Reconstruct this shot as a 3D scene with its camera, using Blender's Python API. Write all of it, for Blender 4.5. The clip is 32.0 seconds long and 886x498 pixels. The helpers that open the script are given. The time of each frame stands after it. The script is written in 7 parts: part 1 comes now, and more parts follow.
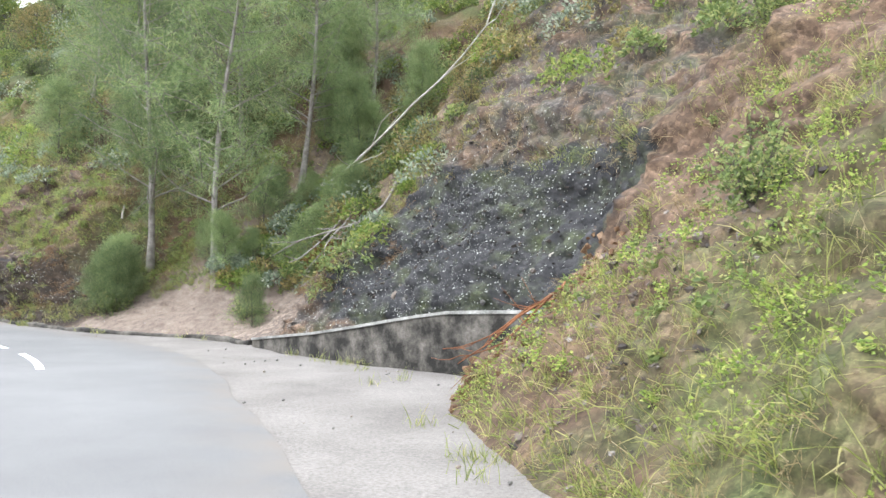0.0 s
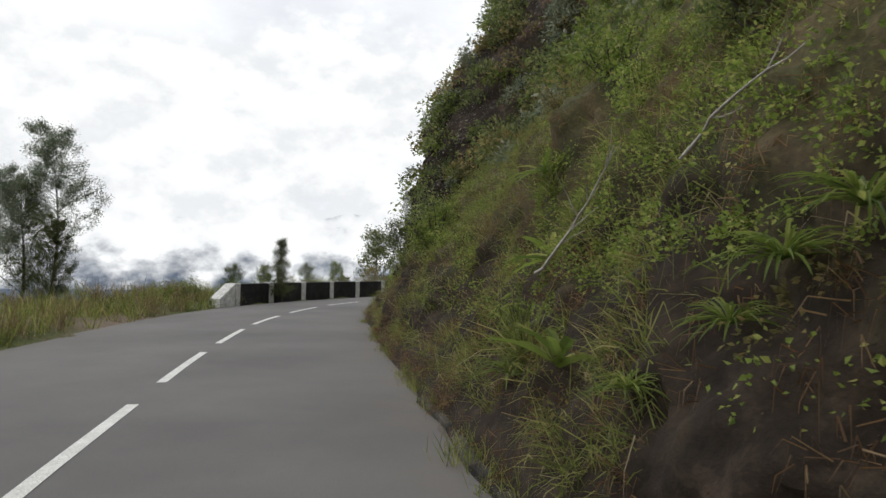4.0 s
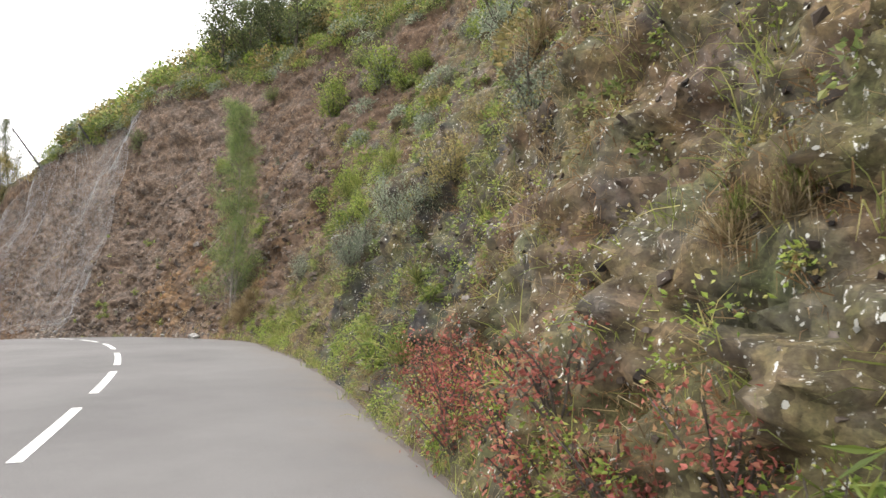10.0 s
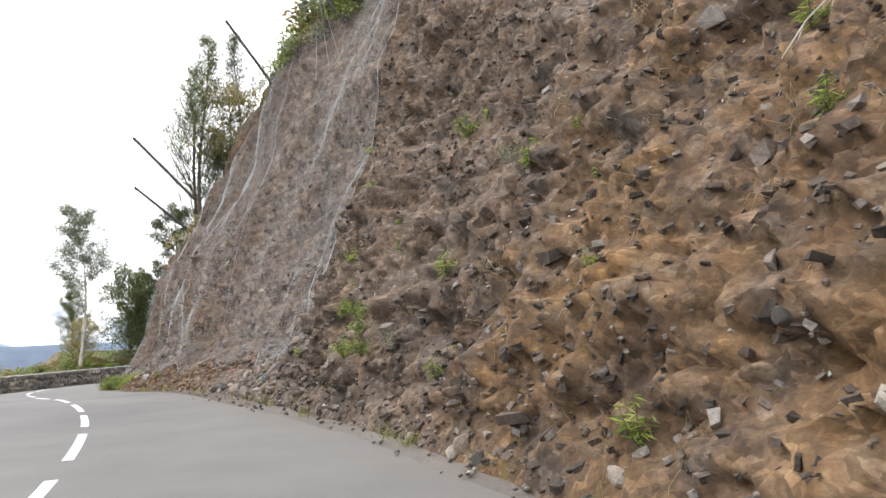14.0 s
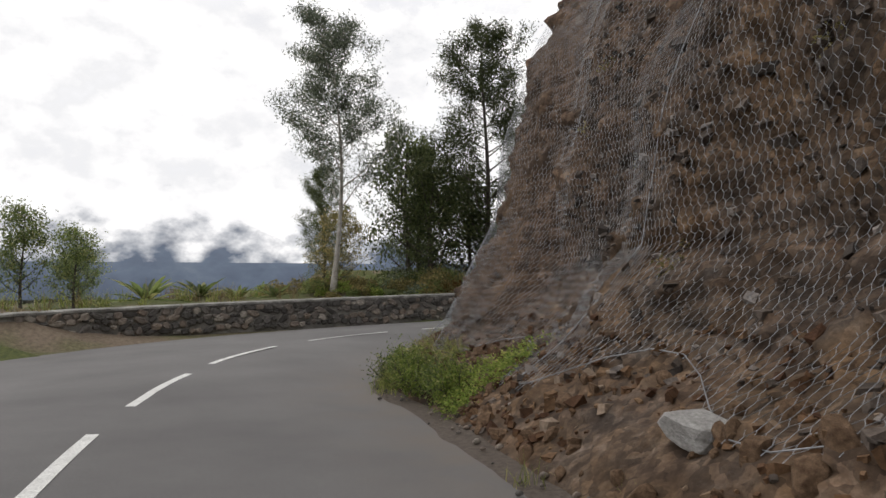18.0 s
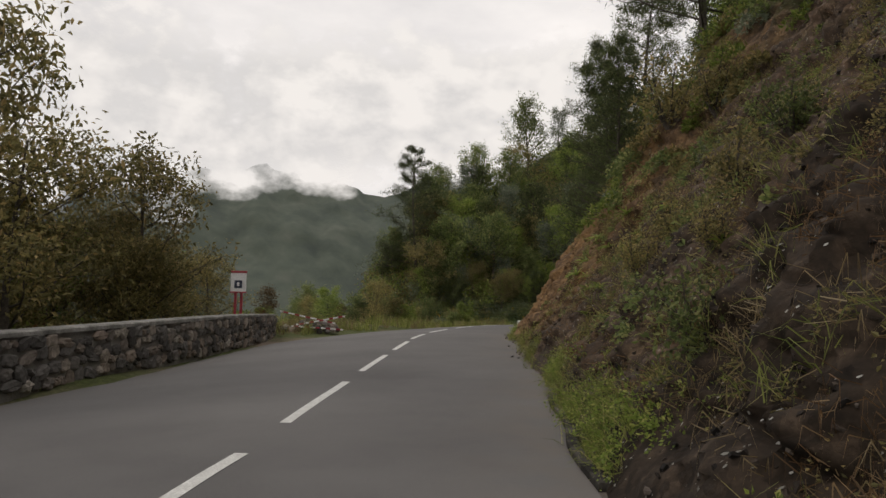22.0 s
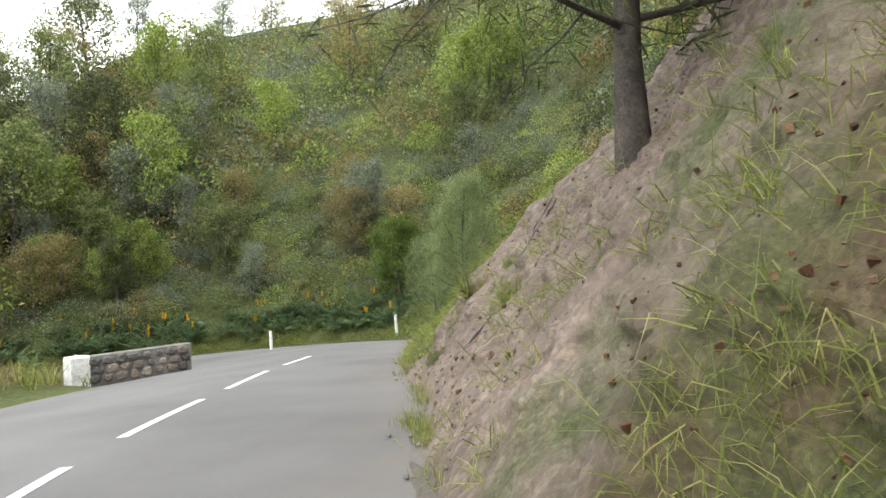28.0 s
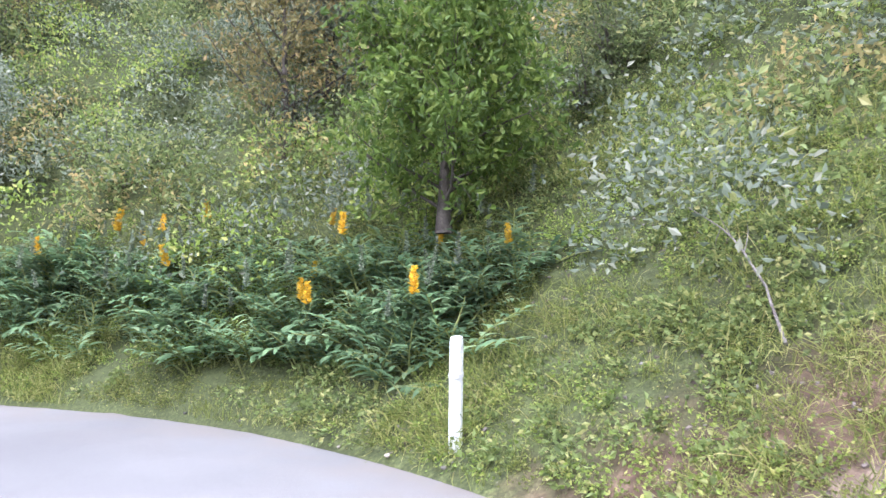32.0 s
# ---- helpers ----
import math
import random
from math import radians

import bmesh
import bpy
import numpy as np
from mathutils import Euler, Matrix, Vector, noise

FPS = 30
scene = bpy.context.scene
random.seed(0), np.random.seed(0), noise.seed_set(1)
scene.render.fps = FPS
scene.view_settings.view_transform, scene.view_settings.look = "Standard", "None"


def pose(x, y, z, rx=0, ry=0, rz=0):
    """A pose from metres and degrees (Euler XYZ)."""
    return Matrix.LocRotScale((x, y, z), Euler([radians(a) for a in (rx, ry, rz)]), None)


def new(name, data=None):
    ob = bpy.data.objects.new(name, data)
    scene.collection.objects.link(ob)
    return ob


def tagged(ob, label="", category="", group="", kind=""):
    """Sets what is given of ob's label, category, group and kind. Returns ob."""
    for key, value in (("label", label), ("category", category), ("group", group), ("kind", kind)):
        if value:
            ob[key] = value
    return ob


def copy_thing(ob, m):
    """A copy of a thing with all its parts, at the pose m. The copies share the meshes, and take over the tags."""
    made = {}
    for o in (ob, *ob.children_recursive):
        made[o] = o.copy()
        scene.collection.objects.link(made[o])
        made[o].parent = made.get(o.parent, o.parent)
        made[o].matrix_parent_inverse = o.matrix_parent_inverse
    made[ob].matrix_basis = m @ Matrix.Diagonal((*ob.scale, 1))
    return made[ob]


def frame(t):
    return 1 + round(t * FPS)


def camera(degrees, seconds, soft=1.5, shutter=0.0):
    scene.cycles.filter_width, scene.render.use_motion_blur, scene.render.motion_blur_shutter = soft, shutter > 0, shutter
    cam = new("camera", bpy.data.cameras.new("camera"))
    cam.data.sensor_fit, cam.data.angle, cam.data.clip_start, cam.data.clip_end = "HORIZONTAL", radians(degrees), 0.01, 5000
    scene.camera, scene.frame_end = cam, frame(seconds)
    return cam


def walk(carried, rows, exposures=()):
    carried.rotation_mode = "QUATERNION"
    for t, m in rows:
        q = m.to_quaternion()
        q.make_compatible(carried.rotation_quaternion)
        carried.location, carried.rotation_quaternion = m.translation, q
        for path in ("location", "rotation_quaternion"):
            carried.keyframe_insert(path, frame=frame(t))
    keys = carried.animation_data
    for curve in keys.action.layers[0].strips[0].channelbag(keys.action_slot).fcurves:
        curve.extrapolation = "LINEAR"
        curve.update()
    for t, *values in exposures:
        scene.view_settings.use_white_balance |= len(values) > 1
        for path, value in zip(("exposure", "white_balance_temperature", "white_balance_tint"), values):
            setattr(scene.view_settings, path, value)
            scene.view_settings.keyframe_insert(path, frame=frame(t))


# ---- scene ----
# camera: seconds, x, y, z, heading, tilt, lean
PATH = [
    (0.0, -0.00, 0.00, 1.20, 0.0, 1.8, 2.0),
    (0.5, -1.14, 3.69, 1.09, 2.6, 1.1, 1.9),
    (1.0, -2.40, 7.26, 0.97, 8.1, 0.5, 2.3),
    (1.5, -4.00, 10.52, 0.85, 15.7, 1.8, 0.5),
    (2.0, -6.21, 13.31, 0.74, 22.2, 0.9, -1.4),
    (2.5, -8.69, 15.76, 0.64, 28.6, 1.9, -1.2),
    (3.0, -11.20, 18.15, 0.59, 34.6, 2.4, 1.7),
    (3.5, -14.00, 20.20, 0.58, 41.0, 0.4, 1.2),
    (4.0, -16.98, 22.17, 0.58, 45.2, 3.0, 0.6),
    (4.5, -20.01, 24.14, 0.60, 45.6, 3.4, 1.5),
    (5.0, -23.09, 25.94, 0.65, 42.9, 3.5, 0.7),
    (5.5, -25.95, 28.00, 0.71, 39.7, 3.6, -0.1),
    (6.0, -28.70, 30.14, 0.78, 38.1, 3.7, -0.9),
    (6.5, -31.42, 32.24, 0.85, 36.5, 3.8, -1.7),
    (7.0, -33.86, 34.58, 0.93, 32.5, 3.7, -0.8),
    (7.5, -36.07, 37.18, 1.03, 26.1, 4.8, -1.8),
    (8.0, -37.90, 39.97, 1.10, 19.1, 3.8, -1.2),
    (8.5, -39.35, 42.87, 1.16, 12.2, 2.8, -1.8),
    (9.0, -40.58, 45.86, 1.23, 8.2, 4.1, -1.4),
    (9.5, -41.73, 48.85, 1.29, 6.1, 3.3, -0.4),
    (10.0, -42.88, 51.93, 1.37, 5.4, 5.7, -1.1),
    (10.5, -44.14, 55.02, 1.49, 6.6, 6.4, -0.8),
    (11.0, -45.40, 58.11, 1.63, 8.5, 7.1, 1.2),
    (11.5, -46.75, 61.22, 1.78, 10.7, 5.7, 1.3),
    (12.0, -48.25, 64.21, 1.92, 13.6, 6.2, 0.4),
    (12.5, -49.94, 67.07, 2.01, 17.0, 6.2, 0.7),
    (13.0, -51.79, 69.65, 2.09, 19.4, 6.1, 1.5),
    (13.5, -53.72, 72.22, 2.14, 23.8, 7.2, -0.3),
    (14.0, -55.89, 74.68, 2.16, 26.7, 5.9, -2.1),
    (14.5, -58.25, 77.07, 2.16, 30.6, 6.2, 1.6),
    (15.0, -60.62, 79.49, 2.13, 32.4, 3.7, -1.3),
    (15.5, -63.18, 81.63, 2.06, 36.5, 3.3, -0.1),
    (16.0, -65.77, 83.64, 1.97, 39.9, 2.6, -0.4),
    (16.5, -68.42, 85.43, 1.86, 42.7, 1.9, -0.8),
    (17.0, -71.09, 87.08, 1.75, 44.7, 1.2, -1.1),
    (17.5, -73.74, 88.65, 1.61, 45.9, 0.5, -1.4),
    (18.0, -76.41, 90.06, 1.46, 45.7, 0.7, 0.6),
    (18.5, -78.81, 91.34, 1.31, 44.7, 0.2, -0.8),
    (19.0, -81.09, 92.63, 1.17, 43.0, 1.2, -1.9),
    (19.5, -83.15, 94.01, 1.04, 38.6, 1.2, -0.5),
    (20.0, -85.01, 95.75, 0.95, 31.1, 2.8, -0.4),
    (20.5, -86.54, 97.90, 0.86, 21.4, 3.8, -1.1),
    (21.0, -87.78, 100.18, 0.77, 12.2, 2.9, -0.0),
    (21.5, -88.51, 102.56, 0.70, 1.4, 3.9, -0.3),
    (22.0, -88.80, 104.96, 0.68, -9.6, 4.8, 0.9),
    (22.5, -88.60, 107.59, 0.70, -18.4, 3.9, 1.3),
    (23.0, -88.14, 110.27, 0.77, -26.3, 5.4, 1.2),
    (23.5, -87.43, 113.03, 0.83, -30.4, 3.8, -0.9),
    (24.0, -86.70, 115.80, 0.87, -32.4, 5.7, -0.6),
    (24.5, -85.97, 118.56, 0.95, -33.3, 5.5, -1.2),
    (25.0, -85.18, 121.26, 1.00, -32.8, 4.2, -0.2),
    (25.5, -84.44, 123.91, 1.03, -33.2, 4.0, -0.7),
    (26.0, -83.67, 126.48, 1.05, -33.9, 3.8, -0.8),
    (26.5, -82.87, 128.95, 1.08, -35.2, 3.4, -2.0),
    (27.0, -81.85, 131.30, 1.10, -38.0, 3.3, -2.6),
    (27.5, -80.76, 133.63, 1.13, -40.6, 3.1, -3.1),
    (28.0, -79.53, 135.96, 1.14, -42.6, 2.9, -3.6),
    (28.5, -78.17, 138.34, 1.13, -44.4, 2.8, -4.1),
    (29.0, -76.67, 140.82, 1.08, -47.6, 3.0, -1.6),
    (29.5, -74.93, 143.28, 1.01, -51.3, 2.3, -1.3),
    (30.0, -73.00, 145.67, 0.94, -55.2, 2.9, -2.0),
    (30.5, -70.97, 147.93, 0.86, -56.3, 1.9, -0.1),
    (31.0, -69.06, 149.98, 0.76, -54.7, 1.8, 0.4),
    (31.5, -67.28, 152.28, 0.66, -50.6, 2.3, 0.6),
    (32.0, -65.70, 154.84, 0.56, -46.7, 1.9, 2.3),
]
cam = camera(64.0, 32.0, soft=1.5, shutter=0.03)


def aim(x, y, z, turn, tilt, lean):
    return pose(x, y, z) @ pose(0, 0, 0, 0, 0, turn) @ pose(0, 0, 0, 90 + tilt) @ pose(0, 0, 0, 0, 0, lean)


EXPOSURES = [(0.0, 2.1, 5950, 8), (1.5, 2.05, 6000, 8), (2.2, 1.5, 6200, 8), (3.0, 0.85, 6500, 9), (3.6, 0.3, 6500, 9), (4.0, -0.05, 6500, 9), (7.0, -0.5, 6700, 11),
             (8.5, -0.3, 7300, 13), (9.2, 0.5, 7300, 13), (10.0, 1.45, 6700, 11), (11.0, 1.85, 6500, 10), (13.0, 1.8, 6500, 10), (14.0, 1.4, 6500, 10), (15.0, 0.85, 6450, 9),
             (15.5, 0.7, 6500, 10), (17.5, 0.05, 6600, 11), (19.0, -0.1, 6700, 12), (21.0, -0.25, 6900, 12), (23.0, -0.5, 7000, 13), (24.0, -0.15, 7000, 13), (26.5, -0.2, 6700, 11), (28.5, 1.95, 6300, 7),
             (30.0, 2.2, 5900, 12), (31.2, 2.25, 5900, 16), (32.0, 2.5, 5550, 21)]
walk(cam, [(r[0], aim(*r[1:])) for r in PATH], EXPOSURES)
from mathutils.bvhtree import BVHTree

# ---------------------------------------------------------------- light
world = bpy.data.worlds.new("sky")
scene.world = world
world.use_nodes = True
wn, wl = world.node_tree.nodes, world.node_tree.links
SUN_EL, SUN_ROT = radians(52), radians(250)
sky = wn.new("ShaderNodeTexSky")
sky.sky_type, sky.sun_disc, sky.sun_elevation, sky.sun_rotation = "NISHITA", False, SUN_EL, SUN_ROT
co = wn.new("ShaderNodeTexCoord")
mp = wn.new("ShaderNodeMapping")
mp.inputs["Scale"].default_value = (1.0, 1.0, 2.6)
cloud_a = wn.new("ShaderNodeTexNoise")
cloud_a.inputs["Scale"].default_value, cloud_a.inputs["Detail"].default_value, cloud_a.inputs["Roughness"].default_value = 2.2, 7, 0.55
ramp = wn.new("ShaderNodeValToRGB")
ramp.color_ramp.elements[0].position, ramp.color_ramp.elements[0].color = 0.32, (8.8, 9.0, 9.5, 1)
ramp.color_ramp.elements[1].position, ramp.color_ramp.elements[1].color = 0.62, (13.2, 13.2, 13.3, 1)
over = wn.new("ShaderNodeMixRGB")
over.inputs[0].default_value = 0.93
wl.new(co.outputs["Generated"], mp.inputs[0])
wl.new(mp.outputs[0], cloud_a.inputs["Vector"])
wl.new(cloud_a.outputs["Fac"], ramp.inputs[0])
wl.new(sky.outputs[0], over.inputs[1])
wl.new(ramp.outputs[0], over.inputs[2])
bg = wn["Background"]
wl.new(over.outputs[0], bg.inputs[0])
bg.inputs[1].default_value = 0.1
lamp = bpy.data.lights.new("sun", "SUN")
lamp.energy, lamp.angle, lamp.color = 0.7, radians(18), (1.0, 0.96, 0.9)
sun = new("sun", lamp)
sun.rotation_euler = (radians(90) - SUN_EL, 0, radians(180) - SUN_ROT)

# ---------------------------------------------------------------- materials
def mat(name, build, rough=0.9, metal=0.0):
    m = bpy.data.materials.new(name)
    m.use_nodes = True
    t = m.node_tree
    b = t.nodes["Principled BSDF"]
    b.inputs["Roughness"].default_value, b.inputs["Metallic"].default_value = rough, metal
    if "Specular IOR Level" in b.inputs:
        b.inputs["Specular IOR Level"].default_value = 0.25
    build(t, b)
    return m


def node(t, kind, **values):
    n = t.nodes.new(kind)
    for k, v in values.items():
        n.inputs[k.replace("_", " ")].default_value = v
    return n


def noise_at(t, scale, detail=5, rough=0.6, stretch=None, kind="ShaderNodeTexNoise"):
    c = t.nodes.new("ShaderNodeTexCoord")
    m = t.nodes.new("ShaderNodeMapping")
    m.inputs["Scale"].default_value = stretch or (1, 1, 1)
    n = t.nodes.new(kind)
    n.inputs["Scale"].default_value = scale
    if kind == "ShaderNodeTexNoise":
        n.inputs["Detail"].default_value, n.inputs["Roughness"].default_value = detail, rough
    t.links.new(c.outputs["Object"], m.inputs[0])
    t.links.new(m.outputs[0], n.inputs["Vector"])
    return n.outputs["Fac"] if kind == "ShaderNodeTexNoise" else n.outputs["Distance"]


def ramp_of(t, fac, stops):
    r = t.nodes.new("ShaderNodeValToRGB")
    e = r.color_ramp.elements
    while len(e) < len(stops):
        e.new(0.5)
    for q, (p, c) in zip(e, stops):
        q.position, q.color = p, (*c, 1)
    t.links.new(fac, r.inputs[0])
    return r.outputs[0]


def mixed(t, fac, a, b, blend="MIX"):
    m = t.nodes.new("ShaderNodeMixRGB")
    m.blend_type = blend
    for i, v in enumerate((fac, a, b)):
        if isinstance(v, (int, float)):
            m.inputs[i].default_value = v
        elif isinstance(v, tuple):
            m.inputs[i].default_value = (*v, 1)
        else:
            t.links.new(v, m.inputs[i])
    return m.outputs[0]


def maths(t, op, a, b=0.0):
    m = t.nodes.new("ShaderNodeMath")
    m.operation, m.use_clamp = op, True
    for i, v in enumerate((a, b)):
        if isinstance(v, (int, float)):
            m.inputs[i].default_value = v
        else:
            t.links.new(v, m.inputs[i])
    return m.outputs[0]


def bump(t, b, height, strength=0.5, dist=0.02):
    n = node(t, "ShaderNodeBump", Strength=strength, Distance=dist)
    t.links.new(height, n.inputs["Height"])
    t.links.new(n.outputs[0], b.inputs["Normal"])


def two_tone(lo, hi, s1=1.2, s2=22, bumps=0.4, dist=0.02, spread=(0.3, 0.7)):
    def build(t, b):
        a = noise_at(t, s1, 4)
        f = noise_at(t, s2, 6, 0.7)
        c = ramp_of(t, a, [(spread[0], lo), (spread[1], hi)])
        d = ramp_of(t, f, [(0.3, (0.62, 0.62, 0.62)), (0.7, (1.25, 1.25, 1.25))])
        t.links.new(mixed(t, 1.0, c, d, "MULTIPLY"), b.inputs["Base Color"])
        bump(t, b, f, bumps, dist)
    return build


def leafy(lo, hi, dry=None, sheen=0.45):
    def build(t, b):
        o = t.nodes.new("ShaderNodeObjectInfo")
        g = t.nodes.new("ShaderNodeNewGeometry")
        c = ramp_of(t, g.outputs["Random Per Island"], [(0.0, lo), (0.75, hi), (1.0, dry or hi)])
        v = node(t, "ShaderNodeHueSaturation")
        f = t.nodes.new("ShaderNodeMapRange")
        f.inputs["To Min"].default_value, f.inputs["To Max"].default_value = 0.7, 1.3
        t.links.new(o.outputs["Random"], f.inputs["Value"])
        t.links.new(f.outputs[0], v.inputs["Value"])
        t.links.new(c, v.inputs["Color"])
        t.links.new(v.outputs[0], b.inputs["Base Color"])
        b.inputs["Roughness"].default_value = sheen
        tr = t.nodes.new("ShaderNodeBsdfTranslucent")
        mx = t.nodes.new("ShaderNodeMixShader")
        mx.inputs[0].default_value = 0.5
        t.links.new(v.outputs[0], tr.inputs[0])
        t.links.new(b.outputs[0], mx.inputs[1])
        t.links.new(tr.outputs[0], mx.inputs[2])
        t.links.new(mx.outputs[0], t.nodes["Material Output"].inputs[0])
    return build


def asphalt_build(t, b):
    a = noise_at(t, 0.35, 4, 0.6)
    f = noise_at(t, 160, 3, 0.8)
    c = ramp_of(t, a, [(0.3, (0.115, 0.111, 0.11)), (0.7, (0.17, 0.165, 0.162))])
    d = ramp_of(t, f, [(0.3, (0.7, 0.7, 0.7)), (0.72, (1.3, 1.3, 1.28))])
    c = mixed(t, 1.0, c, d, "MULTIPLY")
    e = t.nodes.new("ShaderNodeAttribute")
    e.attribute_name = "edge"
    k = maths(t, "MULTIPLY", e.outputs["Fac"], ramp_of(t, noise_at(t, 1.6, 5), [(0.35, (0, 0, 0)), (0.65, (1, 1, 1))]))
    t.links.new(mixed(t, k, c, (0.16, 0.14, 0.122)), b.inputs["Base Color"])
    bump(t, b, f, 0.25, 0.006)


ASPHALT = mat("asphalt", asphalt_build, 0.85)
PAINT = mat("road_paint", two_tone((0.6, 0.6, 0.57), (0.78, 0.78, 0.75), 6, 60, 0.2, 0.004), 0.7)
WHITE = mat("white_paint", two_tone((0.5, 0.49, 0.46), (0.82, 0.82, 0.8), 5, 30, 0.3, 0.01), 0.75)
BLACK = mat("black_paint", two_tone((0.013, 0.013, 0.014), (0.04, 0.038, 0.036), 2.5, 40, 0.4, 0.01), 0.8)
CONCRETE = mat("concrete", two_tone((0.12, 0.115, 0.105), (0.38, 0.37, 0.34), 2.4, 30, 0.5, 0.02), 0.9)
MORTAR = mat("mortar", two_tone((0.13, 0.12, 0.105), (0.27, 0.255, 0.23), 3, 50, 0.5, 0.01), 0.95)


def stone_build(t, b):
    o = t.nodes.new("ShaderNodeObjectInfo")
    g = t.nodes.new("ShaderNodeNewGeometry")
    r = t.nodes.new("ShaderNodeMath")
    r.operation = "FRACT"
    s = t.nodes.new("ShaderNodeMath")
    t.links.new(o.outputs["Random"], s.inputs[0])
    t.links.new(g.outputs["Random Per Island"], s.inputs[1])
    t.links.new(s.outputs[0], r.inputs[0])
    c = ramp_of(t, r.outputs[0], [(0.0, (0.06, 0.055, 0.05)), (0.45, (0.14, 0.13, 0.12)), (0.75, (0.22, 0.175, 0.14)), (1.0, (0.33, 0.3, 0.26))])
    f = noise_at(t, 14, 6, 0.7)
    d = ramp_of(t, f, [(0.3, (0.6, 0.6, 0.6)), (0.7, (1.3, 1.3, 1.3))])
    t.links.new(mixed(t, 1.0, c, d, "MULTIPLY"), b.inputs["Base Color"])
    bump(t, b, f, 0.6, 0.02)


STONE = mat("stone", stone_build, 0.9)
BARK = mat("bark", two_tone((0.12, 0.1, 0.085), (0.34, 0.31, 0.28), 4, 40, 0.8, 0.03), 0.9)
PALE = mat("pale_wood", two_tone((0.3, 0.27, 0.23), (0.55, 0.52, 0.47), 5, 60, 0.5, 0.01), 0.8)
DARKWOOD = mat("dark_bark", two_tone((0.05, 0.042, 0.036), (0.14, 0.12, 0.1), 5, 40, 0.8, 0.03), 0.9)
RUST = mat("dark_steel", two_tone((0.05, 0.05, 0.055), (0.12, 0.11, 0.11), 6, 40, 0.3, 0.005), 0.6, 0.6)
WIRE = mat("galvanised_wire", two_tone((0.2, 0.205, 0.215), (0.36, 0.37, 0.385), 3, 30, 0.2, 0.002), 0.45, 0.7)


def cliff_build(t, b):
    def mask(name, scale, soft=0.35):
        a = t.nodes.new("ShaderNodeAttribute")
        a.attribute_name = name
        n = noise_at(t, scale, 6, 0.65)
        m = t.nodes.new("ShaderNodeMapRange")
        s = t.nodes.new("ShaderNodeMath")
        s.operation = "ADD"
        t.links.new(a.outputs["Fac"], s.inputs[0])
        t.links.new(n, s.inputs[1])
        t.links.new(s.outputs[0], m.inputs["Value"])
        m.inputs["From Min"].default_value, m.inputs["From Max"].default_value = 1.0 - soft / 2, 1.0 + soft / 2
        return m.outputs[0]
    big = noise_at(t, 0.8, 5, 0.6)
    mid = noise_at(t, 5, 6, 0.7)
    fine = noise_at(t, 30, 6, 0.75)
    soil = ramp_of(t, mid, [(0.25, (0.032, 0.021, 0.014)), (0.5, (0.085, 0.055, 0.036)), (0.75, (0.165, 0.115, 0.08))])
    orange = ramp_of(t, mid, [(0.25, (0.1, 0.055, 0.025)), (0.5, (0.19, 0.11, 0.047)), (0.8, (0.29, 0.19, 0.095))])
    pink = ramp_of(t, mid, [(0.25, (0.09, 0.066, 0.052)), (0.5, (0.155, 0.12, 0.097)), (0.8, (0.225, 0.187, 0.155))])
    tan = noise_at(t, 1.9, 5, 0.6)
    rock = mixed(t, ramp_of(t, tan, [(0.42, (0, 0, 0)), (0.6, (1, 1, 1))]),
                 ramp_of(t, mid, [(0.25, (0.02, 0.017, 0.015)), (0.5, (0.055, 0.046, 0.04)), (0.8, (0.17, 0.15, 0.135))]),
                 ramp_of(t, mid, [(0.25, (0.036, 0.023, 0.016)), (0.5, (0.095, 0.062, 0.041)), (0.8, (0.2, 0.15, 0.11))]))
    black = ramp_of(t, mid, [(0.3, (0.011, 0.011, 0.012)), (0.7, (0.042, 0.04, 0.041))])
    straw = ramp_of(t, fine, [(0.25, (0.06, 0.042, 0.02)), (0.6, (0.17, 0.125, 0.055)), (0.8, (0.28, 0.22, 0.11))])
    green = ramp_of(t, fine, [(0.25, (0.022, 0.028, 0.012)), (0.5, (0.055, 0.066, 0.024)), (0.8, (0.12, 0.125, 0.05))])
    lichen = (0.5, 0.5, 0.47)
    # darkest brown ramp, mixed over the other earth and plant colours
    dark_brown = ramp_of(t, mid, [(0.25, (0.011, 0.008, 0.006)), (0.5, (0.027, 0.019, 0.013)), (0.75, (0.07, 0.05, 0.035))])
    c = mixed(t, mask("orange", 0.9), soil, orange)
    c = mixed(t, mask("pink", 0.9), c, pink)
    c = mixed(t, mask("rock", 1.3), c, rock)
    c = mixed(t, mask("black", 1.1, 0.12), c, black)
    c = mixed(t, mask("straw", 1.7), c, straw)
    c = mixed(t, mask("green", 1.5), c, green)
    c = mixed(t, mask("dark_brown", 1.2), c, dark_brown)
    spots = noise_at(t, 17, 5, 0.7, (1.6, 1.6, 0.7))
    a = t.nodes.new("ShaderNodeAttribute")
    a.attribute_name = "lichen"
    k = maths(t, "MULTIPLY", a.outputs["Fac"], ramp_of(t, spots, [(0.62, (0, 0, 0)), (0.66, (1, 1, 1))]))
    c = mixed(t, k, c, lichen)
    d = ramp_of(t, big, [(0.3, (0.75, 0.75, 0.75)), (0.7, (1.2, 1.2, 1.2))])
    c = mixed(t, 1.0, c, d, "MULTIPLY")
    d = ramp_of(t, fine, [(0.3, (0.76, 0.76, 0.76)), (0.7, (1.23, 1.23, 1.23))])
    c = mixed(t, 1.0, c, d, "MULTIPLY")
    # broken stones of two sizes in the face
    v = t.nodes.new("ShaderNodeAttribute")
    v.attribute_name = "stony"
    relief = []
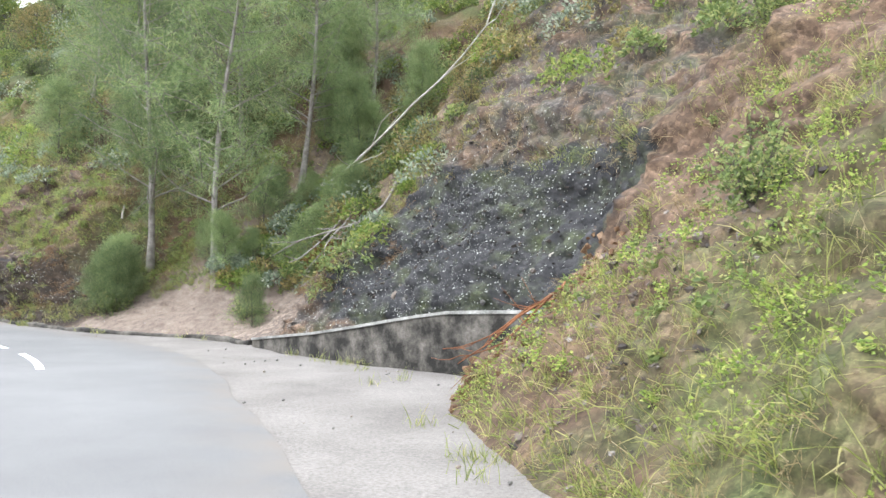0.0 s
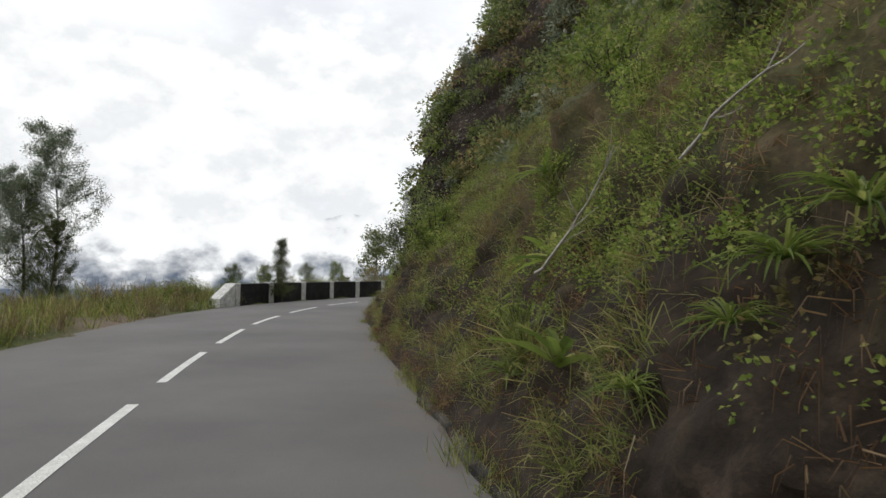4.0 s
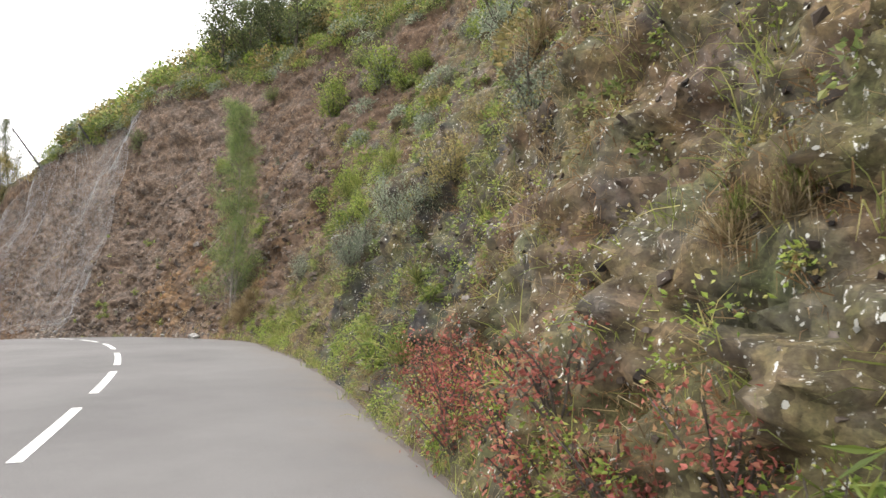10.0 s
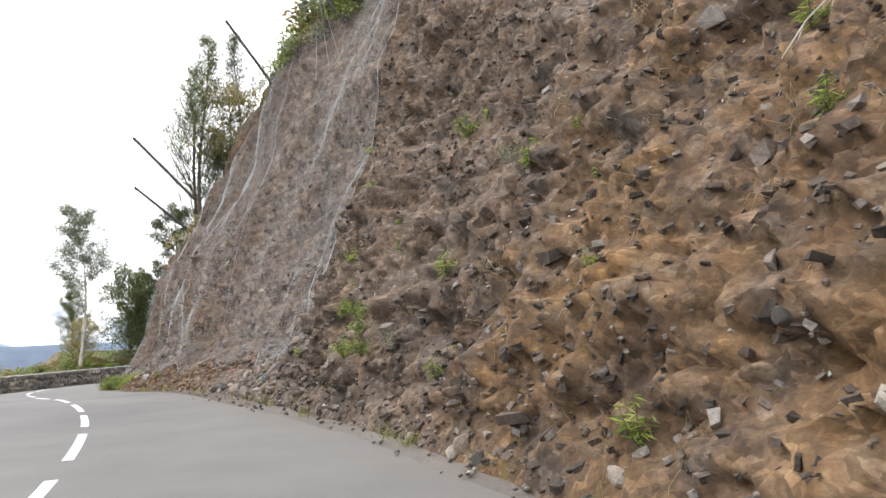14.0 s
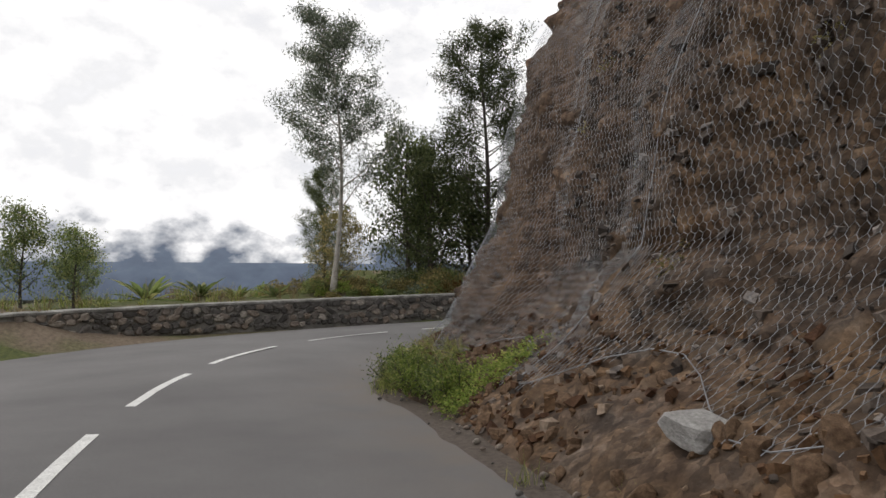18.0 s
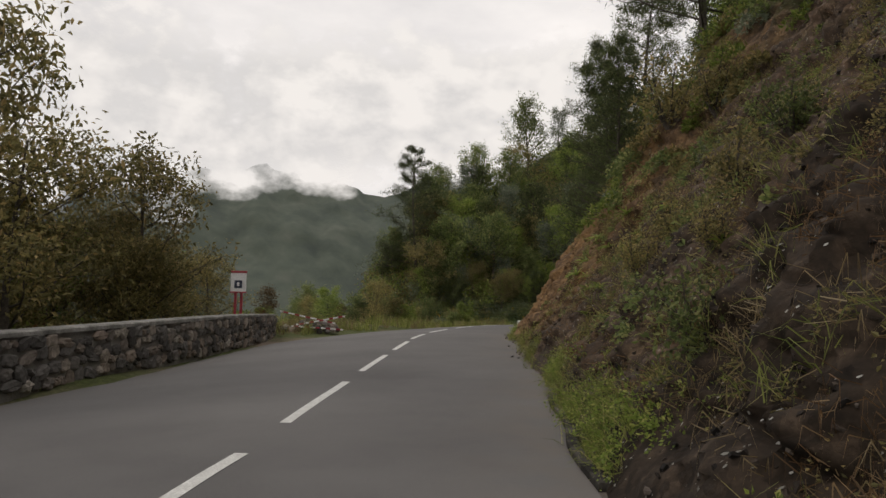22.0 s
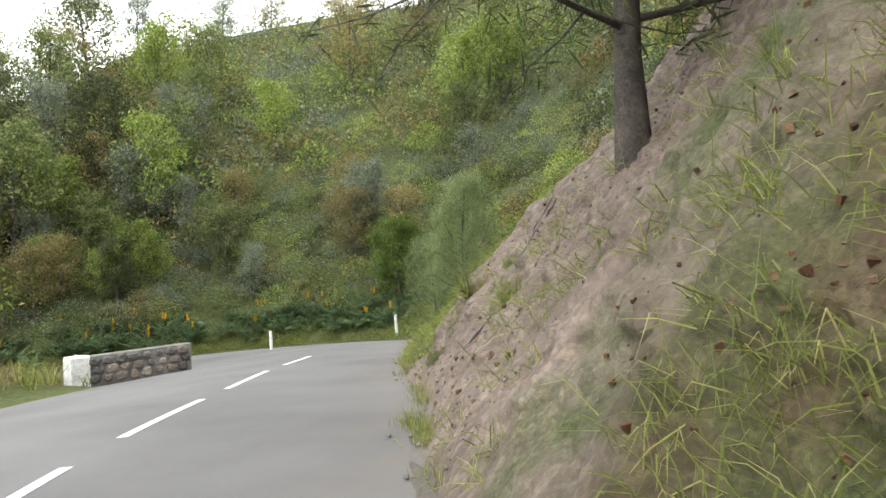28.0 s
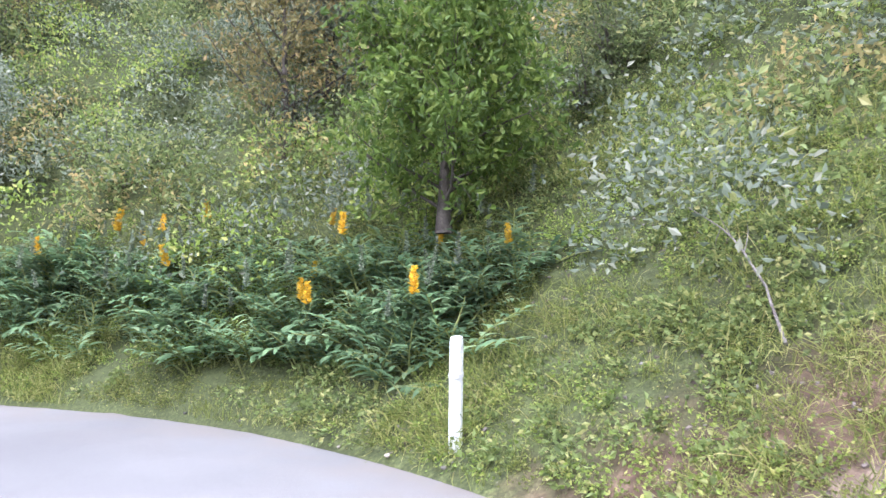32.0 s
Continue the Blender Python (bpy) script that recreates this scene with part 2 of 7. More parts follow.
    for size, low, high in ((3.3, 0.9, 1.12), (14.0, 0.55, 1.65)):
        w = t.nodes.new("ShaderNodeTexVoronoi")
        w.inputs["Scale"].default_value = size
        o = t.nodes.new("ShaderNodeTexCoord")
        j = node(t, "ShaderNodeTexNoise", Scale=size * 1.5, Detail=3.0)
        k = t.nodes.new("ShaderNodeVectorMath")
        k.operation = "MULTIPLY_ADD"
        t.links.new(o.outputs["Object"], j.inputs["Vector"])
        t.links.new(j.outputs["Color"], k.inputs[0])
        k.inputs[1].default_value = (0.42 / size,) * 3
        t.links.new(o.outputs["Object"], k.inputs[2])
        t.links.new(k.outputs[0], w.inputs["Vector"])
        x = t.nodes.new("ShaderNodeSeparateColor")
        t.links.new(w.outputs["Color"], x.inputs[0])
        e = ramp_of(t, x.outputs[0], [(0.0, (low, low, low)), (0.6, (1.0, 0.99, 0.98)), (1.0, (high, high, high))])
        relief.append(w.outputs["Distance"])
        c = mixed(t, maths(t, "MULTIPLY", v.outputs["Fac"], 0.85), c, mixed(t, 1.0, c, e, "MULTIPLY"))
    t.links.new(c, b.inputs["Base Color"])
    h = maths(t, "ADD", maths(t, "MULTIPLY", mid, 0.4), maths(t, "MULTIPLY", fine, 0.1))
    for q in relief:
        h = maths(t, "SUBTRACT", h, maths(t, "MULTIPLY", maths(t, "MULTIPLY", q, 0.32), v.outputs["Fac"]))
    bump(t, b, h, 0.85, 0.08)


CLIFF = mat("bank_soil_and_rock", cliff_build, 0.95)


def ground_build(t, b):
    a = noise_at(t, 0.12, 6, 0.6)
    f = noise_at(t, 9, 6, 0.7)
    g = ramp_of(t, f, [(0.25, (0.03, 0.04, 0.012)), (0.55, (0.085, 0.1, 0.03)), (0.8, (0.2, 0.18, 0.075))])
    s = ramp_of(t, f, [(0.25, (0.09, 0.065, 0.045)), (0.75, (0.24, 0.19, 0.14))])
    m = ramp_of(t, a, [(0.5, (0, 0, 0)), (0.62, (1, 1, 1))])
    t.links.new(mixed(t, m, g, s), b.inputs["Base Color"])
    bump(t, b, f, 0.8, 0.08)


GROUND = mat("verge_grass_and_earth", ground_build, 0.95)

# ---------------------------------------------------------------- the road's line
# camera lane: a point every 7 m, with the height of the road
AXIS = np.array([
    (2.4, -7.6, 0.0), (0.3, -1.0, 0.0), (-1.9, 5.7, -0.17), (-5.1, 11.9, -0.41), (-9.9, 16.9, -0.58), (-15.4, 21.2, -0.62),
    (-21.3, 24.9, -0.58), (-27.1, 28.9, -0.46), (-32.5, 33.3, -0.31), (-37.0, 38.6, -0.13), (-40.2, 44.9, 0.01), (-42.7, 51.4, 0.16),
    (-45.3, 57.9, 0.42), (-48.3, 64.2, 0.71), (-52.1, 70.1, 0.9), (-56.6, 75.4, 0.96), (-61.6, 80.3, 0.92), (-67.2, 84.6, 0.71),
    (-73.1, 88.3, 0.45), (-79.3, 91.6, 0.08), (-84.9, 95.7, -0.25), (-88.3, 101.8, -0.48), (-88.4, 108.7, -0.47), (-86.8, 115.5, -0.34),
    (-84.9, 122.2, -0.19), (-82.9, 128.9, -0.12), (-79.9, 135.3, -0.07), (-76.3, 141.3, -0.13), (-72.0, 146.8, -0.3), (-67.4, 152.1, -0.53),
    (-64.9, 158.4, -0.85), (-67.0, 164.6, -1.2), (-73.0, 167.6, -1.6), (-80.0, 168.6, -2.0), (-87.0, 170.5, -2.4)])
S_FIRST, S_STEP = -8.0, 7.0
S_LAST = S_FIRST + S_STEP * (len(AXIS) - 1)


def axis(s):
    """Places on the road's line, and the way to its left."""
    u = np.clip((np.asarray(s, float) - S_FIRST) / S_STEP, 0, len(AXIS) - 1.0001)
    i = u.astype(int)
    f = (u - i)[..., None]
    p = [AXIS[np.clip(i + k, 0, len(AXIS) - 1)] for k in (-1, 0, 1, 2)]
    q = 0.5 * (2 * p[1] + (p[2] - p[0]) * f + (2 * p[0] - 5 * p[1] + 4 * p[2] - p[3]) * f ** 2 + (3 * p[1] - p[0] - 3 * p[2] + p[3]) * f ** 3)
    d = 0.5 * ((p[2] - p[0]) + 2 * (2 * p[0] - 5 * p[1] + 4 * p[2] - p[3]) * f + 3 * (3 * p[1] - p[0] - 3 * p[2] + p[3]) * f ** 2)
    n = np.hypot(d[..., 0], d[..., 1])[..., None]
    left = np.stack([-d[..., 1], d[..., 0]], -1) / n
    return q, left


def spot(s, d, h=0.0):
    """The place at s metres along the road, d to the left of its line and h above it."""
    q, left = axis(s)
    r = np.array(q, float)
    r[..., :2] += left * np.asarray(d, float)[..., None]
    r[..., 2] += h - CROSS(s) * np.clip(d - 2.3, 0, 9)
    return r


def table(*pairs):
    x, y = [p[0] for p in pairs], [p[1] for p in pairs]
    return lambda s: np.interp(s, x, y)


CENTRE = table((-8, 1.5), (36, 1.4), (57, 1.54), (78, 1.5), (97, 1.3), (126, 1.25), (130, 1.5), (132, 1.75), (134, 2.15), (136.5, 2.5), (138, 2.5),
               (140.5, 2.1), (143.6, 1.55), (148, 1.25), (152, 1.45), (157, 1.7), (162, 2.0), (173, 2.14), (186, 1.77), (260, 1.8))
RIGHT = table((-8, -0.6), (8, -0.5), (15, -1.0), (19, -0.75), (23, -0.5), (29, -0.7), (33, -1.2), (38, -1.35), (46, -1.2), (54, -0.4), (57, -0.72),
              (62, -0.75), (67, -1.14), (77, -1.3), (86, -1.7), (90, -2.3), (95, -2.05), (100, -1.95), (107, -1.4), (112, -1.3), (118, -1.6),
              (126, -1.66), (129.4, -1.4), (131, -0.95), (136, -0.8), (143, -1.0), (148, -1.3), (153, -1.3), (157, -1.0), (162, -0.78), (165, -0.5),
              (169, -0.6), (177, -0.45), (183, -1.05), (190, -0.7), (194, -1.1), (197, -2.0), (199.5, -2.75), (202, -3.0), (204, -3.15), (206.2, -3.0), (210, -2.9), (260, -2.6))
LEFT = table((-8, 4.6), (40, 4.5), (52, 4.65), (62, 4.6), (70, 4.3), (82, 4.2), (110, 4.4), (126, 6.0), (132, 8.3), (136, 9.5), (139, 9.5), (142, 7.9), (145, 6.3), (148, 5.9),
             (155, 5.7), (160, 6.3), (164, 6.8), (171, 7.0), (186, 7.2), (196, 7.0), (206, 5.5), (260, 5))
# how the road falls away to its left
CROSS = table((-8, 0), (124, 0), (132, 0.065), (260, 0.065))
FOOT = table((-8, -2), (4, -2.0), (6.4, -2.35), (7.4, -2.9), (8.5, -4.0), (9.5, -4.1), (11, -3.4), (12, -3.05), (13.6, -2.9), (16.4, -2.8), (18, -1.9), (20, -1.3), (23, -0.8), (28, -0.8), (33, -1.3),
             (38, -1.45), (46, -1.3), (50, -0.8), (54, -0.5), (58, -0.8), (63, -0.9), (67, -1.25), (77, -1.45), (86, -1.9), (90, -2.45), (95, -2.25),
             (101, -2.15), (107, -1.9), (112, -1.9), (115, -2.3), (119, -2.2), (126, -2.0), (129.5, -1.8), (131.5, -1.2), (136, -1.1), (143, -1.15),
             (148, -1.45), (153, -1.4), (157, -1.15), (162, -0.95), (165, -0.7), (169, -0.8), (177, -0.65), (183, -1.2), (190, -0.85), (194, -1.25),
             (197, -2.15), (199.5, -2.85), (202, -3.1), (204, -3.25), (207, -3.15), (212, -3.1), (260, -3))
# the bank's profile: slope below, height of the break, slope above, height of the whole
LOW = table((-8, 42), (5, 40), (7, 43), (9, 58), (13.5, 56), (14.5, 25), (16, 22), (18.5, 26), (21, 30), (22.6, 45), (23.2, 70), (27.5, 72), (30, 55), (46, 55), (49, 66),
            (52, 74), (60, 72), (66, 66), (78, 62), (86, 52), (94, 55), (104, 60), (110, 55), (112, 40), (126, 42), (131, 46), (134, 68), (138, 64),
            (146, 58), (155, 48), (160, 52), (168, 50), (176, 56), (184, 48), (196, 42), (199, 30), (204, 36), (260, 34))
BREAK = table((-8, 3), (12, 3.5), (14.5, 0.6), (18, 1.1), (21, 1.3), (23.6, 1.4), (27, 1.3), (30, 4), (52, 6), (80, 5), (108, 4), (111, 1.2), (127, 1.7), (131, 1.6), (134, 5),
              (150, 4), (180, 4), (198, 0.8), (260, 1.5))
HIGH = table((-8, 42), (6, 42), (12, 46), (15, 52), (18, 45), (24, 45), (30, 52), (46, 55), (52, 62), (66, 58), (80, 56), (94, 58), (106, 62), (110, 68), (113, 72), (127, 74),
             (132, 72), (136, 60), (150, 58), (160, 60), (176, 56), (190, 46), (204, 44), (260, 40))
TALL = table((-8, 13), (20, 12), (45, 13), (60, 13), (75, 13.5), (95, 14), (110, 15), (118, 14.5), (124, 13), (131, 10.5), (136, 8), (146, 8), (160, 8), (176, 8), (190, 9), (204, 9), (212, 6), (220, 3), (230, 1), (260, 0.5))


def hash3(a, b, c, seed):
    u = np.uint32
    h = a.astype(u) * u(374761393) + b.astype(u) * u(668265263) + c.astype(u) * u(2147483647) + u(seed * 1274126177 & 0xFFFFFFFF)
    h = (h ^ (h >> u(13))) * u(1274126177)
    h = (h ^ (h >> u(16))) * u(2246822519)
    return ((h ^ (h >> u(15))) & u(0xFFFFFF)) / float(0xFFFFFF)


def vnoise(p, seed=0):
    i = np.floor(p).astype(np.int64)
    f = p - i
    f = f * f * (3 - 2 * f)
    r = 0
    for a in (0, 1):
        for b in (0, 1):
            for c in (0, 1):
                w = (f[..., 0] if a else 1 - f[..., 0]) * (f[..., 1] if b else 1 - f[..., 1]) * (f[..., 2] if c else 1 - f[..., 2])
                r = r + w * hash3(i[..., 0] + a, i[..., 1] + b, i[..., 2] + c, seed)
    return r


def fbm(p, octaves=4, seed=0, gain=0.5):
    r, a, k = 0, 1.0, 0
    for o in range(octaves):
        r, k = r + a * (vnoise(p * 2.03 ** o, seed + o) - 0.5), k + a
        a *= gain
    return r / k * 2


def cells(p, seed=0):
    """Blocky noise: for each place the value of its cell and how near it is to the joint."""
    i = np.floor(p).astype(np.int64)
    best = np.full(p.shape[:-1], 9.0)
    second = best.copy()
    value = np.zeros(p.shape[:-1])
    for a in (-1, 0, 1):
        for b in (-1, 0, 1):
            for c in (-1, 0, 1):
                j = i + (a, b, c)
                q = np.stack([hash3(j[..., 0], j[..., 1], j[..., 2], seed + k) for k in (1, 2, 3)], -1) + j - p
                d = (q ** 2).sum(-1)
                v = hash3(j[..., 0], j[..., 1], j[..., 2], seed + 7)
                near = d < best
                second = np.where(near, best, np.minimum(second, d))
                value, best = np.where(near, v, value), np.where(near, d, best)
    return value, np.sqrt(second) - np.sqrt(best)


def mesh_from(name, verts, faces, material, smooth=False):
    me = bpy.data.meshes.new(name)
    verts, faces = np.asarray(verts, np.float32), np.asarray(faces, np.int32)
    k = faces.shape[1]
    me.vertices.add(len(verts))
    me.vertices.foreach_set("co", verts.ravel())
    me.loops.add(faces.size)
    me.loops.foreach_set("vertex_index", faces.ravel())
    me.polygons.add(len(faces))
    me.polygons.foreach_set("loop_start", np.arange(0, faces.size, k, dtype=np.int32))
    me.polygons.foreach_set("use_smooth", np.full(len(faces), smooth))
    me.materials.append(material)
    me.update(calc_edges=True)
    return me


def sheet(name, grid, material, smooth=True, flip=False):
    """A mesh from a grid of places, rows by columns."""
    r, c = grid.shape[:2]
    i = np.arange(r * c).reshape(r, c)
    f = np.stack([i[:-1, :-1], i[:-1, 1:], i[1:, 1:], i[1:, :-1]], -1).reshape(-1, 4)
    return mesh_from(name, grid.reshape(-1, 3), f[:, ::-1] if flip else f, material, smooth)


def attribute(me, name, values):
    a = me.attributes.new(name, "FLOAT", "POINT")
    a.data.foreach_set("value", np.asarray(values, np.float32).ravel())


def part(name, bm, material, parent, label=""):
    if isinstance(bm, bpy.types.Mesh):
        me = bm
    else:
        me = bpy.data.meshes.new(name)
        bm.to_mesh(me)
        bm.free()
        me.materials.append(material)
    ob = new(name, me)
    ob.parent = parent
    return tagged(ob, label)


# ---------------------------------------------------------------- road
ss = np.arange(S_FIRST, S_LAST - 0.4, 0.4)
kk = np.linspace(0, 1, 13)
ragged = 0.06 * fbm(np.stack([ss * 1.3, ss * 0, ss * 0], -1), 3, 3)
rr, ll = RIGHT(ss) - 0.05 + ragged, LEFT(ss) + 0.1 + ragged[::-1]
dd = rr[:, None] + (ll - rr)[:, None] * kk
crown = -0.006 * (dd - CENTRE(ss)[:, None]) ** 2 * 0.5
g = spot(np.repeat(ss[:, None], 13, 1), dd, crown)
g[:, [0, -1], 2] -= 0.02
me = sheet("road", g, ASPHALT, flip=True)
attribute(me, "edge", np.repeat(np.maximum(np.clip(1 - kk * 8, 0, 1), np.clip(1 - (1 - kk) * 9, 0, 1) * 0.8)[None], len(ss), 0))
road = tagged(new("road", me), "worn grey asphalt two-lane mountain road", "road", kind="structure")


def crown_at(s, d):
    return -0.003 * (d - CENTRE(s)) ** 2


DASH = table((-1.4, -9), (37.3, 0), (54.4, 4), (71.2, 8), (75.5, 9), (83.0, 11), (96.6, 14), (111.8, 18), (129.6, 22), (133.2, 23), (137.2, 24), (140.7, 25), (144.9, 26),
             (149.0, 27), (153.5, 28), (174.3, 33), (186.0, 36), (198.8, 39), (220, 44))
fine_s = np.arange(-1.4, 218, 0.05)
count = DASH(fine_s)
for n in range(-6, 38):
    a = float(np.interp(n, count, fine_s))
    b = float(np.interp(n + 0.693, count, fine_s))
    q = np.linspace(a, b, 6)
    c = CENTRE(q)
    me = sheet("lane_dash", np.stack([spot(q, c - 0.055, 0.004), spot(q, c + 0.055, 0.004)], 1), PAINT, flip=True)
    part("lane_dash", me, None, road)

# ---------------------------------------------------------------- the ground, one sheet to the horizon
axis_s = np.arange(S_FIRST, S_LAST, 1.0)
axis_p, axis_l = axis(axis_s)


def nearest(x, y):
    """s and d of places on the plan."""
    p = np.stack([x, y], -1).reshape(-1, 2)
    out_s, out_d = np.zeros(len(p)), np.zeros(len(p))
    for k in range(0, len(p), 4000):
        e = p[k:k + 4000, None] - axis_p[None, :, :2]
        j = (e ** 2).sum(-1).argmin(1)
        f = e[np.arange(len(j)), j]
        along = f[:, 0] * axis_l[j, 1] - f[:, 1] * axis_l[j, 0]
        side = (f * axis_l[j]).sum(-1)
        out_s[k:k + 4000] = axis_s[j] + np.clip(along, -1, 1)
        out_d[k:k + 4000] = np.where(np.abs(along) > 1.5, np.sign(side) * np.hypot(f[:, 0], f[:, 1]), side)
    return out_s.reshape(x.shape), out_d.reshape(x.shape)


def zone(*spans):
    """1 inside the spans (from, to) along the road, with soft ends of 1.5 m."""
    def f(s):
        return np.max([np.clip(np.minimum(s - a, b - s) / 1.5 + 0.5, 0, 1) * w for a, b, w in spans], axis=0)
    return f


UPHILL = table((-8, 1), (196, 1), (206, 0.55), (214, 0.2), (224, 0), (260, 0))
VERGE = table((-8, 9), (60, 9), (84, 10), (130, 14), (150, 15), (170, 13), (188, 10), (260, 9))


def ground_z(x, y):
    s, d = nearest(x, y)
    z = axis(s)[0][..., 2] - CROSS(s) * np.clip(d - 2.3, 0, 9)
    lumps = 0.25 * fbm(np.stack([x * 0.4, y * 0.4, x * 0], -1), 4, 11)
    edge = LEFT(s)
    out = np.clip(d - edge, 0, None)
    verge = z - 0.16 + np.clip(out, 0, 1.2) * (0.25 + lumps) + lumps * np.clip(out - 1, 0, 1)
    verge = verge + zone((134.5, 148, 0.75))(s) * np.clip((out - 1.1) / 0.6, 0, 1)
    drop = np.clip(d - VERGE(s), 0, None)
    left = verge - drop * 0.55 * np.clip(drop / 8, 0, 1)
    left = np.maximum(left, -70 + 6 * lumps - np.clip(drop - 200, 0, None) * 0.02)
    up = np.clip(-d - 3, 0, None)
    right = z - 0.3 + np.clip(up * 0.55 - 0.6, 0, None) * np.clip(up / 6, 0, 1) + lumps
    right = z - 0.3 + (np.minimum(right, z + 45) - z + 0.3) * UPHILL(s)
    far = np.clip((np.hypot(x + 60, y - 90) - 260) / 300, 0, 1)
    right = right * (1 - far) - 75 * far
    right = np.where(d > RIGHT(s) - 0.2, z - 0.16, right)
    return np.where(d > RIGHT(s), np.where(d > edge, left, z - 0.16), right)


def stretched(a, b, far):
    inner = np.arange(a, b + 0.1, 1.6)
    k = far * (np.linspace(0, 1, 16)[1:] ** 3) + np.arange(1, 16) * 3
    return np.concatenate([a - k[::-1], inner, b + k])


gx, gy = np.meshgrid(stretched(-125, 25, 3800), stretched(-25, 215, 3800))
me = sheet("ground", np.stack([gx, gy, ground_z(gx, gy)], -1), GROUND)
ground = tagged(new("ground", me), "grassy verge and wooded valley side below the road", "ground", kind="structure")

# ---------------------------------------------------------------- the cut bank along the road
BLOCKY = table((-8, 0.3), (8, 0.5), (14, 0.6), (16, 0.2), (23, 0.3), (24, 1), (28, 1), (31, 0.25), (46, 0.3), (50, 0.9), (66, 0.9), (80, 0.6), (92, 0.8), (110, 1.0),
               (112, 0.75), (130, 0.6), (138, 0.45), (141, 0.5), (147, 0.5), (156, 0.5), (161, 0.5), (165, 0.4), (168, 0.18), (176, 0.15), (196, 0.15), (260, 0.1))


def bank_base(s, h):
    """How far the bank stands right of the line at height h, before its roughness."""
    hb = BREAK(s)
    low, high = np.tan(np.radians(LOW(s))), np.tan(np.radians(HIGH(s)))
    w = np.minimum(h, hb) / low + np.clip(h - hb, 0, None) / high
    return FOOT(s) - w


def bank(s, h):
    """The bank's surface: broken rock in three sizes of block, earth with rills between."""
    p = spot(s, bank_base(s, h), h)
    q = p.copy()
    rough = BLOCKY(s)
    ease = np.clip(h / 0.5, 0.15, 1)
    w = q + 0.3 * np.stack([fbm(q * 1.4, 3, 61), fbm(q * 1.4, 3, 62), fbm(q * 1.4, 3, 63)], -1)
    v, e = cells(w * (0.85, 0.85, 1.5), 5)
    v2, e2 = cells(w * (2.4, 2.4, 3.9), 9)
    v3, e3 = cells(w * (6.2, 6.2, 9.5), 13)
    push = fbm(q * 0.22, 3, 21) * 1.0 * np.clip(h / 3, 0.1, 1) + fbm(q * 0.9, 5, 31, 0.55) * (0.42 - zone((112, 140, 0.27), (179, 204, 0.24))(s))
    push -= (zone((47, 72, 0.36))(s) * np.clip((7 - h) / 4, 0, 1) + zone((128.5, 139, 0.45))(s) + zone((113, 128.5, 0.2))(s)) * np.clip(h / 0.8, 0, 1)
    push += rough * ((v - 0.5) * (0.34 - zone((46, 70, 0.14), (92, 131, 0.14), (139, 165, 0.12))(s)) + (v2 - 0.5) * 0.22 + (v3 - 0.5) * 0.13
                     - 0.06 * np.clip(1 - e * 6, 0, 1) - 0.05 * np.clip(1 - e2 * 5, 0, 1) - 0.03 * np.clip(1 - e3 * 4, 0, 1))
    push -= zone((139.5, 149, 0.5))(s) * np.clip(h / 1.5, 0, 1)
    # rills that rain has cut into the bare earth
    push -= RILLS(s) * np.clip(vnoise(np.stack([s * 2.3 + 0.5 * fbm(q * 0.8, 2, 71), h * 0.3, s * 0], -1), 73) - 0.45, 0, 1)
    push += fbm(q * 4.0, 3, 41, 0.6) * 0.11
    # the smooth black boulder over the kerb
    push += zone((23.2, 27.6, 0.32))(s) * np.sin(np.pi * np.clip((h - 0.45) / 1.5, 0, 1)) ** 0.7
    _, left = axis(s)
    p[..., :2] += left * (push * ease)[..., None]
    p[..., 2] += 0.35 * (push * ease) * np.clip(h - 0.3, 0, 1) * 0.6
    return p


RILLS = zone((12.5, 16.5, 0.5), (16, 22, 0.22), (163, 177, 0.28), (178, 201, 0.25), (110, 127, 0.1))
ROWS = 150
bs = np.concatenate([np.arange(-8, 206, 0.085), np.arange(206, S_LAST - 0.5, 0.5)])
v = np.linspace(0, 1, ROWS) ** 1.45
S2 = np.repeat(bs[:, None], len(v), 1)
H2 = TALL(bs)[:, None] * v[None] - 0.12
surf = bank(S2, H2)
# above the cut the hill goes on
REACH = table((-8, 26), (100, 26), (116, 18), (126, 10), (148, 9), (160, 16), (180, 26), (200, 46), (206, 42), (216, 20), (226, 8), (260, 6))
kk = np.linspace(0, 1, 9)[1:]
S3 = np.repeat(bs[:, None], len(kk), 1)
D3 = bank_base(bs, TALL(bs))[:, None] - REACH(bs)[:, None] * kk
Z3 = TALL(bs)[:, None] + REACH(bs)[:, None] * kk * 0.72
top = spot(S3, D3, Z3)
top[..., 2] += fbm(top * 0.25, 3, 51) * 1.2
surf = np.concatenate([surf, top], 1)
S2, H2 = np.concatenate([S2, S3], 1), np.concatenate([H2, Z3], 1)
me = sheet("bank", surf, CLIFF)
attribute(me, "orange", zone((92, 98, 0.4), (97.5, 103, 0.55), (131, 137, 0.3), (112, 131, 0.42), (165, 175, 0.9), (156, 165.5, 0.6), (182, 190, 0.3))(S2) * np.clip(1.2 - H2 / 12, 0, 1) + zone((6.0, 7.8, 0.36))(S2) * (H2 < 2.0))
attribute(me, "pink", zone((14, 20.5, 0.85))(S2) * np.clip(1.3 - H2 / 8, 0, 1) + zone((177, 200.5, 0.85))(S2 + 0.75 * np.clip(H2, 0, 8) * (S2 > 190)) * np.clip(1.3 - H2 / 10, 0, 1) + zone((93, 98, 0.4), (103, 112, 0.5), (112, 121, 0.6), (121, 131, 0.25))(S2))
attribute(me, "rock", zone((8, 15, 0.7), (24, 30, 0.5), (46, 82, 0.75), (85, 92, 0.6), (93, 132, 0.5), (144, 158, 0.4))(S2))
